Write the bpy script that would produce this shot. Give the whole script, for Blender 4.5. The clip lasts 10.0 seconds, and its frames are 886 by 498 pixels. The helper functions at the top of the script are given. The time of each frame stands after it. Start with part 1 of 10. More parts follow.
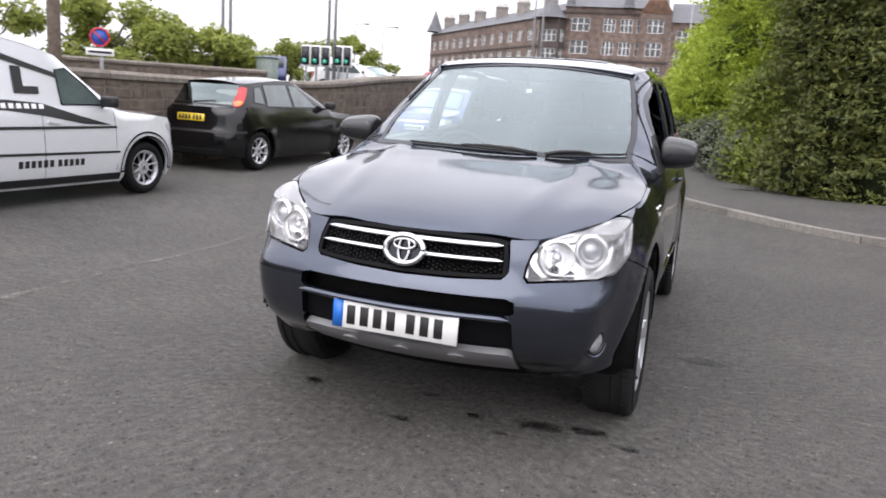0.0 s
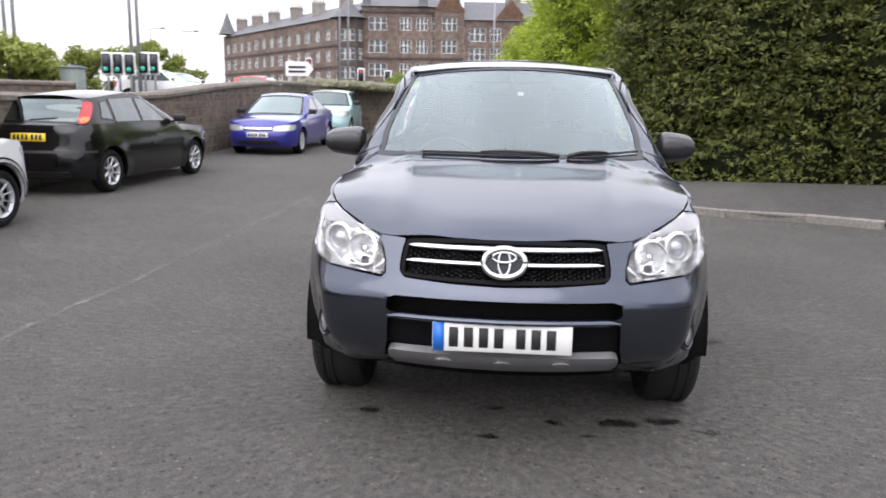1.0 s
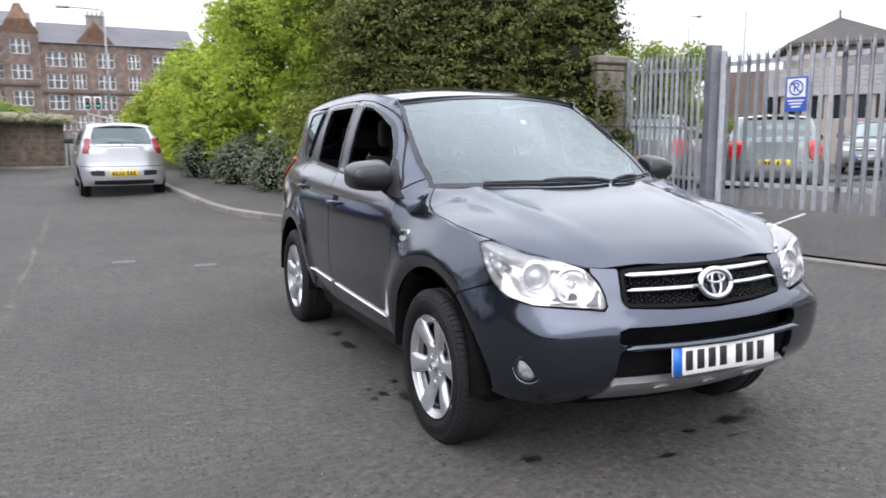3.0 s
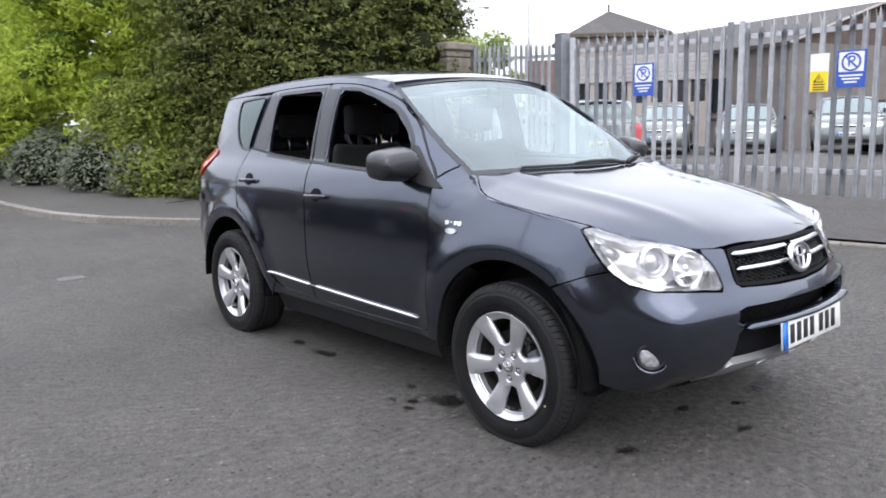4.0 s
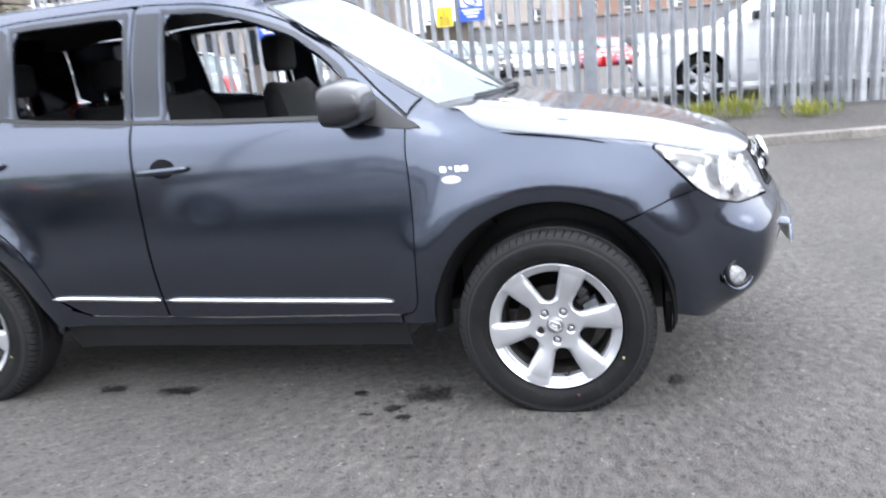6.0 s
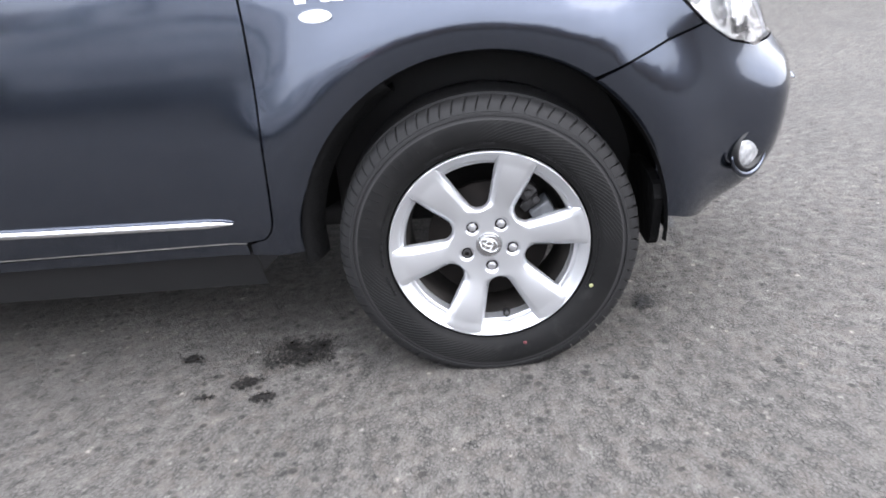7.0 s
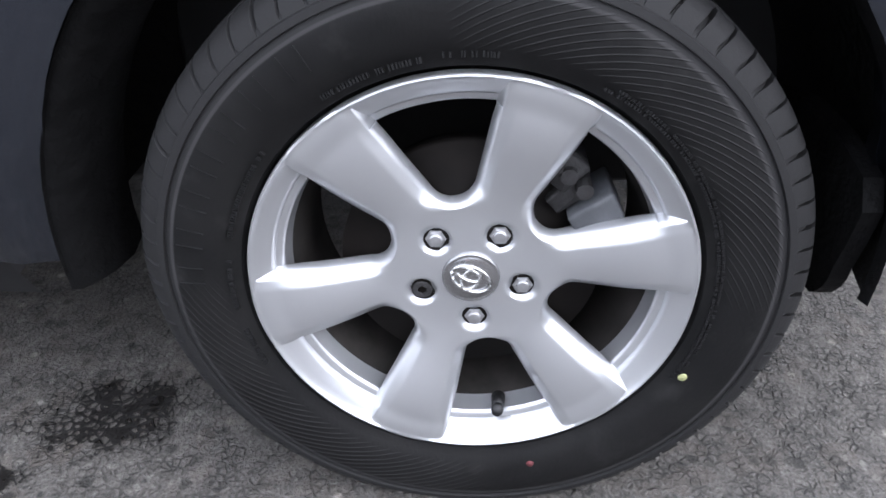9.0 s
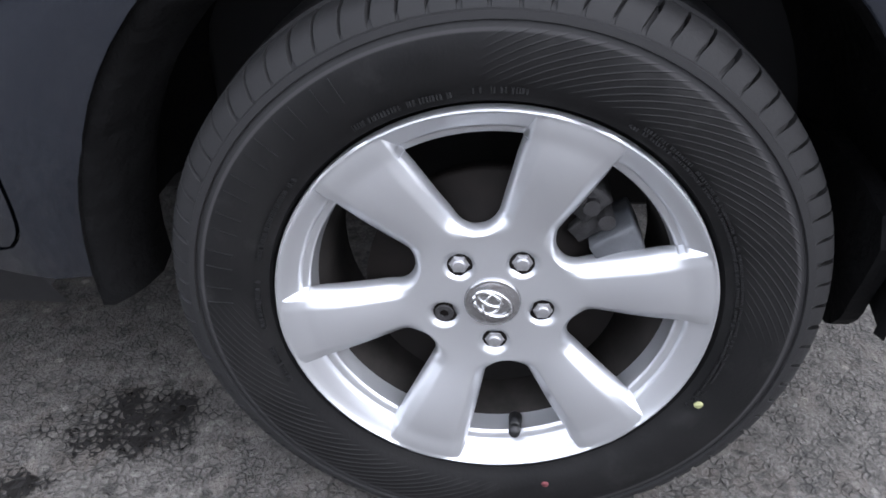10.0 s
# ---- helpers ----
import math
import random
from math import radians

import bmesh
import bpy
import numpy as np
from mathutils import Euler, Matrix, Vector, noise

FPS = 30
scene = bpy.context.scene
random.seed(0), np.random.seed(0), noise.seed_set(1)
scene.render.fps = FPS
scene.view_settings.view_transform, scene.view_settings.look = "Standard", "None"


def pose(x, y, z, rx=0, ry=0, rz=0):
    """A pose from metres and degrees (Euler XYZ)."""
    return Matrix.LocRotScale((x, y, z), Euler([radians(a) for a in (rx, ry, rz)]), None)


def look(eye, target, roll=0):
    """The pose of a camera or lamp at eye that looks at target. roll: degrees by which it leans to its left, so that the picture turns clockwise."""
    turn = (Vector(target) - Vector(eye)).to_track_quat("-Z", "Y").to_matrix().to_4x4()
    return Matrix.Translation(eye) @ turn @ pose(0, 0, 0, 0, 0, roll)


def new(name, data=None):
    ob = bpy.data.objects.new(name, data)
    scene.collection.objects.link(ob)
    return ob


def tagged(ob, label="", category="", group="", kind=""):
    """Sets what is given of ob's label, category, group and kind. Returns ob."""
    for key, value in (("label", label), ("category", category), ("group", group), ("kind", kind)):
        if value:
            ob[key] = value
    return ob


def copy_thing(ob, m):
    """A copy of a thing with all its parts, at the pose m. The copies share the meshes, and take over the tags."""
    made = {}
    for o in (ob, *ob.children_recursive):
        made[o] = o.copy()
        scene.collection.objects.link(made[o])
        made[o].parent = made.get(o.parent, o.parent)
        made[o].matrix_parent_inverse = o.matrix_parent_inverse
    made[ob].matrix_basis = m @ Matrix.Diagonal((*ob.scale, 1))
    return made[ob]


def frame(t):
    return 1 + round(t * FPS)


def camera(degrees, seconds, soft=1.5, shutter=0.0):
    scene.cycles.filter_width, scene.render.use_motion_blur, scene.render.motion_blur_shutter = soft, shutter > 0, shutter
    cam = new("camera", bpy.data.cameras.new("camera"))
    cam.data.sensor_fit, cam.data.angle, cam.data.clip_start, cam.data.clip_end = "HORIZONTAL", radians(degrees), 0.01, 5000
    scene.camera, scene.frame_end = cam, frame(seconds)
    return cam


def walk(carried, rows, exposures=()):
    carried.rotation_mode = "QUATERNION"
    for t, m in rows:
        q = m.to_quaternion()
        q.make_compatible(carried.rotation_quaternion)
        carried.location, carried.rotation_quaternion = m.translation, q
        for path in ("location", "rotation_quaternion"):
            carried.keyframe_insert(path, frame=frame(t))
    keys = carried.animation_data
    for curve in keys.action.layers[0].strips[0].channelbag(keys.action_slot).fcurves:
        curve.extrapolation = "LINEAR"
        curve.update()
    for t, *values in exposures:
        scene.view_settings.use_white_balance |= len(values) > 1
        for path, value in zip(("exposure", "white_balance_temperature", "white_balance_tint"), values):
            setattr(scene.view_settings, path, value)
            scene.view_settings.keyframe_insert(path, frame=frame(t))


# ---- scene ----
cam = camera(60.4, 10.0, soft=1.7, shutter=0.25)
METRES, EYE, TILT, LEAN, TURN = 8.81, 1.345, 0.0, 0.0, 19.3
ROWS = [
    (0.0, 0.0, 0.0, 0.0, 0.7, -11.06, -3.58),
    (0.5, -0.0601, 0.005, 0.0019, -6.63, -11.56, -2.42),
    (1.0, -0.1206, 0.0251, -0.0003, -14.13, -10.49, -0.92),
    (1.5, -0.1828, 0.0433, 0.0006, -22.04, -9.31, -0.68),
    (2.0, -0.2358, 0.0826, -0.0006, -30.06, -9.36, -0.49),
    (2.5, -0.2883, 0.1206, -0.0005, -36.38, -8.54, -0.16),
    (4.0, -0.3942, 0.2953, -0.0019, -60.15, -9.26, 1.36),
    (4.5, -0.4102, 0.3597, -0.0014, -67.39, -9.87, 2.15),
    (5.0, -0.4158, 0.4281, -0.0026, -75.7, -11.08, 2.72),
    (5.5, -0.3958, 0.4796, -0.0017, -81.93, -10.56, 4.76),
    (6.0, -0.3593, 0.5128, -0.0065, -96.57, -14.39, 5.31),
    (7.5, -0.1955, 0.4929, -0.0483, -110.47, -26.01, 3.5),
    (8.0, -0.1586, 0.4763, -0.0592, -107.65, -29.4, 1.51),
    (8.5, -0.1493, 0.471, -0.0629, -107.74, -32.19, 1.38),
    (9.0, -0.1479, 0.4688, -0.063, -106.74, -33.05, 1.07),
    (9.5, -0.1473, 0.4691, -0.0626, -105.72, -32.96, 0.94),
    (10.0, -0.1475, 0.4703, -0.0595, -105.4, -32.95, 0.41),
]
walk(cam, [(t, pose(1.09, -3.44, EYE, TILT, LEAN, TURN) @ pose(METRES * x, METRES * y, METRES * z, 90 + pitch, roll, yaw)) for t, x, y, z, yaw, pitch, roll in ROWS],
     [(0.0, 1.31, 6700, 16), (2.5, 1.33, 6500, 14), (4.5, 1.67, 6350, 13), (5.5, 2.12, 6250, 12), (7.5, 2.53, 6450, 14), (9.0, 2.10, 6180, 14.5), (10.0, 2.06, 6180, 14.5)])

# ---- light ----
world = bpy.data.worlds.new("overcast_sky")
scene.world = world
world.use_nodes = True
wn, wl = world.node_tree.nodes, world.node_tree.links
wn.clear()
w_out = wn.new("ShaderNodeOutputWorld")
w_bg = wn.new("ShaderNodeBackground")
w_sky = wn.new("ShaderNodeTexSky")
w_sky.sky_type = "NISHITA"
w_sky.sun_disc = False
w_sky.sun_elevation = radians(48)
w_sky.sun_rotation = radians(200)
w_sky.air_density, w_sky.dust_density, w_sky.ozone_density = 1.0, 1.0, 1.0
w_hue = wn.new("ShaderNodeHueSaturation")
w_hue.inputs["Saturation"].default_value = 0.22
w_bg.inputs["Strength"].default_value = 0.15
wl.new(w_sky.outputs["Color"], w_hue.inputs["Color"])
# cloud cover: three times as bright overhead as at the horizon
w_co = wn.new("ShaderNodeTexCoord")
w_sep = wn.new("ShaderNodeSeparateXYZ")
wl.new(w_co.outputs["Generated"], w_sep.inputs[0])
w_up = wn.new("ShaderNodeMapRange")
w_up.inputs["From Min"].default_value, w_up.inputs["From Max"].default_value = 0.0, 1.0
w_up.inputs["To Min"].default_value, w_up.inputs["To Max"].default_value = 3.3, 7.8
wl.new(w_sep.outputs["Z"], w_up.inputs["Value"])
w_no = wn.new("ShaderNodeTexNoise")
w_no.inputs["Scale"].default_value, w_no.inputs["Detail"].default_value = 2.2, 5
wl.new(w_co.outputs["Generated"], w_no.inputs["Vector"])
w_cl = wn.new("ShaderNodeMapRange")
w_cl.inputs["From Min"].default_value, w_cl.inputs["From Max"].default_value = 0.3, 0.7
w_cl.inputs["To Min"].default_value, w_cl.inputs["To Max"].default_value = 0.82, 1.18
wl.new(w_no.outputs["Fac"], w_cl.inputs["Value"])
w_mul = wn.new("ShaderNodeMath")
w_mul.operation = "MULTIPLY"
wl.new(w_up.outputs["Result"], w_mul.inputs[0])
wl.new(w_cl.outputs["Result"], w_mul.inputs[1])
w_tint = wn.new("ShaderNodeMix")
w_tint.data_type, w_tint.blend_type = "RGBA", "MULTIPLY"
w_tint.inputs[0].default_value = 1.0
w_tint.inputs[6].default_value = (0.93, 0.98, 1.06, 1)
wl.new(w_mul.outputs[0], w_tint.inputs[7])
w_mix = wn.new("ShaderNodeMix")
w_mix.data_type = "RGBA"
w_mix.inputs[0].default_value = 0.85
wl.new(w_hue.outputs["Color"], w_mix.inputs[6])
wl.new(w_tint.outputs[2], w_mix.inputs[7])
wl.new(w_mix.outputs[2], w_bg.inputs["Color"])
wl.new(w_bg.outputs["Background"], w_out.inputs["Surface"])

sun_data = bpy.data.lights.new("sun", "SUN")
sun_data.energy, sun_data.angle, sun_data.color = 0.5, radians(60), (1.0, 0.97, 0.92)
sun = new("sun", sun_data)
sun.matrix_world = look((-6, -16, 19), (0, 0, 0))


# ---- materials ----
def nodes_of(name):
    m = bpy.data.materials.new(name)
    m.use_nodes = True
    n, l = m.node_tree.nodes, m.node_tree.links
    return m, n, l, n["Principled BSDF"]


def mixed(n, l, a, b, fac):
    """Colour mix; a and b are colours or sockets, fac a socket or number."""
    x = n.new("ShaderNodeMix")
    x.data_type = "RGBA"
    for sock, v in ((x.inputs[6], a), (x.inputs[7], b), (x.inputs[0], fac)):
        if isinstance(v, bpy.types.NodeSocket):
            l.new(v, sock)
        elif isinstance(v, (int, float)):
            sock.default_value = v
        else:
            sock.default_value = (*v, 1) if len(v) == 3 else v
    return x.outputs[2]


def ramp(n, l, src, lo, hi):
    r = n.new("ShaderNodeMapRange")
    r.inputs["From Min"].default_value, r.inputs["From Max"].default_value = lo, hi
    l.new(src, r.inputs["Value"])
    return r.outputs["Result"]


def noise_tex(n, l, coord, scale, detail=4.0, rough=0.55):
    t = n.new("ShaderNodeTexNoise")
    t.inputs["Scale"].default_value, t.inputs["Detail"].default_value, t.inputs["Roughness"].default_value = scale, detail, rough
    l.new(coord, t.inputs["Vector"])
    return t.outputs["Fac"]


def cells(n, l, coord, scale, feature="F1", rand=1.0):
    t = n.new("ShaderNodeTexVoronoi")
    t.feature = feature
    t.inputs["Scale"].default_value = scale
    t.inputs["Randomness"].default_value = rand
    l.new(coord, t.inputs["Vector"])
    return t


def bumped(n, l, bsdf, height, strength, dist=0.01):
    b = n.new("ShaderNodeBump")
    b.inputs["Strength"].default_value, b.inputs["Distance"].default_value = strength, dist
    l.new(height, b.inputs["Height"])
    l.new(b.outputs["Normal"], bsdf.inputs["Normal"])
    return b


def material(name, color, rough=0.5, metal=0.0, var=0.12, scale=14.0, bump=0.0, bscale=60.0, coat=0.0, rvar=0.08, each=0.0, spec=0.5):
    """A surface with variation at two scales, uneven gloss and fine relief. each: how far single pieces differ."""
    m, n, l, p = nodes_of(name)
    co = n.new("ShaderNodeTexCoord").outputs["Object"]
    big, fine = noise_tex(n, l, co, scale * 0.12, 3), noise_tex(n, l, co, scale, 6)
    dark = [c * (1 - var) for c in color]
    light = [min(1, c * (1 + var)) for c in color]
    col = mixed(n, l, dark, light, ramp(n, l, fine, 0.3, 0.7))
    col = mixed(n, l, col, [c * (1 - var * 1.2) for c in color], ramp(n, l, big, 0.45, 0.85))
    if each:
        info = n.new("ShaderNodeObjectInfo")
        hsv = n.new("ShaderNodeHueSaturation")
        l.new(col, hsv.inputs["Color"])
        l.new(ramp_to(n, l, info.outputs["Random"], 1 - each, 1 + each), hsv.inputs["Value"])
        col = hsv.outputs["Color"]
    l.new(col, p.inputs["Base Color"])
    l.new(ramp_to(n, l, fine, max(0.02, rough - rvar), min(1, rough + rvar)), p.inputs["Roughness"])
    p.inputs["Metallic"].default_value = metal
    p.inputs["Specular IOR Level"].default_value = spec
    if coat:
        p.inputs["Coat Weight"].default_value, p.inputs["Coat Roughness"].default_value = coat, 0.03
    if bump:
        bumped(n, l, p, noise_tex(n, l, co, bscale, 5), bump, 0.01)
    return m


def ramp_to(n, l, src, lo, hi):
    r = n.new("ShaderNodeMapRange")
    r.inputs["To Min"].default_value, r.inputs["To Max"].default_value = lo, hi
    l.new(src, r.inputs["Value"])
    return r.outputs["Result"]


def times(n, l, a, b):
    m = n.new("ShaderNodeMath")
    m.operation = "MULTIPLY"
    l.new(a, m.inputs[0])
    l.new(b, m.inputs[1])
    return m.outputs[0]


def asphalt(name, low, high, stone, bump, tint=(1.0, 0.97, 0.94)):
    """Worn asphalt: single chippings in a dark binder, patches of wear and old stains."""
    m, n, l, p = nodes_of(name)
    co = n.new("ShaderNodeTexCoord").outputs["Object"]
    wob = n.new("ShaderNodeTexNoise")
    wob.inputs["Scale"].default_value, wob.inputs["Detail"].default_value = stone * 0.7, 3
    l.new(co, wob.inputs["Vector"])
    sc_ = n.new("ShaderNodeVectorMath")
    sc_.operation = "MULTIPLY_ADD"
    l.new(wob.outputs["Color"], sc_.inputs[0])
    sc_.inputs[1].default_value = (0.9 / stone,) * 3
    l.new(co, sc_.inputs[2])
    flat_co, co = co, sc_.outputs[0]
    v = cells(n, l, co, stone)
    v2 = cells(n, l, co, stone * 2.1)
    edge = cells(n, l, co, stone, "DISTANCE_TO_EDGE")
    patch, stain = noise_tex(n, l, flat_co, 0.55, 5, 0.6), noise_tex(n, l, flat_co, 3.3, 6, 0.65)
    filled = noise_tex(n, l, flat_co, stone * 0.33, 3, 0.6)
    sep = n.new("ShaderNodeSeparateColor")
    l.new(v.outputs["Color"], sep.inputs["Color"])
    sep2 = n.new("ShaderNodeSeparateColor")
    l.new(v2.outputs["Color"], sep2.inputs["Color"])
    c_lo, c_hi = [low * t for t in tint], [high * t for t in tint]
    col = mixed(n, l, c_lo, c_hi, sep.outputs[0])
    col = mixed(n, l, col, c_hi, ramp_to(n, l, sep2.outputs[1], 0.0, 0.45))
    joint = ramp(n, l, edge.outputs["Distance"], 0.01, 0.15)
    full = n.new("ShaderNodeMath")
    full.operation = "MAXIMUM"
    l.new(joint, full.inputs[0])
    l.new(ramp_to(n, l, ramp(n, l, filled, 0.40, 0.60), 0.22, 0.96), full.inputs[1])
    gap = full.outputs[0]
    grit = noise_tex(n, l, flat_co, stone * 5.5, 3, 0.75)
    col = mixed(n, l, col, [high * 1.5, high * 1.45, high * 1.38], ramp_to(n, l, ramp(n, l, grit, 0.60, 0.72), 0.0, 0.5))
    col = mixed(n, l, col, [low * 0.45, low * 0.42, low * 0.40], ramp_to(n, l, ramp(n, l, grit, 0.42, 0.30), 0.0, 0.6))
    chip = noise_tex(n, l, flat_co, stone * 2.3, 3, 0.7)
    col = mixed(n, l, col, [high * 1.45, high * 1.40, high * 1.34], ramp_to(n, l, ramp(n, l, chip, 0.54, 0.66), 0.0, 0.75))
    col = mixed(n, l, col, [low * 0.40, low * 0.38, low * 0.36], ramp_to(n, l, ramp(n, l, chip, 0.46, 0.34), 0.0, 0.85))
    col = mixed(n, l, [low * 0.42, low * 0.39, low * 0.365], col, gap)
    pit = noise_tex(n, l, flat_co, stone * 0.5, 2, 0.5)
    col = mixed(n, l, col, [low * 0.30, low * 0.29, low * 0.28], ramp_to(n, l, ramp(n, l, pit, 0.64, 0.72), 0.0, 0.85))
    pale = ramp_to(n, l, ramp(n, l, sep.outputs[2], 0.92, 1.0), 0.0, 0.4)
    col = mixed(n, l, col, [high * 1.7, high * 1.62, high * 1.5], pale)
    hsv = n.new("ShaderNodeHueSaturation")
    l.new(col, hsv.inputs["Color"])
    both = n.new("ShaderNodeMath")
    both.operation = "MULTIPLY"
    l.new(ramp_to(n, l, patch, 0.58, 1.42), both.inputs[0])
    l.new(ramp_to(n, l, stain, 0.62, 1.38), both.inputs[1])
    mid = noise_tex(n, l, flat_co, 26, 3, 0.7)
    fleck = cells(n, l, flat_co, 34)
    fsep = n.new("ShaderNodeSeparateColor")
    l.new(fleck.outputs["Color"], fsep.inputs["Color"])
    spot = n.new("ShaderNodeMath")
    spot.operation = "MULTIPLY"
    l.new(ramp(n, l, fleck.outputs["Distance"], 0.42, 0.22), spot.inputs[0])
    l.new(ramp(n, l, fsep.outputs[0], 0.69, 0.77), spot.inputs[1])
    rough_ = noise_tex(n, l, flat_co, 2.6, 4, 0.6)
    worn = ramp_to(n, l, ramp(n, l, rough_, 0.40, 0.62), 0.45, 1.0)
    tone = mixed(n, l, (1.0, 1.0, 1.0), (0.30, 0.30, 0.30), times(n, l, spot.outputs[0], worn))
    bright = n.new("ShaderNodeMath")
    bright.operation = "MULTIPLY"
    l.new(ramp(n, l, fleck.outputs["Distance"], 0.30, 0.12), bright.inputs[0])
    l.new(ramp(n, l, fsep.outputs[1], 0.88, 0.92), bright.inputs[1])
    tone = mixed(n, l, tone, (2.5, 2.5, 2.5), times(n, l, bright.outputs[0], worn))
    rust = times(n, l, ramp(n, l, fsep.outputs[2], 0.72, 0.80), worn)
    col = mixed(n, l, col, [high * 1.08, high * 0.92, high * 0.80], ramp_to(n, l, rust, 0.0, 0.35))
    l.new(col, hsv.inputs["Color"])
    tsep = n.new("ShaderNodeSeparateColor")
    l.new(tone, tsep.inputs["Color"])
    for s_ in (ramp_to(n, l, ramp(n, l, mid, 0.3, 0.7), 0.74, 1.26), tsep.outputs[0]):
        k_ = n.new("ShaderNodeMath")
        k_.operation = "MULTIPLY"
        l.new(both.outputs[0], k_.inputs[0])
        l.new(s_, k_.inputs[1])
        both = k_
    l.new(both.outputs[0], hsv.inputs["Value"])
    l.new(hsv.outputs["Color"], p.inputs["Base Color"])
    l.new(ramp_to(n, l, stain, 0.72, 0.95), p.inputs["Roughness"])
    h = n.new("ShaderNodeMath")
    h.operation = "MULTIPLY"
    l.new(gap, h.inputs[0])
    l.new(ramp_to(n, l, sep.outputs[1], 0.35, 1.0), h.inputs[1])
    relief = n.new("ShaderNodeMath")
    relief.operation = "MULTIPLY_ADD"
    l.new(chip, relief.inputs[0])
    relief.inputs[1].default_value = 0.9
    l.new(h.outputs[0], relief.inputs[2])
    bumped(n, l, p, relief.outputs[0], bump * 0.95, 0.008)
    return m


def glass(name, tint, body=0.0, gain=1.7, rough=0.0, most=1.0, shine=(0.84, 0.98, 0.98)):
    """A thin pane: tinted see-through, mirroring by Fresnel; body: share of the pane's own dark film."""
    m, n, l, p = nodes_of(name)
    n.remove(p)
    out = n["Material Output"]
    tr, gl = n.new("ShaderNodeBsdfTransparent"), n.new("ShaderNodeBsdfGlossy")
    tr.inputs["Color"].default_value = (*tint, 1)
    gl.inputs["Roughness"].default_value = rough
    gl.inputs["Color"].default_value = (*shine, 1)
    fr = n.new("ShaderNodeFresnel")
    fr.inputs["IOR"].default_value = 1.5
    k = n.new("ShaderNodeMath")
    k.operation, k.use_clamp = "MULTIPLY", True
    k.inputs[1].default_value = gain
    l.new(fr.outputs["Fac"], k.inputs[0])
    cap = n.new("ShaderNodeMath")
    cap.operation = "MINIMUM"
    cap.inputs[1].default_value = most
    l.new(k.outputs[0], cap.inputs[0])
    steep = n.new("ShaderNodeMath")
    steep.operation, steep.use_clamp = "MULTIPLY", True
    steep.inputs[1].default_value = 1.05
    l.new(fr.outputs["Fac"], steep.inputs[0])
    k = n.new("ShaderNodeMath")
    k.operation = "MAXIMUM"
    l.new(cap.outputs[0], k.inputs[0])
    l.new(steep.outputs[0], k.inputs[1])
    base = tr.outputs[0]
    if body:
        df, mx0 = n.new("ShaderNodeBsdfDiffuse"), n.new("ShaderNodeMixShader")
        df.inputs["Color"].default_value = (0.01, 0.012, 0.014, 1)
        mx0.inputs[0].default_value = body
        l.new(tr.outputs[0], mx0.inputs[1])
        l.new(df.outputs[0], mx0.inputs[2])
        base = mx0.outputs[0]
    mx = n.new("ShaderNodeMixShader")
    l.new(k.outputs[0], mx.inputs[0])
    l.new(base, mx.inputs[1])
    l.new(gl.outputs[0], mx.inputs[2])
    l.new(mx.outputs[0], out.inputs["Surface"])
    return m


def paint(name, color, metal=0.45, rough=0.28, film=0.06, spec=0.5, edge=1.0):
    """Car lacquer over fine metallic flake, with a faint film of road dust."""
    m, n, l, p = nodes_of(name)
    co = n.new("ShaderNodeTexCoord").outputs["Object"]
    flake = noise_tex(n, l, co, 900, 2)
    dust = noise_tex(n, l, co, 5, 6, 0.65)
    col = mixed(n, l, [c * 0.8 for c in color], [min(1, c * 1.25) for c in color], ramp(n, l, flake, 0.35, 0.65))
    col = mixed(n, l, col, (0.16, 0.15, 0.14), ramp_to(n, l, ramp(n, l, dust, 0.45, 0.9), 0.0, film))
    l.new(col, p.inputs["Base Color"])
    l.new(ramp_to(n, l, dust, rough - 0.06, rough + 0.1), p.inputs["Roughness"])
    p.inputs["Metallic"].default_value = metal
    p.inputs["Specular IOR Level"].default_value = spec
    p.inputs["Coat Weight"].default_value = 1.0
    p.inputs["Specular Tint"].default_value = (edge, edge, edge, 1)
    l.new(ramp_to(n, l, dust, 0.05, 0.11), p.inputs["Coat Roughness"])
    return m


def crumbled(name, col):
    """Broken joint filler: grains of it lie in the road's hollows, with bare road between."""
    m, n, l, p = nodes_of(name)
    co = n.new("ShaderNodeTexCoord").outputs["Object"]
    fine, coarse = noise_tex(n, l, co, 70, 3, 0.7), noise_tex(n, l, co, 6, 3, 0.6)
    s = n.new("ShaderNodeMath")
    l.new(fine, s.inputs[0])
    l.new(coarse, s.inputs[1])
    p.inputs["Base Color"].default_value = (*col, 1)
    p.inputs["Roughness"].default_value = 0.9
    bumped(n, l, p, fine, 0.8, 0.006)
    tr, mx = n.new("ShaderNodeBsdfTransparent"), n.new("ShaderNodeMixShader")
    l.new(ramp_to(n, l, ramp(n, l, s.outputs[0], 0.92, 1.12), 0.0, 0.8), mx.inputs[0])
    l.new(tr.outputs[0], mx.inputs[1])
    l.new(p.outputs[0], mx.inputs[2])
    l.new(mx.outputs[0], n["Material Output"].inputs["Surface"])
    return m


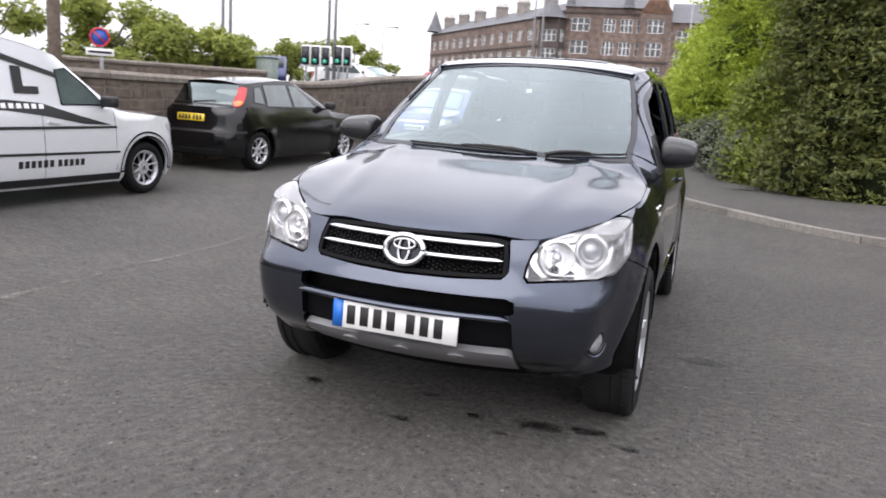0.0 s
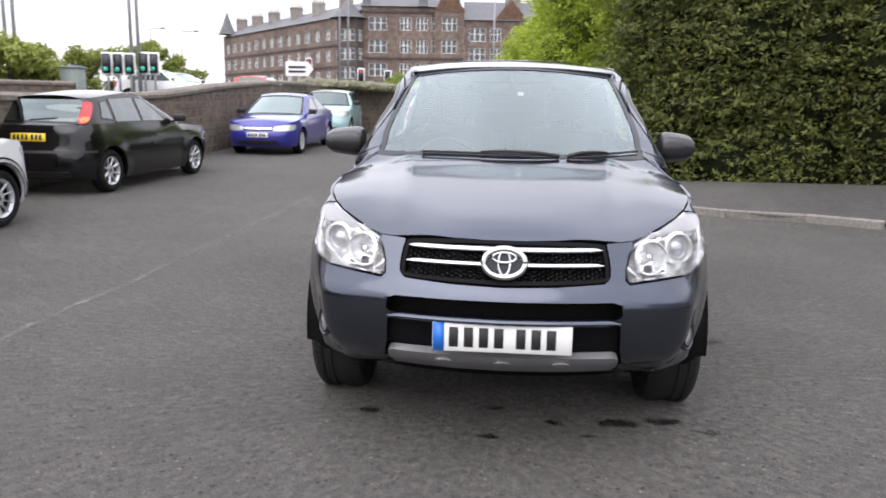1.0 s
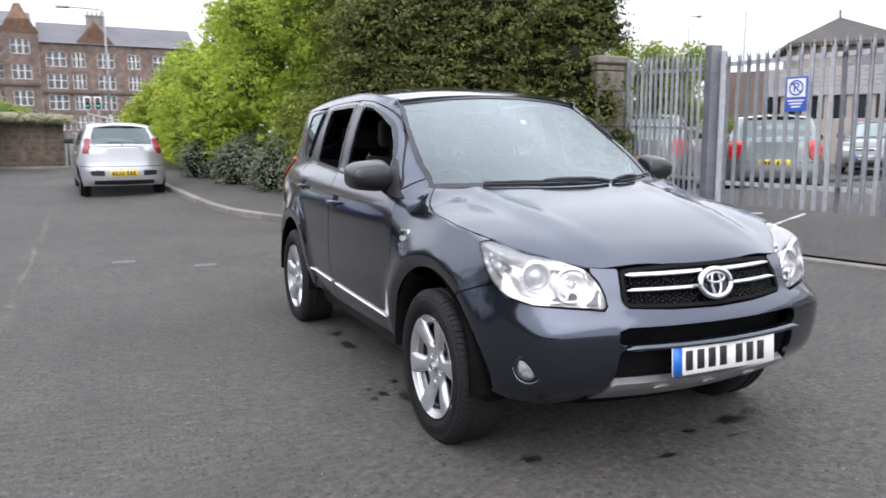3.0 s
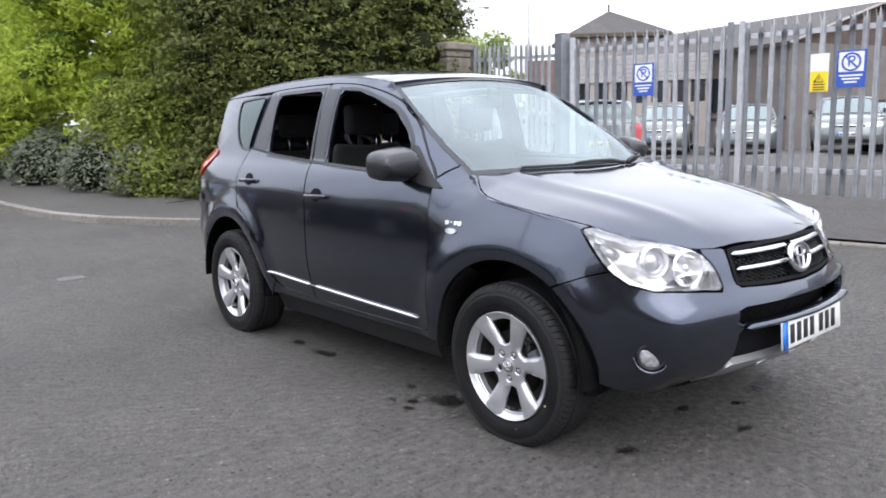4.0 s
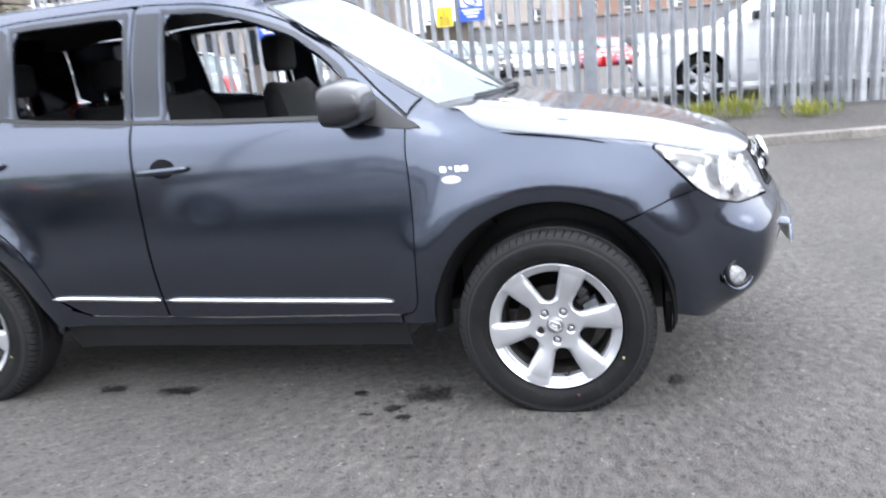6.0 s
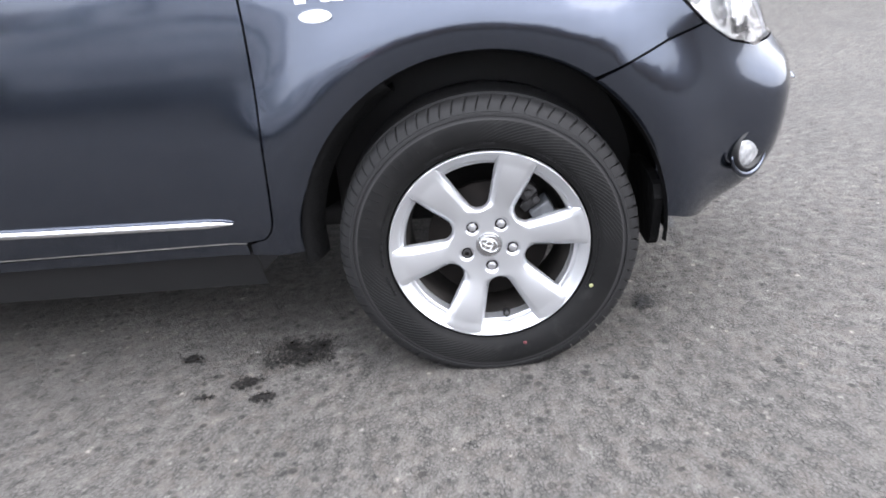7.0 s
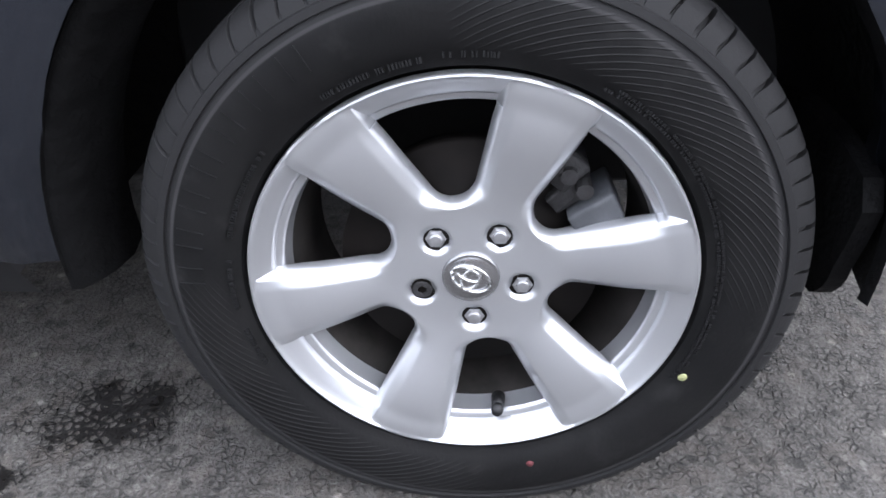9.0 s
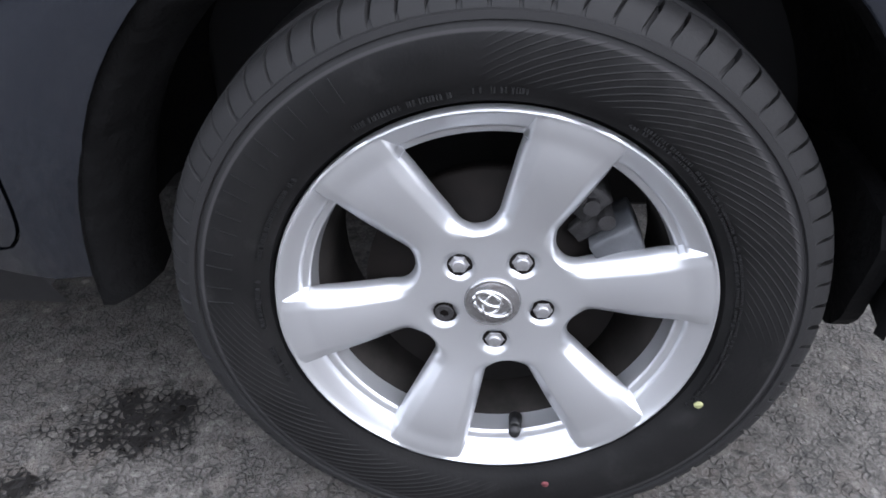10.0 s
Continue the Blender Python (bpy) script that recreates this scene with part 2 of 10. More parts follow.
def foliage(name, a, b, trans=0.25):
    """Leaves that differ one from the other, letting some light through."""
    m, n, l, p = nodes_of(name)
    geo = n.new("ShaderNodeNewGeometry")
    co = n.new("ShaderNodeTexCoord").outputs["Object"]
    clump = noise_tex(n, l, co, 0.9, 4)
    col = mixed(n, l, a, b, geo.outputs["Random Per Island"])
    hsv = n.new("ShaderNodeHueSaturation")
    l.new(col, hsv.inputs["Color"])
    l.new(ramp_to(n, l, clump, 0.55, 1.45), hsv.inputs["Value"])
    l.new(hsv.outputs["Color"], p.inputs["Base Color"])
    p.inputs["Roughness"].default_value = 0.55
    p.inputs["Specular IOR Level"].default_value = 0.35
    tl, mx = n.new("ShaderNodeBsdfTranslucent"), n.new("ShaderNodeMixShader")
    l.new(hsv.outputs["Color"], tl.inputs["Color"])
    mx.inputs[0].default_value = trans
    l.new(p.outputs[0], mx.inputs[1])
    l.new(tl.outputs[0], mx.inputs[2])
    l.new(mx.outputs[0], n["Material Output"].inputs["Surface"])
    return m


def tyre_rubber(name):
    """Black rubber, greyed by dust, with fine fan-like ribs moulded into part of the sidewall."""
    m, n, l, p = nodes_of(name)
    co = n.new("ShaderNodeTexCoord").outputs["Object"]
    sep = n.new("ShaderNodeSeparateXYZ")
    l.new(co, sep.inputs[0])
    ang = n.new("ShaderNodeMath")
    ang.operation = "ARCTAN2"
    l.new(sep.outputs["Z"], ang.inputs[0])
    l.new(sep.outputs["Y"], ang.inputs[1])
    flat = n.new("ShaderNodeCombineXYZ")
    l.new(sep.outputs["Y"], flat.inputs[0])
    l.new(sep.outputs["Z"], flat.inputs[1])
    ln = n.new("ShaderNodeVectorMath")
    ln.operation = "LENGTH"
    l.new(flat.outputs[0], ln.inputs[0])
    # ribs lean: the phase runs with both the angle and the radius
    lean = n.new("ShaderNodeMath")
    lean.operation = "MULTIPLY_ADD"
    l.new(ln.outputs["Value"], lean.inputs[0])
    lean.inputs[1].default_value = -7.0
    l.new(ang.outputs[0], lean.inputs[2])
    wave = n.new("ShaderNodeMath")
    wave.operation = "MULTIPLY"
    l.new(lean.outputs[0], wave.inputs[0])
    wave.inputs[1].default_value = 120.0
    sn = n.new("ShaderNodeMath")
    sn.operation = "SINE"
    l.new(wave.outputs[0], sn.inputs[0])
    # two fans, opposite one another
    two = n.new("ShaderNodeMath")
    two.operation = "MULTIPLY_ADD"
    l.new(ang.outputs[0], two.inputs[0])
    two.inputs[1].default_value, two.inputs[2].default_value = 2.0, -4.71
    cs = n.new("ShaderNodeMath")
    cs.operation = "COSINE"
    l.new(two.outputs[0], cs.inputs[0])
    fan = ramp(n, l, cs.outputs[0], -0.15, 0.45)
    rib = ramp(n, l, sn.outputs[0], 0.62, 1.0)
    r_in, r_out = ramp(n, l, ln.outputs["Value"], 0.255, 0.262), ramp(n, l, ln.outputs["Value"], 0.309, 0.305)
    mul = fan
    for s in (r_in, r_out, rib):
        k = n.new("ShaderNodeMath")
        k.operation = "MULTIPLY"
        l.new(mul, k.inputs[0])
        l.new(s, k.inputs[1])
        mul = k.outputs[0]
    dust, fine = noise_tex(n, l, co, 7, 6, 0.7), noise_tex(n, l, co, 240, 3)
    col = mixed(n, l, (0.0040, 0.0040, 0.0043), (0.0125, 0.0121, 0.0121), ramp(n, l, dust, 0.35, 0.85))
    worn = ramp(n, l, ln.outputs["Value"], 0.306, 0.309)
    scuff = noise_tex(n, l, co, 16, 4, 0.6)
    col = mixed(n, l, col, (0.024, 0.0235, 0.0235), ramp_to(n, l, ramp(n, l, scuff, 0.56, 0.72), 0.0, 0.5))
    # ribs drawn paler as well: light on their edges put into the colour
    col = mixed(n, l, col, (0.026, 0.0255, 0.026), ramp_to(n, l, mul, 0.0, 0.75))
    col = mixed(n, l, col, (0.0180, 0.0178, 0.0185), worn)
    # the raised edge's pale line, drawn in the colour alone
    bead = times(n, l, ramp(n, l, ln.outputs["Value"], 0.3035, 0.3050), ramp(n, l, ln.outputs["Value"], 0.3085, 0.3070))
    col = mixed(n, l, col, (0.040, 0.039, 0.040), ramp_to(n, l, bead, 0.0, 0.8))
    l.new(col, p.inputs["Base Color"])
    l.new(ramp_to(n, l, dust, 0.5, 0.8), p.inputs["Roughness"])
    p.inputs["Specular IOR Level"].default_value = 0.22
    add = n.new("ShaderNodeMath")
    add.operation = "MULTIPLY_ADD"
    l.new(fine, add.inputs[0])
    add.inputs[1].default_value = 0.25
    l.new(mul, add.inputs[2])
    bumped(n, l, p, add.outputs[0], 0.85, 0.0018)
    return m


ROAD = asphalt("worn_asphalt", 0.080, 0.112, 80, 1.0, (1.0, 0.926, 0.846))
PAVE = asphalt("pavement_asphalt", 0.062, 0.105, 160, 0.5, (1.0, 0.92, 0.86))
KERB = material("kerb_concrete", (0.20, 0.185, 0.165), 0.85, var=0.25, scale=25, bump=0.4, each=0.15)
PAINT = paint("charcoal_metallic_paint", (0.056, 0.067, 0.093), 0.95, 0.16, 0.03, edge=0.75)
PAINT_IN = material("dark_inner_panel", (0.012, 0.012, 0.013), 0.7)
BLACK = material("black_plastic", (0.012, 0.012, 0.013), 0.5, bump=0.15, bscale=300)
GLOSSBLACK = material("black_trim", (0.010, 0.013, 0.019), 0.22, var=0.05)
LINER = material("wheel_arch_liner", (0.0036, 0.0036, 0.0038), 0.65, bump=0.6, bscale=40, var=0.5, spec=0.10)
GRILLE = material("black_grille_plastic", (0.004, 0.004, 0.005), 0.7, var=0.2, spec=0.15)
LAMPGREY = material("grey_lamp_bezel", (0.07, 0.07, 0.075), 0.3, 0.4, var=0.1)
FOGLENS = material("fog_lamp_glass", (0.55, 0.56, 0.58), 0.15, 0.5, var=0.45, scale=70, coat=1.0)
GRILLEMESH = material("glossy_grille_mesh", (0.035, 0.036, 0.038), 0.25, var=0.2, spec=0.6)
NOSECHROME = material("dulled_chrome", (0.60, 0.61, 0.625), 0.14, 1.0, var=0.05, rvar=0.05)
CHROME = material("chrome", (0.82, 0.83, 0.84), 0.08, 1.0, var=0.03, rvar=0.04)
SILVER = material("silver_painted_plastic", (0.36, 0.36, 0.37), 0.34, 0.6, var=0.08)
ALLOY = material("silver_alloy_lacquer", (0.56, 0.57, 0.59), 0.33, 0.74, var=0.03, scale=9, coat=0.25, rvar=0.04)
# dusty barrel and disc colours also hold the shade behind the spokes
ALLOY_IN = material("dusty_shaded_barrel", (0.030, 0.027, 0.025), 0.8, 0.0, var=0.6, scale=18, spec=0.15)
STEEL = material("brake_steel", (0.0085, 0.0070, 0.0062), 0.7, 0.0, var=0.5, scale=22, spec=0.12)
IRON = material("cast_caliper", (0.030, 0.029, 0.030), 0.65, 0.3, var=0.5, scale=40, bump=0.5)
CALIPER = material("grey_caliper_casting", (0.105, 0.11, 0.12), 0.6, 0.2, var=0.25, scale=30, bump=0.3)
NUT = material("wheel_nut_steel", (0.40, 0.40, 0.41), 0.36, 0.7, var=0.15, scale=60)
TYRE = tyre_rubber("tyre_rubber")
TYREMARK = material("moulded_rubber", (0.0090, 0.0090, 0.0095), 0.7, var=0.3, scale=40, spec=0.25)
DOTYELLOW = material("yellow_paint_dot", (0.30, 0.31, 0.15), 0.7, var=0.4, scale=300)
DOTRED = material("red_paint_dot", (0.13, 0.03, 0.035), 0.7, var=0.5, scale=300)
GLASS = glass("windscreen_glass", (0.66, 0.80, 0.77), gain=2.7, rough=0.01, most=0.32, shine=(0.86, 0.97, 0.99))
DARKGLASS = glass("privacy_glass", (0.05, 0.055, 0.06), gain=1.25)
CLEAR = glass("clear_lamp_cover", (0.98, 0.98, 0.98), gain=1.3, shine=(0.97, 0.97, 0.98))
FABRIC = material("dark_seat_fabric", (0.011, 0.011, 0.012), 0.95, var=0.3, bump=0.3, bscale=200)
DASH = material("dark_grey_dashboard", (0.020, 0.020, 0.022), 0.7, bump=0.2, bscale=300)
TAILRED = material("red_lamp_plastic", (0.42, 0.012, 0.016), 0.15, var=0.15, coat=0.6)
TAILDEEP = material("deep_red_lamp_plastic", (0.20, 0.006, 0.012), 0.15, var=0.2, coat=0.6)
AMBER = material("amber_lamp_plastic", (0.75, 0.2, 0.03), 0.2, var=0.1, coat=0.5)
LAMPWHITE = material("clear_lamp_plastic", (0.55, 0.56, 0.57), 0.12, 0.5, var=0.1)
PLATEWHITE = material("white_number_plate", (0.78, 0.78, 0.76), 0.35, var=0.06)
PLATEYELLOW = material("yellow_number_plate", (0.78, 0.55, 0.04), 0.35, var=0.08)
PLATEBLUE = material("blue_plate_band", (0.02, 0.16, 0.6), 0.35, var=0.05)
INK = material("black_ink", (0.015, 0.015, 0.015), 0.5, var=0.05)
material_lens = material("lamp_lens_glass", (0.42, 0.43, 0.45), 0.05, 0.6, var=0.05, coat=1.0)
material_mirror_shell = material("dark_grey_mirror_shell", (0.015, 0.0155, 0.018), 0.30, 0.0, var=0.1, coat=0.3)
MIRROR = material("mirror", (0.85, 0.86, 0.87), 0.02, 1.0, var=0.01, rvar=0.0)

STONE = material("old_rubble_stone", (0.137, 0.108, 0.086), 0.9, var=0.55, scale=4, bump=0.6, bscale=25, each=0.05)
MORTAR = material("dark_mortar", (0.16, 0.128, 0.103), 0.95, var=0.3, scale=12, bump=0.5)
COPING = material("stone_coping", (0.19, 0.165, 0.14), 0.9, var=0.3, scale=8, bump=0.5, each=0.12)
GALV = material("galvanised_steel", (0.46, 0.47, 0.49), 0.5, 0.25, var=0.18, scale=9, rvar=0.12, each=0.06)
GALVDARK = material("dull_galvanised_post", (0.22, 0.23, 0.25), 0.5, 0.5, var=0.2, scale=7)
PURPLE = material("purple_plastic", (0.045, 0.025, 0.20), 0.4, var=0.15, scale=10)
SIGNBLUE = material("blue_sign_film", (0.03, 0.09, 0.42), 0.4, var=0.06)
SIGNWHITE = material("white_sign_film", (0.80, 0.80, 0.80), 0.4, var=0.05)
SIGNYELLOW = material("yellow_sign_film", (0.85, 0.62, 0.02), 0.4, var=0.06)
SIGNRED = material("red_sign_film", (0.6, 0.03, 0.03), 0.4, var=0.06)
WEED = foliage("yellow_weed", (0.14, 0.18, 0.035), (0.30, 0.29, 0.05))
LINEPAINT = material("worn_white_road_paint", (0.55, 0.54, 0.52), 0.8, var=0.3, scale=30, bump=0.3)
IRONCOVER = material("cast_iron_cover", (0.16, 0.155, 0.15), 0.6, 0.5, var=0.3, scale=40, bump=0.4)
SEAL = crumbled("dusty_seam", (0.175, 0.165, 0.15))
REFLECTOR = material("bright_lamp_reflector", (0.95, 0.95, 0.955), 0.17, 0.85, var=0.04, scale=30, bump=0.3, bscale=22, rvar=0.06)
SANDSTONE = material("red_brown_sandstone", (0.180, 0.133, 0.112), 0.9, var=0.5, scale=1.2, bump=0.3, bscale=6)
SANDDARK = material("sooty_sandstone", (0.085, 0.068, 0.062), 0.9, var=0.3, scale=1.2)
SANDORANGE = material("orange_sandstone", (0.25, 0.155, 0.11), 0.9, var=0.3, scale=1.5)
CHIMNEY = material("pale_weathered_chimney", (0.27, 0.245, 0.225), 0.9, var=0.3, scale=1.5)
SLATE = material("slate_roof", (0.12, 0.12, 0.13), 0.6, var=0.25, scale=3)
SASH = material("white_sash_frame", (0.72, 0.72, 0.70), 0.5, var=0.08)
FARGLASS = material("dark_window_glass", (0.085, 0.09, 0.095), 0.12, var=0.3, scale=1.0)
HARL = material("beige_rendered_wall", (0.36, 0.32, 0.29), 0.9, var=0.1, scale=2.0)
BROWNTILE = material("brown_roof_tiles", (0.072, 0.066, 0.064), 0.8, var=0.25, scale=4)
REDBRICK = material("orange_red_brickwork", (0.30, 0.185, 0.14), 0.9, var=0.25, scale=8)
PINKBRICK = material("dull_pink_brickwork", (0.20, 0.145, 0.125), 0.9, var=0.2, scale=8)
BOARDING = material("pale_grey_boarding", (0.36, 0.345, 0.34), 0.7, var=0.12, scale=5)
YARDGREY = material("grey_yard_render", (0.20, 0.20, 0.205), 0.85, var=0.2, scale=3)
LEAF_PALE = foliage("pale_creeper_leaves", (0.26, 0.26, 0.17), (0.50, 0.48, 0.36), 0.3)
TIMBER = material("weathered_timber_pole", (0.22, 0.175, 0.14), 0.9, var=0.3, scale=14, bump=0.5, bscale=40)
BARK = material("grey_brown_bark", (0.10, 0.085, 0.065), 0.95, var=0.35, scale=14, bump=0.7, bscale=40)
# fill of the crowns: light and shade among the twigs as two colours
CORE_BRIGHT = material("bright_crown_fill", (0.10, 0.15, 0.02), 0.9, var=0.5, scale=30)
CORE = material("shaded_crown_fill", (0.014, 0.018, 0.007), 0.95, var=0.5, scale=14, bump=1.0, bscale=25, spec=0.1)
LEAF_DARK = foliage("evergreen_leaves", (0.034, 0.052, 0.011), (0.165, 0.175, 0.040), 0.25)
LEAF_OLIVE = foliage("olive_leaves", (0.085, 0.12, 0.018), (0.26, 0.30, 0.05), 0.3)
LEAF_BRIGHT = foliage("young_spring_leaves", (0.24, 0.33, 0.025), (0.48, 0.56, 0.09), 0.45)
LEAF_MID = foliage("mid_green_leaves", (0.17, 0.23, 0.05), (0.34, 0.40, 0.11), 0.45)
LEAF_FAR = foliage("distant_spring_leaves", (0.165, 0.205, 0.04), (0.36, 0.39, 0.095), 0.45)
LEAF_GREY = foliage("grey_green_leaves", (0.10, 0.12, 0.085), (0.20, 0.22, 0.16), 0.2)
POLE = material("grey_painted_pole", (0.30, 0.31, 0.32), 0.5, 0.2, var=0.1)
CABINET = material("green_grey_cabinet", (0.20, 0.24, 0.22), 0.6, var=0.12)

# ---- mesh tools ----
def smooth01(t):
    t = max(0.0, min(1.0, t))
    return t * t * (3 - 2 * t)


def spline(pts):
    """A smooth function through (x, y) points that does not overshoot."""
    xs, ys = [p[0] for p in pts], [p[1] for p in pts]
    n = len(xs)
    d = [(ys[i + 1] - ys[i]) / (xs[i + 1] - xs[i]) for i in range(n - 1)]
    m = [d[0]] + [0 if d[i - 1] * d[i] <= 0 else 2 * d[i - 1] * d[i] / (d[i - 1] + d[i]) for i in range(1, n - 1)] + [d[-1]]

    def f(x):
        if x <= xs[0]:
            return ys[0] + (x - xs[0]) * m[0]
        if x >= xs[-1]:
            return ys[-1] + (x - xs[-1]) * m[-1]
        i = 0
        while xs[i + 1] < x:
            i += 1
        h = xs[i + 1] - xs[i]
        t = (x - xs[i]) / h
        return ((1 + 2 * t) * (1 - t) ** 2 * ys[i] + t * (1 - t) ** 2 * h * m[i]
                + t * t * (3 - 2 * t) * ys[i + 1] + t * t * (t - 1) * h * m[i + 1])
    return f


def rounded(pts, n=6, closed=False):
    """A Catmull-Rom curve through 2D points."""
    out, k = [], len(pts)
    for i in range(k if closed else k - 1):
        p = [pts[(i + j) % k] if closed else pts[max(0, min(k - 1, i + j))] for j in (-1, 0, 1, 2)]
        for q in range(n):
            t = q / n
            out.append(tuple(0.5 * (2 * p[1][c] + (p[2][c] - p[0][c]) * t + (2 * p[0][c] - 5 * p[1][c] + 4 * p[2][c] - p[3][c]) * t * t
                                    + (3 * p[1][c] - p[0][c] - 3 * p[2][c] + p[3][c]) * t ** 3) for c in range(len(pts[0]))))
    if not closed:
        out.append(tuple(pts[-1]))
    return out


def arc(cx, cy, r, a0, a1, n=18):
    return [(cx + r * math.cos(radians(a0 + (a1 - a0) * i / n)), cy + r * math.sin(radians(a0 + (a1 - a0) * i / n))) for i in range(n + 1)]


def inset(poly, d):
    """The polygon drawn in by d (out where d is negative)."""
    area = sum(poly[i - 1][0] * poly[i][1] - poly[i][0] * poly[i - 1][1] for i in range(len(poly)))
    sg = 1 if area > 0 else -1
    out = []
    for i, (x, y) in enumerate(poly):
        (ax, ay), (bx, by) = poly[i - 1], poly[(i + 1) % len(poly)]
        e1, e2 = Vector((x - ax, y - ay)), Vector((bx - x, by - y))
        if e1.length < 1e-6 or e2.length < 1e-6:
            out.append((x, y))
            continue
        e1.normalize(), e2.normalize()
        n = Vector((-e1.y - e2.y, e1.x + e2.x)) * sg
        n = n.normalized() if n.length > 1e-6 else Vector((-e1.y, e1.x)) * sg
        k = d / max(0.45, n.dot(Vector((-e1.y, e1.x)) * sg))
        out.append((x + n.x * k, y + n.y * k))
    return out


def cut(poly, axis, v, keep):
    out = []
    for i in range(len(poly)):
        a, b = poly[i - 1], poly[i]
        ia, ib = (a[axis] - v) * keep >= 0, (b[axis] - v) * keep >= 0
        if ia != ib:
            t = (v - a[axis]) / (b[axis] - a[axis])
            p = [a[0] + (b[0] - a[0]) * t, a[1] + (b[1] - a[1]) * t]
            p[axis] = v
            out.append(tuple(p))
        if ib:
            out.append(b)
    return out


def no_spikes(cell):
    """Drop the points at which an outline runs out and back along one line."""
    out = list(cell)
    i = 0
    while len(out) > 2 and i < len(out):
        p, a, b = out[i], out[i - 1], out[(i + 1) % len(out)]
        u, v = (a[0] - p[0], a[1] - p[1]), (b[0] - p[0], b[1] - p[1])
        if abs(u[0] * v[1] - u[1] * v[0]) < 1e-9 and u[0] * v[0] + u[1] * v[1] >= 0:
            out.pop(i)
            i = max(0, i - 2)
        else:
            i += 1
    return out


def patch(bm, poly, surf, step=0.04, seen=None):
    """Fill a 2D outline with a grid of faces and lay it on a surface: surf(a, b) gives the place."""
    seen = {} if seen is None else seen
    a0, a1 = min(p[0] for p in poly), max(p[0] for p in poly)
    b0, b1 = min(p[1] for p in poly), max(p[1] for p in poly)
    ia0, ia1 = math.floor(a0 / step), math.ceil(a1 / step)
    faces = []

    def vert(p):
        key = (round(p[0], 4), round(p[1], 4))
        if key not in seen:
            seen[key] = bm.verts.new(surf(*p))
        return seen[key]
    for i in range(ia0, ia1):
        col = cut(cut(poly, 0, i * step, 1), 0, (i + 1) * step, -1)
        if len(col) < 3:
            continue
        c0, c1 = min(p[1] for p in col), max(p[1] for p in col)
        for j in range(math.floor(c0 / step), math.ceil(c1 / step)):
            cell = cut(cut(col, 1, j * step, 1), 1, (j + 1) * step, -1)
            cell = no_spikes(cell)
            vs = []
            for p in cell:
                v = vert(p)
                if v not in vs:
                    vs.append(v)
            if len(vs) >= 3 and abs(sum(cell[k - 1][0] * cell[k][1] - cell[k][0] * cell[k - 1][1] for k in range(len(cell)))) > 2e-7:
                try:
                    faces.append(bm.faces.new(vs))
                except ValueError:
                    pass
    return faces


def orient(bm, faces, ref):
    """Turn the faces so that they look away from the point or line ref."""
    s = 0.0
    for f in faces:
        f.normal_update()
        c = f.calc_center_median()
        s += f.normal.dot(c - ref(c)) * f.calc_area()
    if s < 0:
        bmesh.ops.reverse_faces(bm, faces=faces)


def skirt(bm, depth, back=False):
    """Fold the open edges inwards, so that a panel has thickness."""
    bm.normal_update()
    edges = [e for e in bm.edges if len(e.link_faces) == 1]
    low = {}
    for e in edges:
        for v in e.verts:
            if v not in low:
                low[v] = bm.verts.new(v.co - v.normal * depth)
    for e in edges:
        f = e.link_faces[0]
        a, b = e.verts
        for lp in f.loops:
            if lp.edge == e:
                a, b = lp.vert, lp.link_loop_next.vert
        try:
            bm.faces.new((b, a, low[a], low[b]))
        except ValueError:
            pass
        e.smooth = False


def done(name, bm, mat, smooth=True):
    me = bpy.data.meshes.new(name)
    bm.normal_update()
    for f in bm.faces:
        f.smooth = smooth
    bm.to_mesh(me)
    bm.free()
    for m in (mat if isinstance(mat, (list, tuple)) else [mat]):
        me.materials.append(m)
    return me


def part(name, bm, mat, parent=None, label="", smooth=True, at=None):
    """Link a bmesh as one mesh object, under a thing or a part."""
    ob = new(name, bm if isinstance(bm, bpy.types.Mesh) else done(name, bm, mat, smooth))
    if at is not None:
        ob.matrix_basis = at
    if parent is not None:
        ob.parent = parent
    if label:
        ob["label"] = label
    return ob


def thing(name, label, category, group="", kind="", at=None):
    ob = new(name)
    ob.empty_display_size = 0.2
    if at is not None:
        ob.matrix_basis = at
    return tagged(ob, label, category, group, kind)


def box(bm, x0, y0, z0, x1, y1, z1, bevel=0.0, m=None, seg=1):
    vs = [bm.verts.new((x, y, z)) for x in (x0, x1) for y in (y0, y1) for z in (z0, z1)]
    fs = [bm.faces.new([vs[i] for i in q]) for q in ((0, 1, 3, 2), (4, 6, 7, 5), (0, 4, 5, 1), (2, 3, 7, 6), (0, 2, 6, 4), (1, 5, 7, 3))]
    if bevel:
        es = list({e for f in fs for e in f.edges})
        r = bmesh.ops.bevel(bm, geom=es, offset=bevel, segments=seg, affect="EDGES", profile=0.5)
        vs = list({v for f in r["faces"] for v in f.verts} | {v for v in vs if v.is_valid})
    if m is not None:
        bmesh.ops.transform(bm, matrix=m, verts=vs)
    return vs


def rod(bm, a, b, r0, r1=None, n=10, caps=True):
    """A tapered round bar from a to b."""
    a, b = Vector(a), Vector(b)
    r1 = r0 if r1 is None else r1
    q = (b - a).to_track_quat("Z", "Y")
    rings = []
    for p, r in ((a, r0), (b, r1)):
        rings.append([bm.verts.new(p + q @ Vector((r * math.cos(2 * math.pi * i / n), r * math.sin(2 * math.pi * i / n), 0))) for i in range(n)])
    for i in range(n):
        bm.faces.new((rings[0][i], rings[0][(i + 1) % n], rings[1][(i + 1) % n], rings[1][i]))
    if caps:
        bm.faces.new(rings[0][::-1]), bm.faces.new(rings[1])


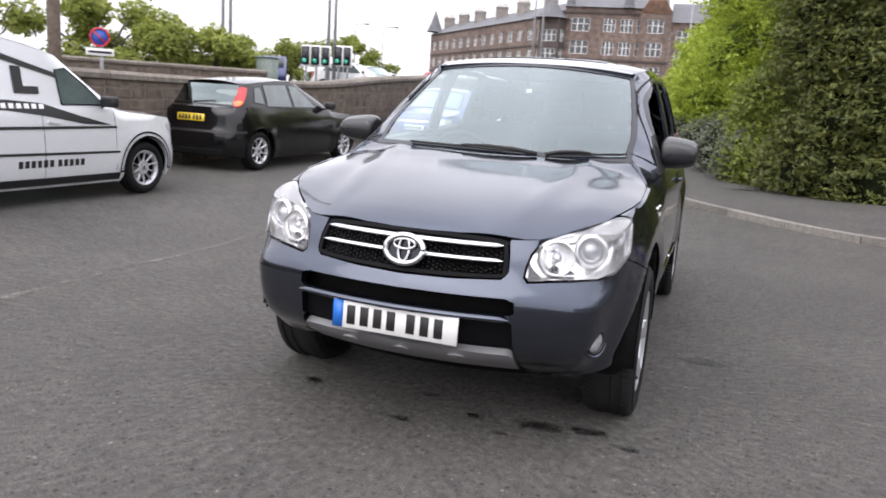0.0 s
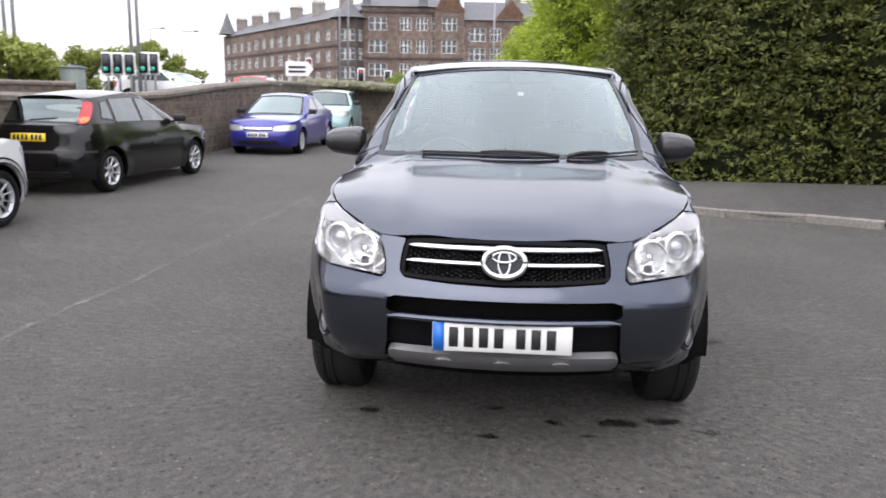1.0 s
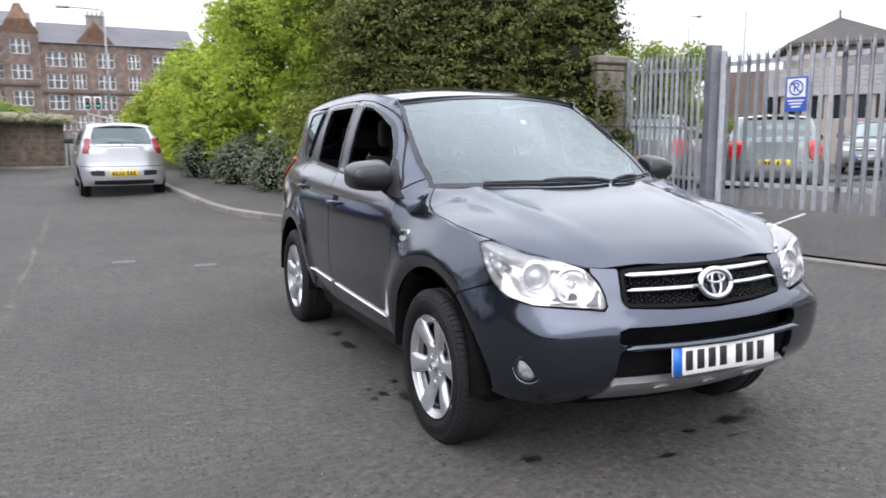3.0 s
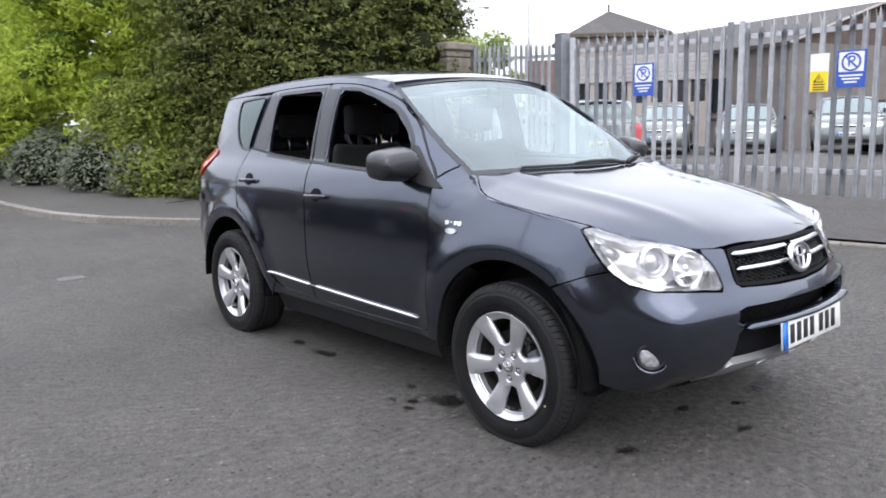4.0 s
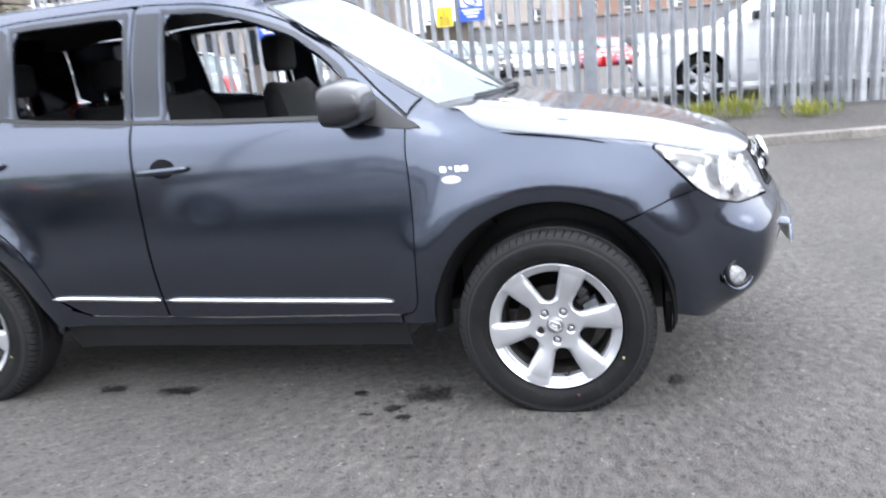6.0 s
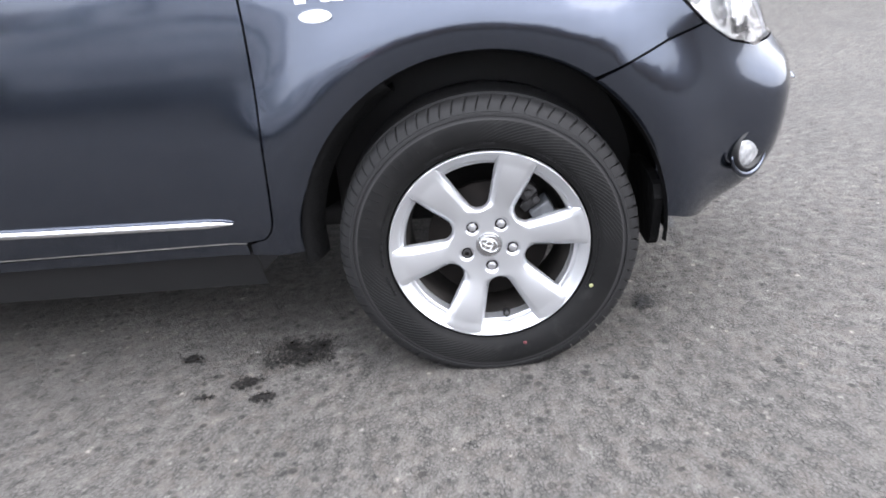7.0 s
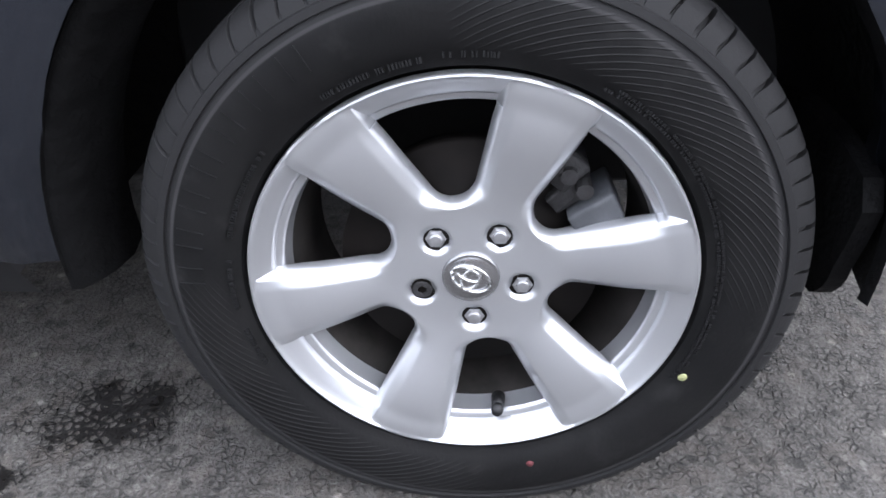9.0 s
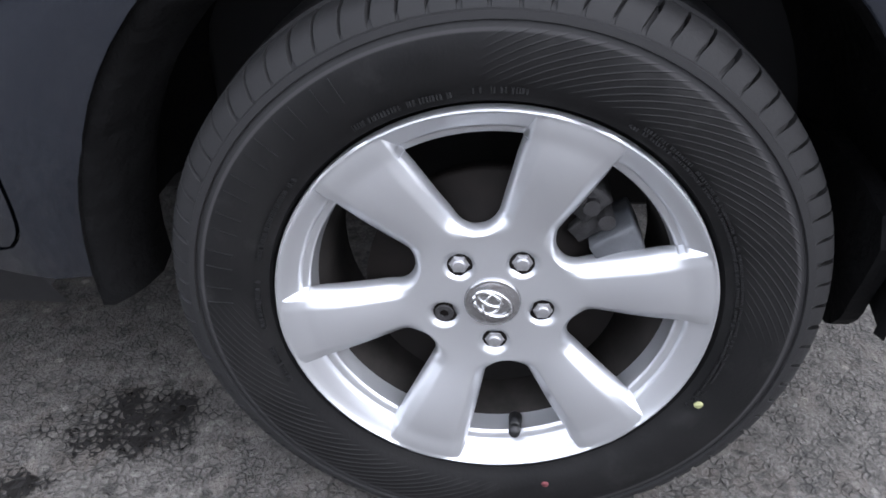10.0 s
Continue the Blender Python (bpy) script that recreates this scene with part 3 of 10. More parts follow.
def tube(bm, pts, r, n=8):
    """A round bar that follows points."""
    pts = [Vector(p) for p in pts]
    rings = []
    for i, p in enumerate(pts):
        d = (pts[min(i + 1, len(pts) - 1)] - pts[max(i - 1, 0)]).normalized()
        q = d.to_track_quat("Z", "Y")
        rr = r(i / (len(pts) - 1)) if callable(r) else r
        rings.append([bm.verts.new(p + q @ Vector((rr * math.cos(2 * math.pi * k / n), rr * math.sin(2 * math.pi * k / n), 0))) for k in range(n)])
    for a, b in zip(rings, rings[1:]):
        for k in range(n):
            bm.faces.new((a[k], a[(k + 1) % n], b[(k + 1) % n], b[k]))
    bm.faces.new(rings[0][::-1]), bm.faces.new(rings[-1])


def lathe(bm, prof, n=48, axis="x", closed=False):
    """Turn a profile of (radius, height along the axis) round the axis."""
    rows = []
    for r, h in prof:
        row = []
        for i in range(n):
            c, s = r * math.cos(2 * math.pi * i / n), r * math.sin(2 * math.pi * i / n)
            row.append(bm.verts.new((h, c, s) if axis == "x" else (c, s, h)))
        rows.append(row)
    for a, b in zip(rows, rows[1:] + ([rows[0]] if closed else [])):
        for i in range(n):
            q = (a[i], a[(i + 1) % n], b[(i + 1) % n], b[i])
            bm.faces.new(q if axis == "z" else q)
    return rows


def loft(bm, rows):
    """Faces between rows of points of equal length."""
    vs = [[bm.verts.new(p) for p in row] for row in rows]
    fs = []
    for a, b in zip(vs, vs[1:]):
        for i in range(len(a) - 1):
            fs.append(bm.faces.new((a[i], a[i + 1], b[i + 1], b[i])))
    return vs, fs


def slab(poly, z0, z1, bm=None):
    """An upright prism over a plan outline."""
    bm = bm or bmesh.new()
    lo, hi = [bm.verts.new((*p, z0)) for p in poly], [bm.verts.new((*p, z1)) for p in poly]
    bm.faces.new(lo[::-1]), bm.faces.new(hi)
    for i in range(len(poly)):
        bm.faces.new((lo[i - 1], lo[i], hi[i], hi[i - 1]))
    return bm


def resample(line, n):
    """n + 1 points evenly along a polyline."""
    d = [0.0]
    for a, b in zip(line, line[1:]):
        d.append(d[-1] + math.dist(a, b))
    out, k = [], 0
    for i in range(n + 1):
        t = d[-1] * i / n
        while k < len(line) - 2 and d[k + 1] < t:
            k += 1
        q = (t - d[k]) / max(1e-9, d[k + 1] - d[k])
        out.append(tuple(line[k][c] + (line[k + 1][c] - line[k][c]) * q for c in range(2)))
    return out


def star(poly, c, n):
    """The outline met by n rays from c."""
    out = []
    for i in range(n):
        a = 2 * math.pi * i / n
        dx, dy = math.cos(a), math.sin(a)
        best = 0.0
        for p, q in zip(poly, poly[1:] + poly[:1]):
            ex, ey = q[0] - p[0], q[1] - p[1]
            det = dx * -ey + dy * ex
            if abs(det) < 1e-12:
                continue
            t = ((p[0] - c[0]) * -ey + (p[1] - c[1]) * ex) / det
            u = (dx * (p[1] - c[1]) - dy * (p[0] - c[0])) / det
            if t > 0 and -1e-6 <= u <= 1 + 1e-6:
                best = max(best, t)
        out.append((c[0] + dx * best, c[1] + dy * best))
    return out


class Shell:
    """A car's outer skin: a plan curve from the tail's middle round to the nose's middle, moved in and out by offset(x, y, z, nx, ny)."""

    def __init__(self, plan, offset):
        p = np.array(rounded(plan, 24))
        self.X, self.Y = p[:, 0], p[:, 1]
        self.S = np.concatenate([[0], np.cumsum(np.hypot(np.diff(self.X), np.diff(self.Y)))])
        tx, ty = np.gradient(self.X, self.S), np.gradient(self.Y, self.S)
        ln = np.hypot(tx, ty)
        self.NX, self.NY = -ty / ln, tx / ln
        self.NX[0], self.NX[-1] = 0, 0
        self.NY[0], self.NY[-1] = 1, -1
        self.offset = offset
        k = int(np.argmax(self.X))
        self.fx, self.fs, self.rx, self.rs = self.X[k:][::-1], self.S[k:][::-1], self.X[:k + 1], self.S[:k + 1]

    def sy(self, y):
        return float(np.interp(-y, -self.Y, self.S))

    def sf(self, x):
        return float(np.interp(x, self.fx, self.fs))

    def sr(self, x):
        return float(np.interp(x, self.rx, self.rs))

    def at(self, s, z, out=0.0, sx=1):
        x, y, nx, ny = (float(np.interp(s, self.S, q)) for q in (self.X, self.Y, self.NX, self.NY))
        o = self.offset(x, y, z, nx, ny) + out
        return Vector((sx * max(0.0, x + nx * o), y + ny * o, z))

    def side(self, y, z, out=0.0, sx=1):
        return self.at(self.sy(y), z, out, sx)

    def panel(self, poly, sx, out=0.0, step=0.04, depth=0.014, bm=None, gap=0.002, ref=None):
        """One panel: outline in (s, z)."""
        bm = bm or bmesh.new()
        fs = patch(bm, inset(poly, gap) if gap else poly, lambda s, z: self.at(s, z, out, sx), step)
        orient(bm, fs, ref or (lambda c: Vector((0, min(max(c.y, 0.3), 2.6), 0.7))))
        if depth:
            skirt(bm, depth)
        return bm

    def strip(self, outer, inner, sx, out=0.0, n=48, across=3, bm=None):
        """Faces between two lines given in (y, z), laid on the skin; no fold."""
        bm = bm or bmesh.new()
        a, b = (outer, inner) if n is None else (resample(outer, n), resample(inner, n))
        rows = []
        for k in range(across + 1):
            t = k / across
            rows.append([self.side(p[0] + (q[0] - p[0]) * t, p[1] + (q[1] - p[1]) * t, out, sx) for p, q in zip(a, b)])
        vs, fs = loft(bm, rows)
        orient(bm, fs, lambda c: Vector((0, min(max(c.y, 0.3), 2.6), 0.7)))
        return bm

    def ring(self, outer, inner, sx, out=0.0, n=64, across=2, bm=None):
        """The band between two closed outlines in (y, z)."""
        if len(outer) != len(inner):
            c = (sum(p[0] for p in inner) / len(inner), sum(p[1] for p in inner) / len(inner))
            outer, inner = star(outer, c, n), star(inner, c, n)
        bm = self.strip(outer + outer[:1], inner + inner[:1], sx, out, None, across, bm)
        bmesh.ops.remove_doubles(bm, verts=bm.verts, dist=1e-6)
        return bm

    def spoly(self, poly):
        """(y, z) points to (s, z)."""
        return [(self.sy(y), z) for y, z in poly]

    def both(self, poly, out=0.0, step=0.04, depth=0.014, gap=0.002):
        """A panel that runs over the car's middle: the half outline, in (s, z), and its mirror image."""
        bm = bmesh.new()
        p = inset(poly, gap) if gap else poly
        mid = (0.0, float(self.S[-1]))
        p = [(m, b) if abs(a0 - m) < 1e-4 else (a, b) for (a, b), (a0, b0) in zip(p, poly) for m in [min(mid, key=lambda v: abs(v - a0))]]
        for sx in (-1, 1):
            fs = patch(bm, p, lambda s, z: self.at(s, z, out, sx), step)
            orient(bm, fs, lambda c: Vector((0, min(max(c.y, 0.3), 2.6), 0.7)))
        bmesh.ops.remove_doubles(bm, verts=[v for v in bm.verts if abs(v.co.x) < 1e-4], dist=2e-4)
        if depth:
            skirt(bm, depth)
        return bm


# ---- wheels ----
def make_wheel_meshes(R, rim, width, spokes, turn, nuts=5, nut_r=0.057, detail=1.0, missing=-1, flat=0.0):
    """Meshes for one wheel whose outer face looks along -x: a dict of name to (mesh, label)."""
    out = {}
    # tyre
    bm = bmesh.new()
    pitch = int(78 * detail)
    n = pitch * 5
    hw = width / 2
    k = (R - rim) / 0.114
    prof = [(rim - 0.006, -hw + 0.035, 0), (rim + 0.002, -hw + 0.020, 0), (rim + 0.006 * k, -hw + 0.008, 0), (rim + 0.016 * k, -hw + 0.004, 0), (rim + 0.019 * k, -hw + 0.0015, 0), (rim + 0.035 * k, -hw - 0.003, 0),
            (rim + 0.055 * k, -hw - 0.0045, 0), (rim + 0.072 * k, -hw - 0.003, 0), (rim + 0.0785 * k, -hw + 0.0002, 0), (rim + 0.0795 * k, -hw - 0.0030, 0), (rim + 0.0862 * k, -hw - 0.0016, 0), (rim + 0.0872 * k, -hw + 0.0028, 0),
            (R - 0.020, -hw + 0.006, 1), (R - 0.012, -hw + 0.011, 1), (R - 0.006, -hw + 0.018, 1), (R - 0.002, -hw + 0.028, 1), (R - 0.001, -hw + 0.046, 1),
            (R - 0.001, -hw + 0.050, 2), (R, -hw + 0.062, 2), (R, -hw + 0.066, 0), (R, -hw + 0.09, 0), (R, -hw + 0.094, 2), (R, 0, 2), (R, hw - 0.08, 0), (R, hw - 0.05, 1), (R - 0.002, hw - 0.028, 1), (R - 0.014, hw - 0.01, 1),
            (rim + 0.055 * k, hw + 0.004, 0), (rim + 0.02 * k, hw - 0.004, 0), (rim, hw - 0.02, 0)]
    rows = []
    for j, (r, h, tread) in enumerate(prof):
        row = []
        for i in range(n):
            block = i % 5
            wide = 1.0 if (i // 5) % 3 else 1.7
            d = 0.0
            if tread == 1 and block in (1, 2):
                d = 0.0085 if j > 12 else 0.0045
            if tread == 2:
                d = 0.007
            a = 2 * math.pi * (i // 5 + (0.0, 0.02, 0.02 + 0.10 * wide, 0.04 + 0.10 * wide, 0.58)[block] + (0.5 * (j - 12) / 5 if tread == 1 else 0)) / pitch
            row.append(bm.verts.new((h, (r - d) * math.cos(a), (r - d) * math.sin(a))))
        rows.append(row)
    for a, b in zip(rows, rows[1:]):
        for i in range(n):
            bm.faces.new((a[i], b[i], b[(i + 1) % n], a[(i + 1) % n]))
    bmesh.ops.translate(bm, vec=(hw - 0.003, 0, 0), verts=bm.verts)
    if flat:
        for v in bm.verts:
            if v.co.z < -R + flat:
                over = -R + flat - v.co.z
                v.co.z = -R + flat
                v.co.x += math.copysign(over * 0.4, v.co.x - hw)
    bm.normal_update()
    for e in bm.edges:
        if len(e.link_faces) == 2 and e.calc_face_angle(0) > 0.5:
            e.smooth = False
    out["tyre"] = done("tyre", bm, TYRE)
    # alloy face: one sector a spoke; the middle columns are the spoke's face, the outer ones its chamfer and wall, or the rim's inner slope
    bm = bmesh.new()
    half = math.pi / spokes
    sc = rim / 0.2325
    r0, ro = 0.084 * sc, 0.1985 * sc

    def lin(a, b, n):
        return [a + (b - a) * q / n for q in range(n + 1)]
    fine = max(3, int(22 * detail))
    hub_r = lin(0.024 * sc, r0, fine)
    open_r = [r0] + [r0 + 0.03 * sc * (q / 9) ** 1.8 for q in range(1, 10)] + lin(r0 + 0.03 * sc, ro - 0.009 * sc, 8)[1:] + [ro - 0.009 * sc * (1 - q / 6) ** 1.7 for q in range(1, 7)]
    lip_r = [ro, ro + 0.0012 * sc, ro + 0.003 * sc, ro + 0.006 * sc, ro + 0.0085 * sc, ro + 0.0105 * sc, ro + 0.013 * sc, ro + 0.017 * sc, ro + 0.022 * sc, ro + 0.027 * sc, rim - 0.0045 * sc, rim - 0.0025 * sc, rim - 0.0008 * sc, rim]
    cols = max(8, int(26 * detail) // 2 * 2)

    def gap_half(r, straight=False):
        """Half the opening's width, in metres, at radius r."""
        w = 0.0225 * sc + (r - r0) * 0.372
        if straight:
            return w
        q = 0.023 * sc
        if r < r0 + q:
            t = 1 - (r - r0) / q
            w *= math.sqrt(max(0.0, 1 - t * t)) ** 0.85
        return max(w, 0.0)

    slope = spline([(ro, 0.0290), (ro + 0.0012 * sc, 0.0262), (ro + 0.003 * sc, 0.0250), (ro + 0.0085 * sc, 0.0232), (ro + 0.0105 * sc, 0.0178), (ro + 0.013 * sc, 0.0158), (ro + 0.022 * sc, 0.0092), (rim - 0.0050 * sc, 0.0045), (rim - 0.003 * sc, 0.0014), (rim - 0.001 * sc, 0.0018), (rim, 0.0045)])
    nut_at = [(radians(turn) + 2 * math.pi * q / nuts) for q in range(nuts)]

    def face_depth(r, t, y, z):
        f = r / rim
        d = 0.026 - 0.0215 * smooth01((f - 0.27) / 0.56) + (0.0046 * t * t + 0.0042 * max(0.0, abs(t) - 0.74) / 0.26) * smooth01((f - 0.36) / 0.12) * (1 - 0.6 * smooth01((f - 0.75) / 0.2))
        d -= 0.0025 * smooth01((f - 0.86) / 0.1)
        for na in nut_at:
            g = math.hypot(y - nut_r * sc * math.cos(na), z - nut_r * sc * math.sin(na))
            d += 0.0062 * (1 - smooth01((g - 0.0120 * sc) / (0.0065 * sc)))
        return d
    wall = ((0.0012, 0.0010), (0.0042, 0.0045), (0.0060, 0.0085), (0.0070, 0.0120), (0.0072, 0.0150), (0.0066, 0.0180), (0.0052, 0.0205), (0.0030, 0.0225))
    for k_ in range(spokes):
        mid = radians(turn) + 2 * half * k_
        rows = []
        for zone, r in [(0, r) for r in hub_r] + [(1, r) for r in open_r] + [(2, r) for r in lip_r]:
            oh = 0.0 if zone == 0 else gap_half(r, zone == 2) / r
            sp = half - oh
            spots = []
            for c in range(cols + 1):
                t = -1 + 2 * c / cols
                t = math.sin(t * math.pi / 2) * 0.3 + t * 0.7
                a = mid + t * sp
                d = face_depth(r, t, r * math.cos(a), r * math.sin(a))
                if zone == 2:
                    d = min(d, slope(r))
                spots.append((a, d, r))
            for side in (-1, 1):
                d0 = spots[0 if side < 0 else -1][1]
                for q, (out_, deep) in enumerate(wall):
                    if zone == 0:
                        a, d = mid + side * sp, d0
                    elif zone == 1:
                        # the wall leans inwards square to the opening's outline
                        dg = gap_half(r + 0.0003) - gap_half(r - 0.0003)
                        nr, nt = dg / math.hypot(dg, 0.0006), 0.0006 / math.hypot(dg, 0.0006)
                        if oh == 0:
                            nr, nt = 1.0, 0.0
                        rr = r + out_ * nr * (1 if r < r0 + 0.03 * sc else smooth01((ro - r) / (0.02 * sc)))
                        a, d = mid + side * (half - max(0.0, oh * r - out_ * nt) / rr), d0 + deep
                    else:
                        foot = max(slope(r), d0)
                        wide = min(1.0, 0.25 + (foot - d0) / 0.014)
                        near = sp + 0.0072 * sc * wide / r
                        a = mid + side * (sp + (near - sp) * (0.16, 0.55, 0.82, 1.0)[q] if q < 4 else near + (half - near) * (0.25, 0.5, 0.75, 1.0)[q - 4])
                        d = d0 + (foot - d0) * ((0.06, 0.42, 0.80, 1.0)[q] if q < 4 else 1)
                    if zone != 1:
                        rr = r
                    if side < 0:
                        spots.insert(0, (a, d, rr))
                    else:
                        spots.append((a, d, rr))
            rows.append((zone, [bm.verts.new((d, rr * math.cos(a), rr * math.sin(a))) for a, d, rr in spots]))
        for (za, ra), (zb, rb) in zip(rows, rows[1:]):
            if za == 0 and zb == 1:
                continue
            for c in range(len(ra) - 1):
                if za == 1 and zb == 2 and (c < len(wall) - 4 or c + 1 >= len(ra) - len(wall) + 4):
                    continue
                bm.faces.new((ra[c], ra[c + 1], rb[c + 1], rb[c]))
    ring = [(rim, 0.0045), (rim, 0.014), (rim - 0.006, 0.02)]
    lathe(bm, ring, 120)
    bmesh.ops.remove_doubles(bm, verts=bm.verts, dist=0.00012)
    bmesh.ops.dissolve_degenerate(bm, edges=bm.edges, dist=0.00005)
    for f in bm.faces:
        f.normal_update()
    flip = [f for f in bm.faces if f.normal.x > 0.02]
    bmesh.ops.reverse_faces(bm, faces=flip)
    bm.normal_update()
    for e in bm.edges:
        if len(e.link_faces) == 2 and e.calc_face_angle(0) > 0.62:
            e.smooth = False
    out["alloy_rim"] = done("alloy_rim", bm, ALLOY)
    r1 = ro
    # barrel behind the spokes
    bm = bmesh.new()
    lathe(bm, [(r1 + 0.0005, 0.0285), (r1 + 0.0008, 0.040), (r1 - 0.003, 0.052)], 96)
    out["rim_well"] = done("rim_well", bm, ALLOY)
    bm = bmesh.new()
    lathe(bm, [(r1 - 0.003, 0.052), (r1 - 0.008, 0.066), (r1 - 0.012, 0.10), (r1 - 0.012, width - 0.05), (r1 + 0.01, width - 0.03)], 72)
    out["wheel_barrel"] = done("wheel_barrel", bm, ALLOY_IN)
    # centre cap with a raised ring and a plain mark
    bm = bmesh.new()
    lathe(bm, [(0.0005, 0.0205), (0.014 * sc, 0.0208), (0.0262 * sc, 0.0222), (0.0274 * sc, 0.0232), (0.0286 * sc, 0.0216), (0.0300 * sc, 0.0222), (0.0310 * sc, 0.0245), (0.0310 * sc, 0.032)], 48)
    bmesh.ops.recalc_face_normals(bm, faces=bm.faces)
    out["centre_cap"] = done("centre_cap", bm, material_cap)
    bm = bmesh.new()
    for rx, rz, cy, cz, tilt in ((0.0220, 0.0150, 0, 0, 0.5), (0.0085, 0.0150, 0, 0, 0.5), (0.0150, 0.007, 0.003, 0.006, 0.5)):
        pts = []
        for i in range(25):
            a = 2 * math.pi * i / 24
            y, z = rx * sc * math.cos(a), rz * sc * math.sin(a)
            pts.append((0.0202, cy * sc + y * math.cos(tilt) - z * math.sin(tilt), cz * sc + y * math.sin(tilt) + z * math.cos(tilt)))
        tube(bm, pts, 0.0018 * sc, 6)
    out["cap_emblem"] = done("cap_emblem", bm, CHROME)
    # nuts
    for i, na in enumerate(nut_at):
        if i == missing:
            bm = bmesh.new()
            m = Matrix.Translation((0, nut_r * sc * math.cos(na), nut_r * sc * math.sin(na)))
            star = [0.0058 if q % 2 else 0.0046 for q in range(12)]
            rows = [[m @ Vector((h, (r if r else star[q % 12]) * sc * math.cos(q * math.pi / 6), (r if r else star[q % 12]) * sc * math.sin(q * math.pi / 6))) for q in range(13)] for h, r in ((0.038, 0.0110), (0.0298, 0.0110), (0.0284, 0.0100), (0.0286, 0.0), (0.036, 0.0), (0.036, 0.0001))]
            loft(bm, rows)
            bmesh.ops.recalc_face_normals(bm, faces=bm.faces)
            out["wheel_stud"] = done("wheel_stud", bm, IRON, False)
            continue
        bm = bmesh.new()
        m = Matrix.Translation((0, nut_r * sc * math.cos(na), nut_r * sc * math.sin(na)))
        rows = []
        for h, r in ((0.038, 0.0112), (0.0302, 0.0112), (0.0288, 0.0104), (0.0280, 0.0080)):
            rows.append([bm.verts.new(m @ Vector((h, r * sc * math.cos(a * math.pi / 3), r * sc * math.sin(a * math.pi / 3)))) for a in range(6)])
        for a, b in zip(rows, rows[1:]):
            for q in range(6):
                bm.faces.new((a[q], a[(q + 1) % 6], b[(q + 1) % 6], b[q]))
        bm.faces.new(rows[-1])
        dome = [[m @ Vector((h, r * sc * math.cos(a * math.pi / 8), r * sc * math.sin(a * math.pi / 8))) for a in range(17)] for h, r in ((0.0284, 0.0074), (0.0266, 0.0072), (0.0254, 0.0060), (0.0249, 0.0002))]
        loft(bm, dome)
        bmesh.ops.recalc_face_normals(bm, faces=bm.faces)
        out["wheel_nut.%d" % i] = done("wheel_nut", bm, NUT, False)
    return out


material_cap = material("grey_chrome_cap", (0.42, 0.42, 0.43), 0.2, 0.9, var=0.1)


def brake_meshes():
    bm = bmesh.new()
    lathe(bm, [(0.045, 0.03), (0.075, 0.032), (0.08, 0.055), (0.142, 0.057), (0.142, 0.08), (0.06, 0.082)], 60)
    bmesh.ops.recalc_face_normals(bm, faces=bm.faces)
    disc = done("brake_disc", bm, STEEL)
    pieces = []
    for nm, a0, a1, r0, r1, x0, x1 in (("caliper_body", 13, 34, 0.118, 0.170, 0.036, 0.1), ("caliper_bridge", 36, 47, 0.110, 0.150, 0.046, 0.09), ("caliper_bracket", 45, 62, 0.130, 0.168, 0.040, 0.09), ("brake_pad", 1, 9, 0.125, 0.165, 0.05, 0.085), ("brake_pad", 63, 70, 0.118, 0.158, 0.055, 0.085)):
        bm = bmesh.new()
        poly = arc(0, 0, r1, a0, a1, 8) + arc(0, 0, r0, a1, a0, 8)
        lo = [bm.verts.new((x0, -p[0], p[1])) for p in poly]
        hi = [bm.verts.new((x1, -p[0], p[1])) for p in poly]
        bm.faces.new(lo), bm.faces.new(hi[::-1])
        for i in range(len(poly)):
            bm.faces.new((lo[i - 1], hi[i - 1], hi[i], lo[i]))
        bmesh.ops.recalc_face_normals(bm, faces=bm.faces)
        bmesh.ops.bevel(bm, geom=bm.edges[:], offset=0.0022, segments=1, affect="EDGES")
        pieces.append((nm, done(nm, bm, CALIPER if nm == "caliper_body" else IRON)))
    for a in (41, 50, 57):
        bm = bmesh.new()
        p = Vector((0.04, -0.15 * math.cos(radians(a)), 0.15 * math.sin(radians(a))))
        rod(bm, p - Vector((0.008, 0, 0)), p + Vector((0.05, 0, 0)), 0.009, n=10)
        bmesh.ops.recalc_face_normals(bm, faces=bm.faces)
        pieces.append(("caliper_bolt", done("caliper_bolt", bm, IRON, False)))
    return disc, pieces

# ---- ground ----
def ground_z(x, y):
    """Height of the road: level round the SUV, rising gently away from it."""
    up = max(0.0, min(y, 30) - 5.0)
    sag = smooth01((-x - 0.5) / 3) * 0.5 * max(0.0, 0.027 * up - 0.00152 * up * up)
    z = 0.027 * up - sag + 0.012 * max(0.0, min(-x, 9) - 3.2)
    z += 0.45 * smooth01((-x - 8.0) / 5) + (0.25 * smooth01((y - 25) / 10) if x < 30 else 0)
    return z - 0.03 * max(0.0, min(x, 34) - 17.0)


bm = bmesh.new()
xs = [-900, -400, -200, -110, -70, -45, -30, -22, -16, -12] + [-9 + i for i in range(0, 19)] + [12, 16, 22, 30, 45, 70, 110, 200, 400, 900]
ys = [-900, -300, -120, -60, -30, -18, -12, -8] + [-6 + i for i in range(0, 37)] + [34, 38, 45, 55, 70, 90, 120, 170, 250, 400, 900]
loft(bm, [[Vector((x, y, ground_z(x, y))) for x in xs] for y in ys])
bmesh.ops.recalc_face_normals(bm, faces=bm.faces)
if sum(f.normal.z for f in bm.faces) < 0:
    bmesh.ops.reverse_faces(bm, faces=bm.faces)
tagged(part("road", bm, ROAD), "worn grey asphalt road with exposed chippings", "road", kind="structure")


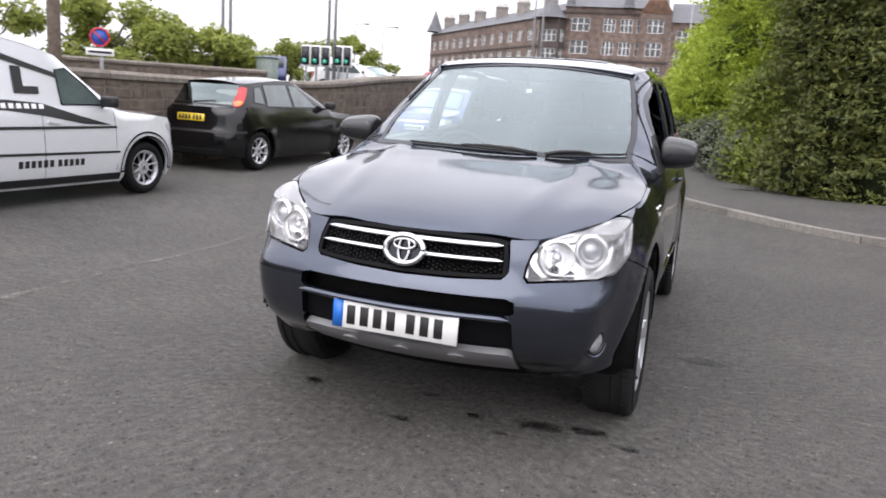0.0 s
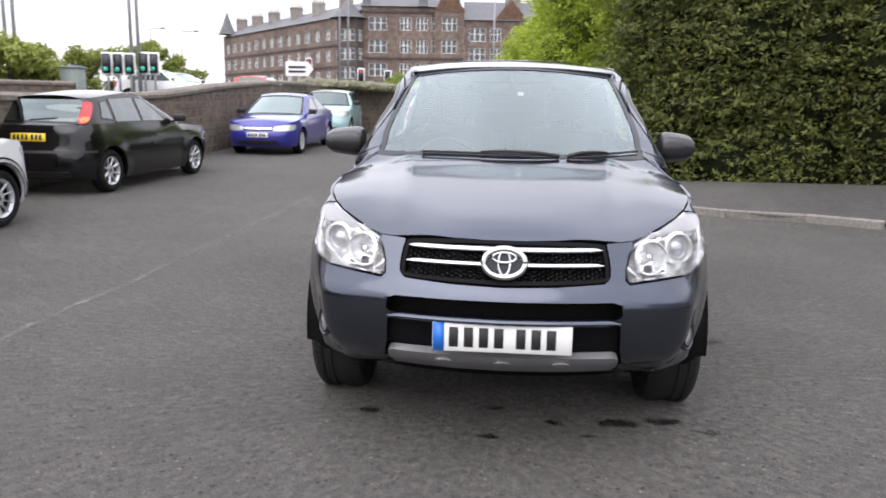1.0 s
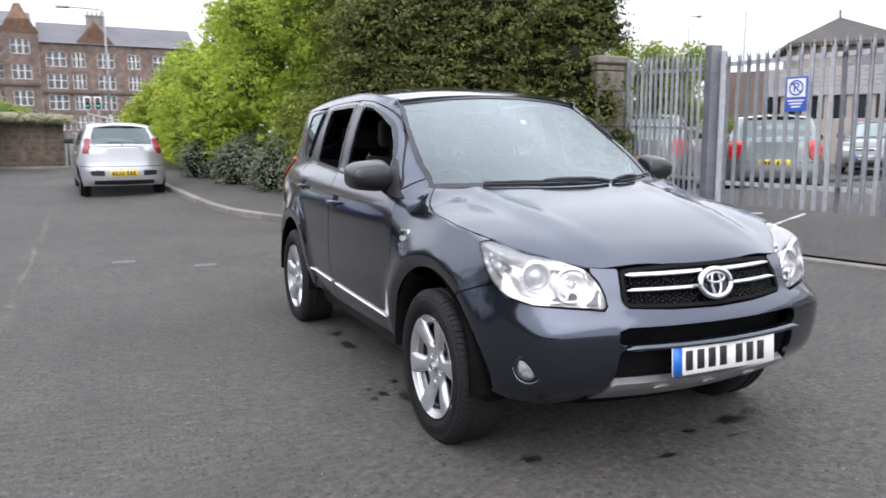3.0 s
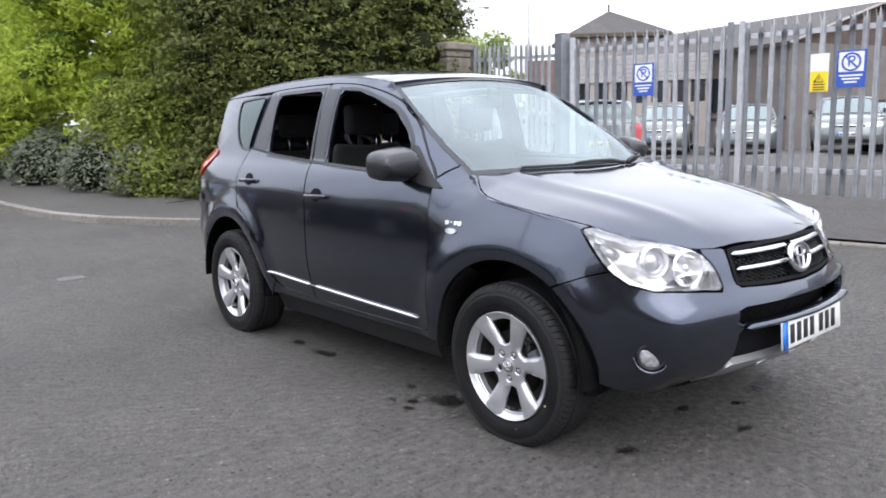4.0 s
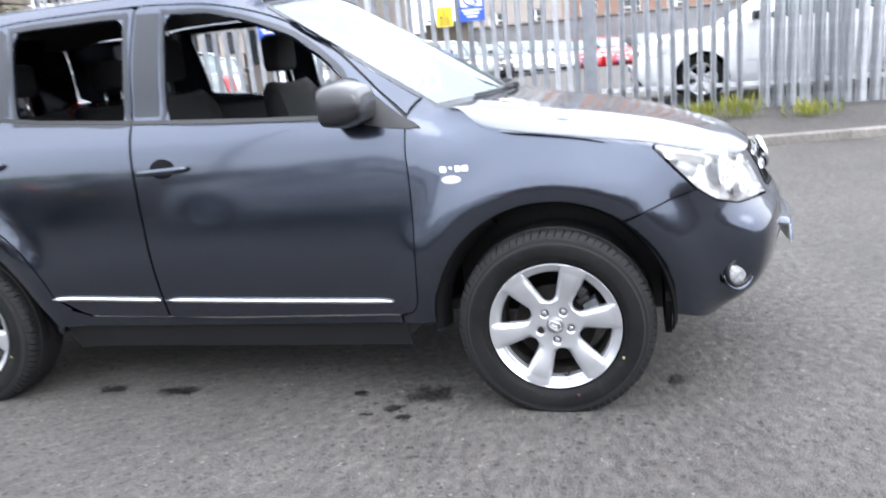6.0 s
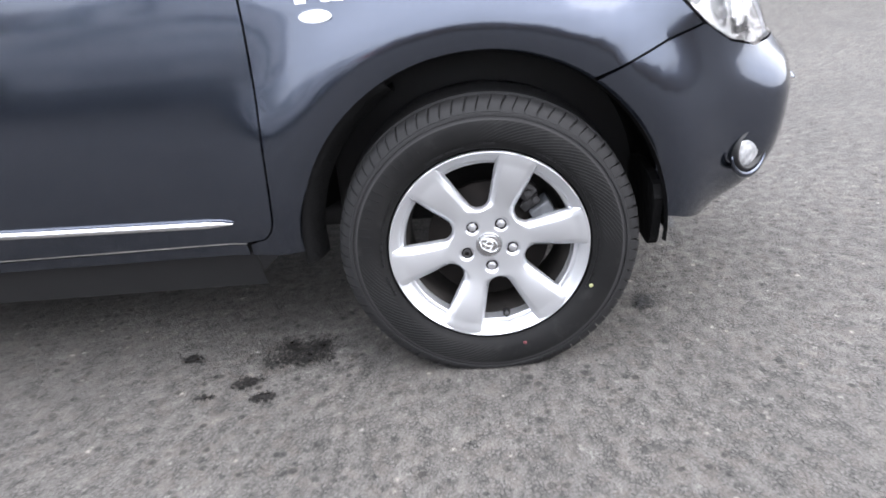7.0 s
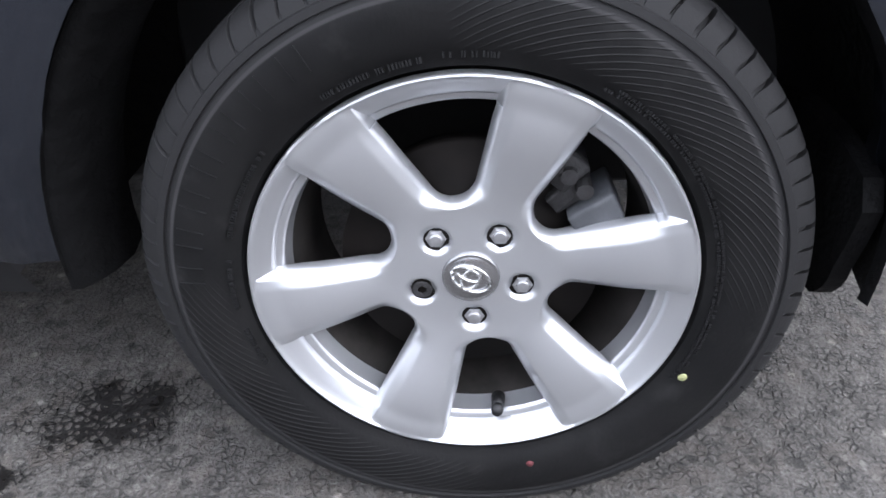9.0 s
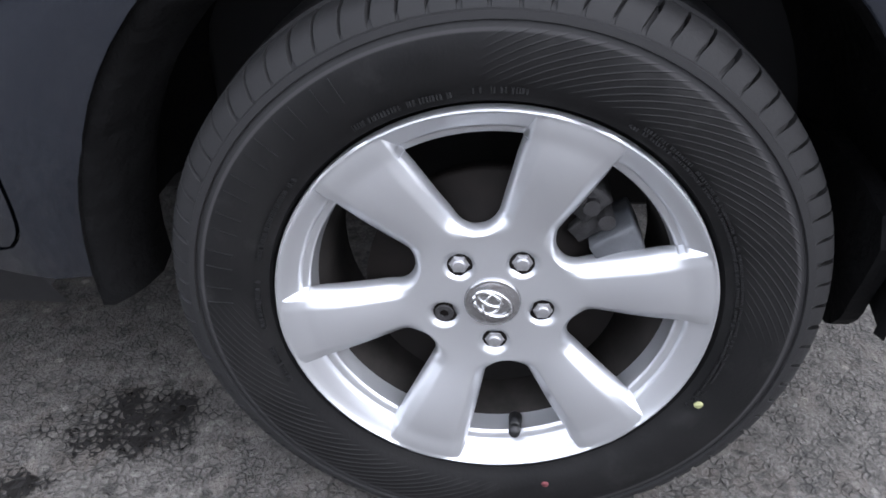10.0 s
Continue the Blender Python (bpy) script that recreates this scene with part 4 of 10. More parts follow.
def stain_mat(name, stone):
    """Wet tar: it fills the joints between the chippings, whose tops stay bare towards the rim."""
    m, n, l, p = nodes_of(name)
    co = n.new("ShaderNodeTexCoord").outputs["Object"]
    down = n.new("ShaderNodeVectorMath")
    down.operation = "SUBTRACT"
    l.new(co, down.inputs[0])
    down.inputs[1].default_value = (0, 0, 0.0035)
    wob = n.new("ShaderNodeTexNoise")
    wob.inputs["Scale"].default_value, wob.inputs["Detail"].default_value = stone * 0.7, 3
    l.new(down.outputs[0], wob.inputs["Vector"])
    at_ = n.new("ShaderNodeVectorMath")
    at_.operation = "MULTIPLY_ADD"
    l.new(wob.outputs["Color"], at_.inputs[0])
    at_.inputs[1].default_value = (0.9 / stone,) * 3
    l.new(down.outputs[0], at_.inputs[2])
    edge, v = cells(n, l, at_.outputs[0], stone, "DISTANCE_TO_EDGE"), cells(n, l, at_.outputs[0], stone)
    sep = n.new("ShaderNodeSeparateColor")
    l.new(v.outputs["Color"], sep.inputs["Color"])
    at = n.new("ShaderNodeAttribute")
    at.attribute_name = "rim"

    def plus(a, b, k):
        q = n.new("ShaderNodeMath")
        q.operation = "MULTIPLY_ADD"
        l.new(b, q.inputs[0])
        q.inputs[1].default_value = k
        if isinstance(a, bpy.types.NodeSocket):
            l.new(a, q.inputs[2])
        else:
            q.inputs[2].default_value = a
        return q.outputs[0]
    depth = plus(plus(plus(-1.09, at.outputs["Fac"], 0.85), noise_tex(n, l, co, 17, 5, 0.62), 1.45), sep.outputs[0], 0.22)
    fac = ramp(n, l, plus(depth, edge.outputs["Distance"], -1.7), -0.03, 0.06)
    p.inputs["Base Color"].default_value = (0.012, 0.011, 0.0105, 1)
    l.new(ramp_to(n, l, sep.outputs[1], 0.25, 0.6), p.inputs["Roughness"])
    bumped(n, l, p, edge.outputs["Distance"], 0.6, 0.004)
    tr, mx = n.new("ShaderNodeBsdfTransparent"), n.new("ShaderNodeMixShader")
    l.new(fac, mx.inputs[0])
    l.new(tr.outputs[0], mx.inputs[1])
    l.new(p.outputs[0], mx.inputs[2])
    l.new(mx.outputs[0], n["Material Output"].inputs["Surface"])
    return m


STAIN = stain_mat("tar_stain", 80)
rng = random.Random(21)
for x, y, rx, ry in ((0.52, -0.40, 0.13, 0.06), (0.72, -0.36, 0.10, 0.05), (-0.58, -0.39, 0.07, 0.045), (-0.01, -0.29, 0.07, 0.03), (0.23, -0.43, 0.06, 0.03), (-0.04, -0.60, 0.06, 0.025), (-0.73, 1.99, 0.05, 0.09),
                     (-0.74, 1.66, 0.05, 0.13), (-0.74, 0.55, 0.085, 0.14), (-0.86, 0.67, 0.035, 0.05), (-0.74, 0.84, 0.03, 0.04), (-0.37, -0.13, 0.06, 0.03), (1.16, 0.9, 0.16, 0.08), (-0.92, 0.76, 0.022, 0.035), (0.38, -0.55, 0.05, 0.02), (-0.93, 0.60, 0.03, 0.05), (0.9, -0.45, 0.07, 0.03)):
    bm = bmesh.new()
    lay = bm.verts.layers.float.new("rim")
    c = bm.verts.new((x, y, ground_z(x, y) + 0.0035))
    c[lay] = 1.0
    rings = [[bm.verts.new((x + rx * k * 1.25 * math.cos(a), y + ry * k * 1.25 * math.sin(a), ground_z(x, y) + 0.0035)) for a in [2 * math.pi * i / 20 for i in range(20)]] for k in (0.5, 1.0)]
    for v in rings[0]:
        v[lay] = 0.55
    for i in range(20):
        bm.faces.new((c, rings[0][i], rings[0][(i + 1) % 20]))
        bm.faces.new((rings[0][i], rings[1][i], rings[1][(i + 1) % 20], rings[0][(i + 1) % 20]))
    tagged(part("tar_stain", bm, STAIN), "dark wet patch soaked into the asphalt", "stain", "stains on the road")
# a sealed seam along the road, crooked and thin
bm = bmesh.new()
rows = []
for i in range(70):
    y = -3.0 + i * 0.24
    x = -2.87 + 0.06 * noise.noise(Vector((0, y * 0.9, 0))) + 0.012 * noise.noise(Vector((5, y * 7, 0)))
    w = 0.030 + 0.030 * abs(noise.noise(Vector((9, y * 2.1, 0))))
    rows.append([Vector((x - w, y, ground_z(x, y) + 0.003)), Vector((x + w, y, ground_z(x, y) + 0.003))])
loft(bm, rows)
tagged(part("road_seam", bm, SEAL), "rough pale crumbled seam between two strips of asphalt", "seam", kind="structure")

# ---- the charcoal SUV: front axle at y = 0, nose towards -y, rear axle at y = WB ----
WB, HUB, TY = 2.56, 0.324, 0.350
suv = thing("suv", "charcoal grey metallic five-door SUV with lowered side windows parked on asphalt", "car")

SIDE = spline([(0.15, -0.16), (0.22, -0.10), (0.28, -0.078), (0.34, -0.052), (0.42, -0.029), (0.52, -0.008), (0.64, 0.003), (0.76, 0.0), (0.88, -0.006), (0.97, -0.014), (1.04, -0.029),
               (1.10, -0.053), (1.15, -0.086), (1.30, -0.128), (1.45, -0.178), (1.56, -0.228), (1.60, -0.255), (1.66, -0.31)])
FRONT = spline([(0.15, -0.34), (0.25, -0.26), (0.31, -0.19), (0.36, -0.095), (0.42, -0.036), (0.48, -0.013), (0.55, -0.002), (0.62, 0.0), (0.665, -0.010), (0.70, -0.040), (0.78, -0.075), (0.85, -0.118), (0.92, -0.17), (1.1, -0.3)])
REAR = spline([(0.15, -0.24), (0.3, -0.14), (0.38, -0.06), (0.5, 0.0), (0.76, 0.0), (0.84, -0.035), (0.90, -0.08), (1.0, -0.095), (1.08, -0.11), (1.15, -0.16), (1.2, -0.22), (1.3, -0.33), (1.4, -0.41), (1.55, -0.50), (1.66, -0.58)])


def a_line(z):
    """The windscreen's side edge: y at height z."""
    return 0.42 + 1.50 * (z - 1.10) + 0.12 * (z - 1.10) ** 2


def suv_offset(x, y, z, nx, ny):
    f, r = smooth01((-ny - 0.25) / 0.7), smooth01((ny - 0.25) / 0.7)
    o = SIDE(z) * (1 - f - r) + FRONT(z) * f + REAR(z) * r
    # fuller bumper corners below the lamps
    o += 0.030 * smooth01((0.70 - z) / 0.10) * math.exp(-((-ny - 0.76) / 0.20) ** 2)
    for cy, cz in ((0.045, 0.36), (WB, 0.345)):
        d = math.hypot(y - cy, z - cz)
        o += (0.026 * smooth01((0.61 - d) / 0.15) - 0.016 * smooth01((0.465 - d) / 0.055)) * (1 - f - r) * (1 - smooth01((z - 0.9) / 0.1))
    if y < 0.6 and z > 0.9:
        o -= 0.55 * min(1, (0.6 - y) / 0.3) * max(0, min(z, 1.12) - 0.9) ** 1.5 * (1 - f)
    if y < 0 and z > 0.82:
        o -= 0.45 * (min(z, 0.95) - 0.82) ** 1.5 * smooth01(-y / 0.3) * (1 - f)
    if y < 0.55 and z > 0.8:
        o -= 0.11 * (min(z, 1.0) - 0.8) * smooth01((0.55 - y) / 0.25) * (1 - f)
    if z > 1.1 and y > 2.9:
        o -= 0.17 * smooth01((z - 1.1) / 0.3) * smooth01((y - 2.95) / 0.22)
    if z > 1.0:
        d = (a_line(z) + 0.15 - y) / 0.15
        if d > 0:
            o -= 0.085 * (d if d < 1 else max(0.0, 2 - d)) ** 2 * smooth01((z - 1.0) / 0.1)
    return o


sh = Shell([(0, 3.50), (0.45, 3.47), (0.69, 3.36), (0.795, 3.20), (0.846, 2.95), (0.868, 2.6), (0.877, 2.2), (0.882, 1.5), (0.878, 0.8), (0.866, 0.2), (0.850, -0.18), (0.814, -0.425), (0.738, -0.597), (0.62, -0.698), (0.44, -0.765), (0.22, -0.812), (0, -0.828)], suv_offset)
SM = float(sh.S[-1])
Y, FX = sh.sy, sh.sf

ROOF_E = spline([(1.0, 1.535), (1.07, 1.547), (1.29, 1.587), (1.72, 1.617), (2.1, 1.612), (2.55, 1.588), (2.9, 1.553), (3.1, 1.52)])
# outlines on the flank, (y, z)
DOOR_SEAM = [(0.552, 0.384), (0.528, 0.42), (0.517, 0.52), (0.511, 0.70), (0.512, 0.86), (0.518, 0.98), (0.514, 1.085)]
FRAME = [(0.625, 1.185), (0.70, 1.255), (0.795, 1.335), (0.95, 1.437), (1.116, 1.507), (1.287, 1.547), (1.5, 1.566), (1.592, 1.569)]
FWIN = rounded([(0.765, 1.112), (1.05, 1.124), (1.425, 1.140), (1.448, 1.18), (1.46, 1.50), (1.44, 1.527), (1.28, 1.517), (1.116, 1.474), (0.95, 1.405), (0.81, 1.305), (0.742, 1.235), (0.735, 1.15)], 3, True)
RWIN = rounded([(1.635, 1.150), (1.85, 1.163), (2.10, 1.182), (2.125, 1.21), (2.148, 1.49), (2.13, 1.527), (1.90, 1.532), (1.665, 1.532), (1.640, 1.50), (1.630, 1.2)], 3, True)


XE = spline([(-0.75, 0.40), (-0.68, 0.455), (-0.61, 0.508), (-0.54, 0.572), (-0.45, 0.650), (-0.38, 0.705), (-0.30, 0.752), (-0.2, 0.786), (-0.1, 0.805), (0.12, 0.803), (0.25, 0.770), (0.36, 0.70), (0.45, 0.66)])
ZE = spline([(-0.75, 0.79), (-0.68, 0.822), (-0.61, 0.846), (-0.54, 0.866), (-0.45, 0.893), (-0.30, 0.938), (-0.1, 0.976), (0.12, 1.008), (0.25, 1.036), (0.36, 1.098), (0.45, 1.12)])
ZC = spline([(-0.75, 0.800), (-0.715, 0.842), (-0.67, 0.878), (-0.60, 0.912), (-0.45, 0.957), (-0.2, 1.014), (0.1, 1.069), (0.25, 1.102), (0.36, 1.116), (0.45, 1.122)])


def bonnet_at(x, y):
    xe, ze, zc = XE(y), ZE(y), ZC(y)
    t = min(1.05, abs(x) / xe)
    z = ze + (zc - ze) * (1 - t ** 3.3)
    ridge = 0.50 - 0.10 * smooth01((0.35 - y) / 1.0)
    z += 0.007 * math.exp(-((abs(x) - ridge) / 0.045) ** 2) * smooth01((y + 0.66) / 0.25)
    z -= 0.005 * math.exp(-((abs(x) - ridge - 0.10) / 0.06) ** 2) * smooth01((y + 0.6) / 0.3)
    return Vector((x, y, z))


def band(bm, lower, upper, across=4, crown=0.0):
    """Faces from one line of places to another of equal length, a little domed."""
    rows = []
    for k in range(across + 1):
        t = k / across
        rows.append([p.lerp(q, t) + Vector((0, 0, crown * math.sin(math.pi * t))) for p, q in zip(lower, upper)])
    vs, fs = loft(bm, rows)
    orient(bm, fs, lambda c: Vector((0, c.y + 0.3, 0.3)))
    return fs



HL = rounded([(-0.325, 0.922), (-0.385, 0.855), (-0.452, 0.782), (-0.52, 0.735)], 4) + [(-0.60, 0.712)]
wing_line = ([(0.592, 0.368)] + rounded([(p[0] - 0.003, p[1]) for p in DOOR_SEAM], 4) + [(0.497, 1.112), (0.486, 1.130), (0.468, 1.144), (0.44, 1.118), (0.40, 1.105), (0.34, 1.100)]
             + rounded([(0.30, 1.068), (0.255, 1.035), (0.20, 1.020), (0.10, 1.004), (-0.08, 0.978), (-0.22, 0.950), (-0.317, 0.927)], 4) + [(p[0] + 0.006, p[1]) for p in rounded([(-0.325, 0.922), (-0.385, 0.855), (-0.452, 0.782)], 4)]
             + [(-0.36, 0.757), (-0.27, 0.722)] + arc(0.045, 0.363, 0.411, 126.5, -2, 26) + [(0.470, 0.333), (0.592, 0.335)])
FWIN_UP = [(0.735, 1.15), (0.742, 1.235), (0.81, 1.305), (0.95, 1.405), (1.116, 1.474), (1.28, 1.517), (1.44, 1.527), (1.46, 1.50), (1.448, 1.18)]
RWIN_UP = [(1.630, 1.2), (1.640, 1.50), (1.665, 1.532), (1.90, 1.532), (2.13, 1.527), (2.148, 1.49), (2.125, 1.21)]
front_door_low = [(0.605, 0.371)] + rounded(DOOR_SEAM, 4) + [(0.518, 1.088), (0.735, 1.108), (0.90, 1.114), (1.432, 1.136), (1.592, 1.142)] + rounded([(1.592, 1.142), (1.578, 0.9), (1.564, 0.6), (1.557, 0.385)], 4)[1:] + [(1.550, 0.372)]
rear_door_low = ([(1.568, 0.374), (1.567, 0.392)] + rounded([(1.573, 0.6), (1.588, 0.9), (1.602, 1.142)], 4) + [(1.632, 1.148), (2.112, 1.181), (2.374, 1.213)] + rounded([(2.374, 1.213), (2.428, 1.14), (2.450, 1.03), (2.435, 0.915)], 4)[1:]
                 + arc(WB, 0.345, 0.527, 110, 166, 12) + rounded([(2.0, 0.435), (1.95, 0.398), (1.88, 0.383)], 3))
quarter_low = ([(2.389, 1.205), (2.438, 1.14), (2.460, 1.03), (2.445, 0.915)] + arc(WB, 0.345, 0.521, 108, 166, 12) + [(2.0, 0.42), (2.09, 0.30), (2.126, 0.30)] + arc(WB, 0.345, 0.425, 184, 38, 26)
               + [(2.94, 0.66), (3.08, 0.80), (3.16, 0.85), (3.22, 0.90), (3.20, 0.98), (3.12, 1.10), (3.0, 1.205), (2.65, 1.205)])
QWIN = rounded([(2.40, 1.212), (2.365, 1.26), (2.30, 1.50), (2.33, 1.525), (2.62, 1.512), (2.675, 1.495), (2.665, 1.42), (2.615, 1.31), (2.53, 1.222)], 3, True)

# mirror housings: middle, half width, depth; the far one is folded in a little
MIR = {-1: (0.918, 0.110, 0.14), 1: (0.900, 0.094, 0.12)}
for sx in (-1, 1):
    # doors, with their openings
    bm = sh.panel(sh.spoly(front_door_low), sx, depth=0, gap=0)
    sh.strip([(0.518, 1.088)] + rounded(FRAME, 4) + [(1.6, 1.35), (1.592, 1.142)], [(0.735, 1.108)] + FWIN_UP + [(1.432, 1.136)], sx, bm=bm)
    skirt(bm, 0.014)
    door = part("front_door", bm, PAINT, suv)
    bm = sh.panel(sh.spoly(rear_door_low), sx, depth=0, gap=0)
    sh.strip([(1.602, 1.142), (1.607, 1.35), (1.600, 1.566)] + rounded([(1.72, 1.569), (1.95, 1.567), (2.12, 1.563), (2.258, 1.553)], 3) + [(2.297, 1.528), (2.374, 1.213)], [(1.632, 1.148)] + RWIN_UP + [(2.112, 1.181)], sx, bm=bm)
    skirt(bm, 0.014)
    rdoor = part("rear_door", bm, PAINT, suv)
    bm = sh.panel(sh.spoly(wing_line), sx, depth=0)
    wy = [0.36, 0.33, 0.30, 0.27, 0.24, 0.20, 0.14, 0.08, 0.0, -0.08, -0.15, -0.22, -0.27, -0.317]
    wz = spline([(-0.317, 0.926), (-0.22, 0.9485), (-0.08, 0.9765), (0.10, 1.0025), (0.20, 1.0185), (0.255, 1.0335), (0.30, 1.0660), (0.34, 1.0970), (0.40, 1.1030)])
    band(bm, [sh.side(y, wz(y), 0, sx) for y in wy], [Vector((sx * (XE(y) + 0.002), y, ZE(y) - 0.001)) for y in wy], 4, 0.004)
    skirt(bm, 0.014)
    part("front_wing", bm, PAINT, suv)
    bm = sh.panel(sh.spoly(quarter_low), sx, depth=0, gap=0)
    sh.ring([(2.389, 1.205), (2.345, 1.38), (2.308, 1.533), (2.45, 1.541), (2.60, 1.543), (2.97, 1.533), (2.975, 1.46), (2.99, 1.33), (3.0, 1.205), (2.65, 1.205)], inset(QWIN, -0.002), sx, bm=bm)
    skirt(bm, 0.014)
    part("rear_quarter", bm, PAINT, suv)
    # roof rail and windscreen pillar in one pressing
    top = [(2.97 - (2.97 - 1.09) * i / 24, ROOF_E(2.97 - (2.97 - 1.09) * i / 24) + 0.006) for i in range(25)]
    edge = [(a_line(z), z) for z in (1.52, 1.46, 1.38, 1.30, 1.22, 1.15)]
    part("roof_pillar", sh.panel(sh.spoly([(0.474, 1.150), (0.491, 1.134), (0.503, 1.116), (0.512, 1.095)] + [(p[0] - 0.004, p[1] + 0.003) for p in rounded(FRAME, 4)[:-1]] + [(1.59, 1.573), (1.72, 1.573), (1.95, 1.571), (2.12, 1.567), (2.26, 1.557), (2.60, 1.547), (2.97, 1.537)] + top + edge), sx, step=0.03), PAINT, suv)
    seam = [(0.505, 1.075)] + rounded(FRAME, 4)[:-1]
    bm = sh.strip([(y - 0.009, z + 0.011) for y, z in seam], [(y + 0.013, z - 0.014) for y, z in seam], sx, -0.009)
    part("pillar_backing", bm, PAINT_IN, suv)
    # panes
    fixed = rounded([(2.165, 1.205), (2.32, 1.216), (2.345, 1.24), (2.275, 1.515), (2.25, 1.528), (2.185, 1.522)], 2, True)
    part("fixed_pane", sh.panel(sh.spoly(fixed), sx, 0.0015, depth=0.004, gap=0), GLOSSBLACK, rdoor, "dark fixed pane")
    pane = part("quarter_glass", sh.panel(sh.spoly(inset(QWIN, -0.002)), sx, -0.004, depth=0.004, gap=0), DARKGLASS, suv, "dark privacy glass")
    pane.visible_shadow = False
    # black window surround, belt strip and mirror corner
    for nm, outer, hole, dr in (("window_seal", inset(FWIN, -0.016), FWIN, door), ("window_seal", inset(RWIN, -0.020), RWIN, rdoor), ("window_seal", inset(QWIN, -0.014), QWIN, suv)):
        bm = sh.ring(outer, hole, sx, 0.003)
        skirt(bm, 0.014)
        part(nm, bm, GLOSSBLACK, dr)
    part("b_pillar_trim", sh.panel(sh.spoly([(1.478, 1.155), (1.590, 1.160), (1.594, 1.35), (1.588, 1.545), (1.482, 1.54)]), sx, 0.002, depth=0.006), GLOSSBLACK, door)
    part("mirror_corner_trim", sh.panel(sh.spoly(rounded([(0.462, 1.052), (0.56, 1.056), (0.74, 1.098), (0.745, 1.15), (0.742, 1.225), (0.70, 1.232), (0.62, 1.165), (0.53, 1.096)], 2, True)), sx, 0.004, depth=0.008, gap=0), BLACK, door)
    part("belt_strip", sh.panel(sh.spoly([(0.70, 1.098), (1.05, 1.110), (1.59, 1.136), (1.59, 1.150), (1.05, 1.124), (0.70, 1.112)]), sx, 0.005, depth=0.008, gap=0), BLACK, door)
    part("belt_strip", sh.panel(sh.spoly([(1.60, 1.137), (2.0, 1.165), (2.37, 1.205), (2.365, 1.218), (2.0, 1.179), (1.60, 1.151)]), sx, 0.005, depth=0.008, gap=0), BLACK, rdoor)
    # bright rubbing strips and sill
    for (y0, z0), (y1, z1), dr in (((0.618, 0.427), (1.553, 0.452), door), ((1.572, 0.4525), (2.06, 0.468), rdoor)):
        bm = bmesh.new()
        tube(bm, [sh.side(y0 + (y1 - y0) * i / 16, z0 + (z1 - z0) * i / 16, 0.005, sx) for i in range(17)], lambda t: 0.0095 * min(1, 0.25 + 14 * min(t, 1 - t)), 10)
        part("door_strip", bm, CHROME, dr, "bright chrome moulding")
    part("sill", sh.panel(sh.spoly([(0.60, 0.365), (1.3, 0.362), (1.93, 0.378), (2.01, 0.41), (2.09, 0.345), (2.05, 0.33), (0.60, 0.33)]), sx, -0.006, depth=0.03), PAINT, suv)
    # chrome strip added for the reflection along the door's bottom seam
    part("sill_glint", sh.panel(sh.spoly([(0.60, 0.366), (1.3, 0.365), (1.92, 0.380), (1.92, 0.384), (1.3, 0.369), (0.60, 0.370)]), sx, -0.003, depth=0.01, gap=0), CHROME, suv, "thin bright reflection line along the sill")
    # inner skin, so that no gap shows daylight
    bm = sh.panel(sh.spoly([(0.60, 0.20), (0.60, 1.09), (1.40, 1.12), (2.4, 1.20), (2.85, 1.20), (2.97, 0.85), (2.96, 0.45)] + arc(WB, 0.345, 0.46, 14, 180, 16) + [(2.09, 0.2)]), sx, -0.05, step=0.08, depth=0)
    part("inner_skin", bm, PAINT_IN, suv)
    part("inner_wing", sh.panel(sh.spoly([(0.60, 0.25), (0.60, 1.06), (0.30, 1.04), (-0.25, 0.93), (-0.30, 0.85), (-0.40, 0.74), (-0.30, 0.70)] + arc(0.045, 0.363, 0.445, 132, 0, 16)), sx, -0.045, step=0.08, depth=0), PAINT_IN, suv)
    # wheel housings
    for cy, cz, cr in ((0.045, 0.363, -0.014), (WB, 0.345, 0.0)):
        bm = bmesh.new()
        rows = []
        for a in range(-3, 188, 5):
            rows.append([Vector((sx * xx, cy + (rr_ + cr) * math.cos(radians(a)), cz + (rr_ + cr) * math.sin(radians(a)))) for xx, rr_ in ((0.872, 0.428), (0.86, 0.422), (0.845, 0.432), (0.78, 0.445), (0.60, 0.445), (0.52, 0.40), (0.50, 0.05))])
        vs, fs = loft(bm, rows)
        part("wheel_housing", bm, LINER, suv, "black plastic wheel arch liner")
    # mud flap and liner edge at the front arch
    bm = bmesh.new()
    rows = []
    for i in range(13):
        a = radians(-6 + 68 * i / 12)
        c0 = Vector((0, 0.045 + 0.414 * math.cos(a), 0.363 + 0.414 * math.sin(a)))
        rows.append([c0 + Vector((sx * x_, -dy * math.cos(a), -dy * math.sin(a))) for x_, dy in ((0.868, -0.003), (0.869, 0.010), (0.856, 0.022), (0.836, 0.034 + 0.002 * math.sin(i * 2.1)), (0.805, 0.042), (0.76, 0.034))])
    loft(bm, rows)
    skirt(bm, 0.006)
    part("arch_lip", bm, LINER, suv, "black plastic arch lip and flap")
    # flap in front of the wheel, hanging below the bumper
    bm = slab([(sx * p[0], p[1]) for p in rounded([(0.835, 0.44), (0.832, 0.335), (0.815, 0.292), (0.78, 0.274), (0.66, 0.278), (0.60, 0.31), (0.60, 0.44)], 3, True)], -0.010, 0.010)
    bmesh.ops.transform(bm, matrix=Matrix.Translation((0, -0.352, 0)) @ Matrix.Rotation(radians(90), 4, "X"), verts=bm.verts)
    bmesh.ops.recalc_face_normals(bm, faces=bm.faces)
    part("air_deflector", bm, LINER, suv, smooth=False)
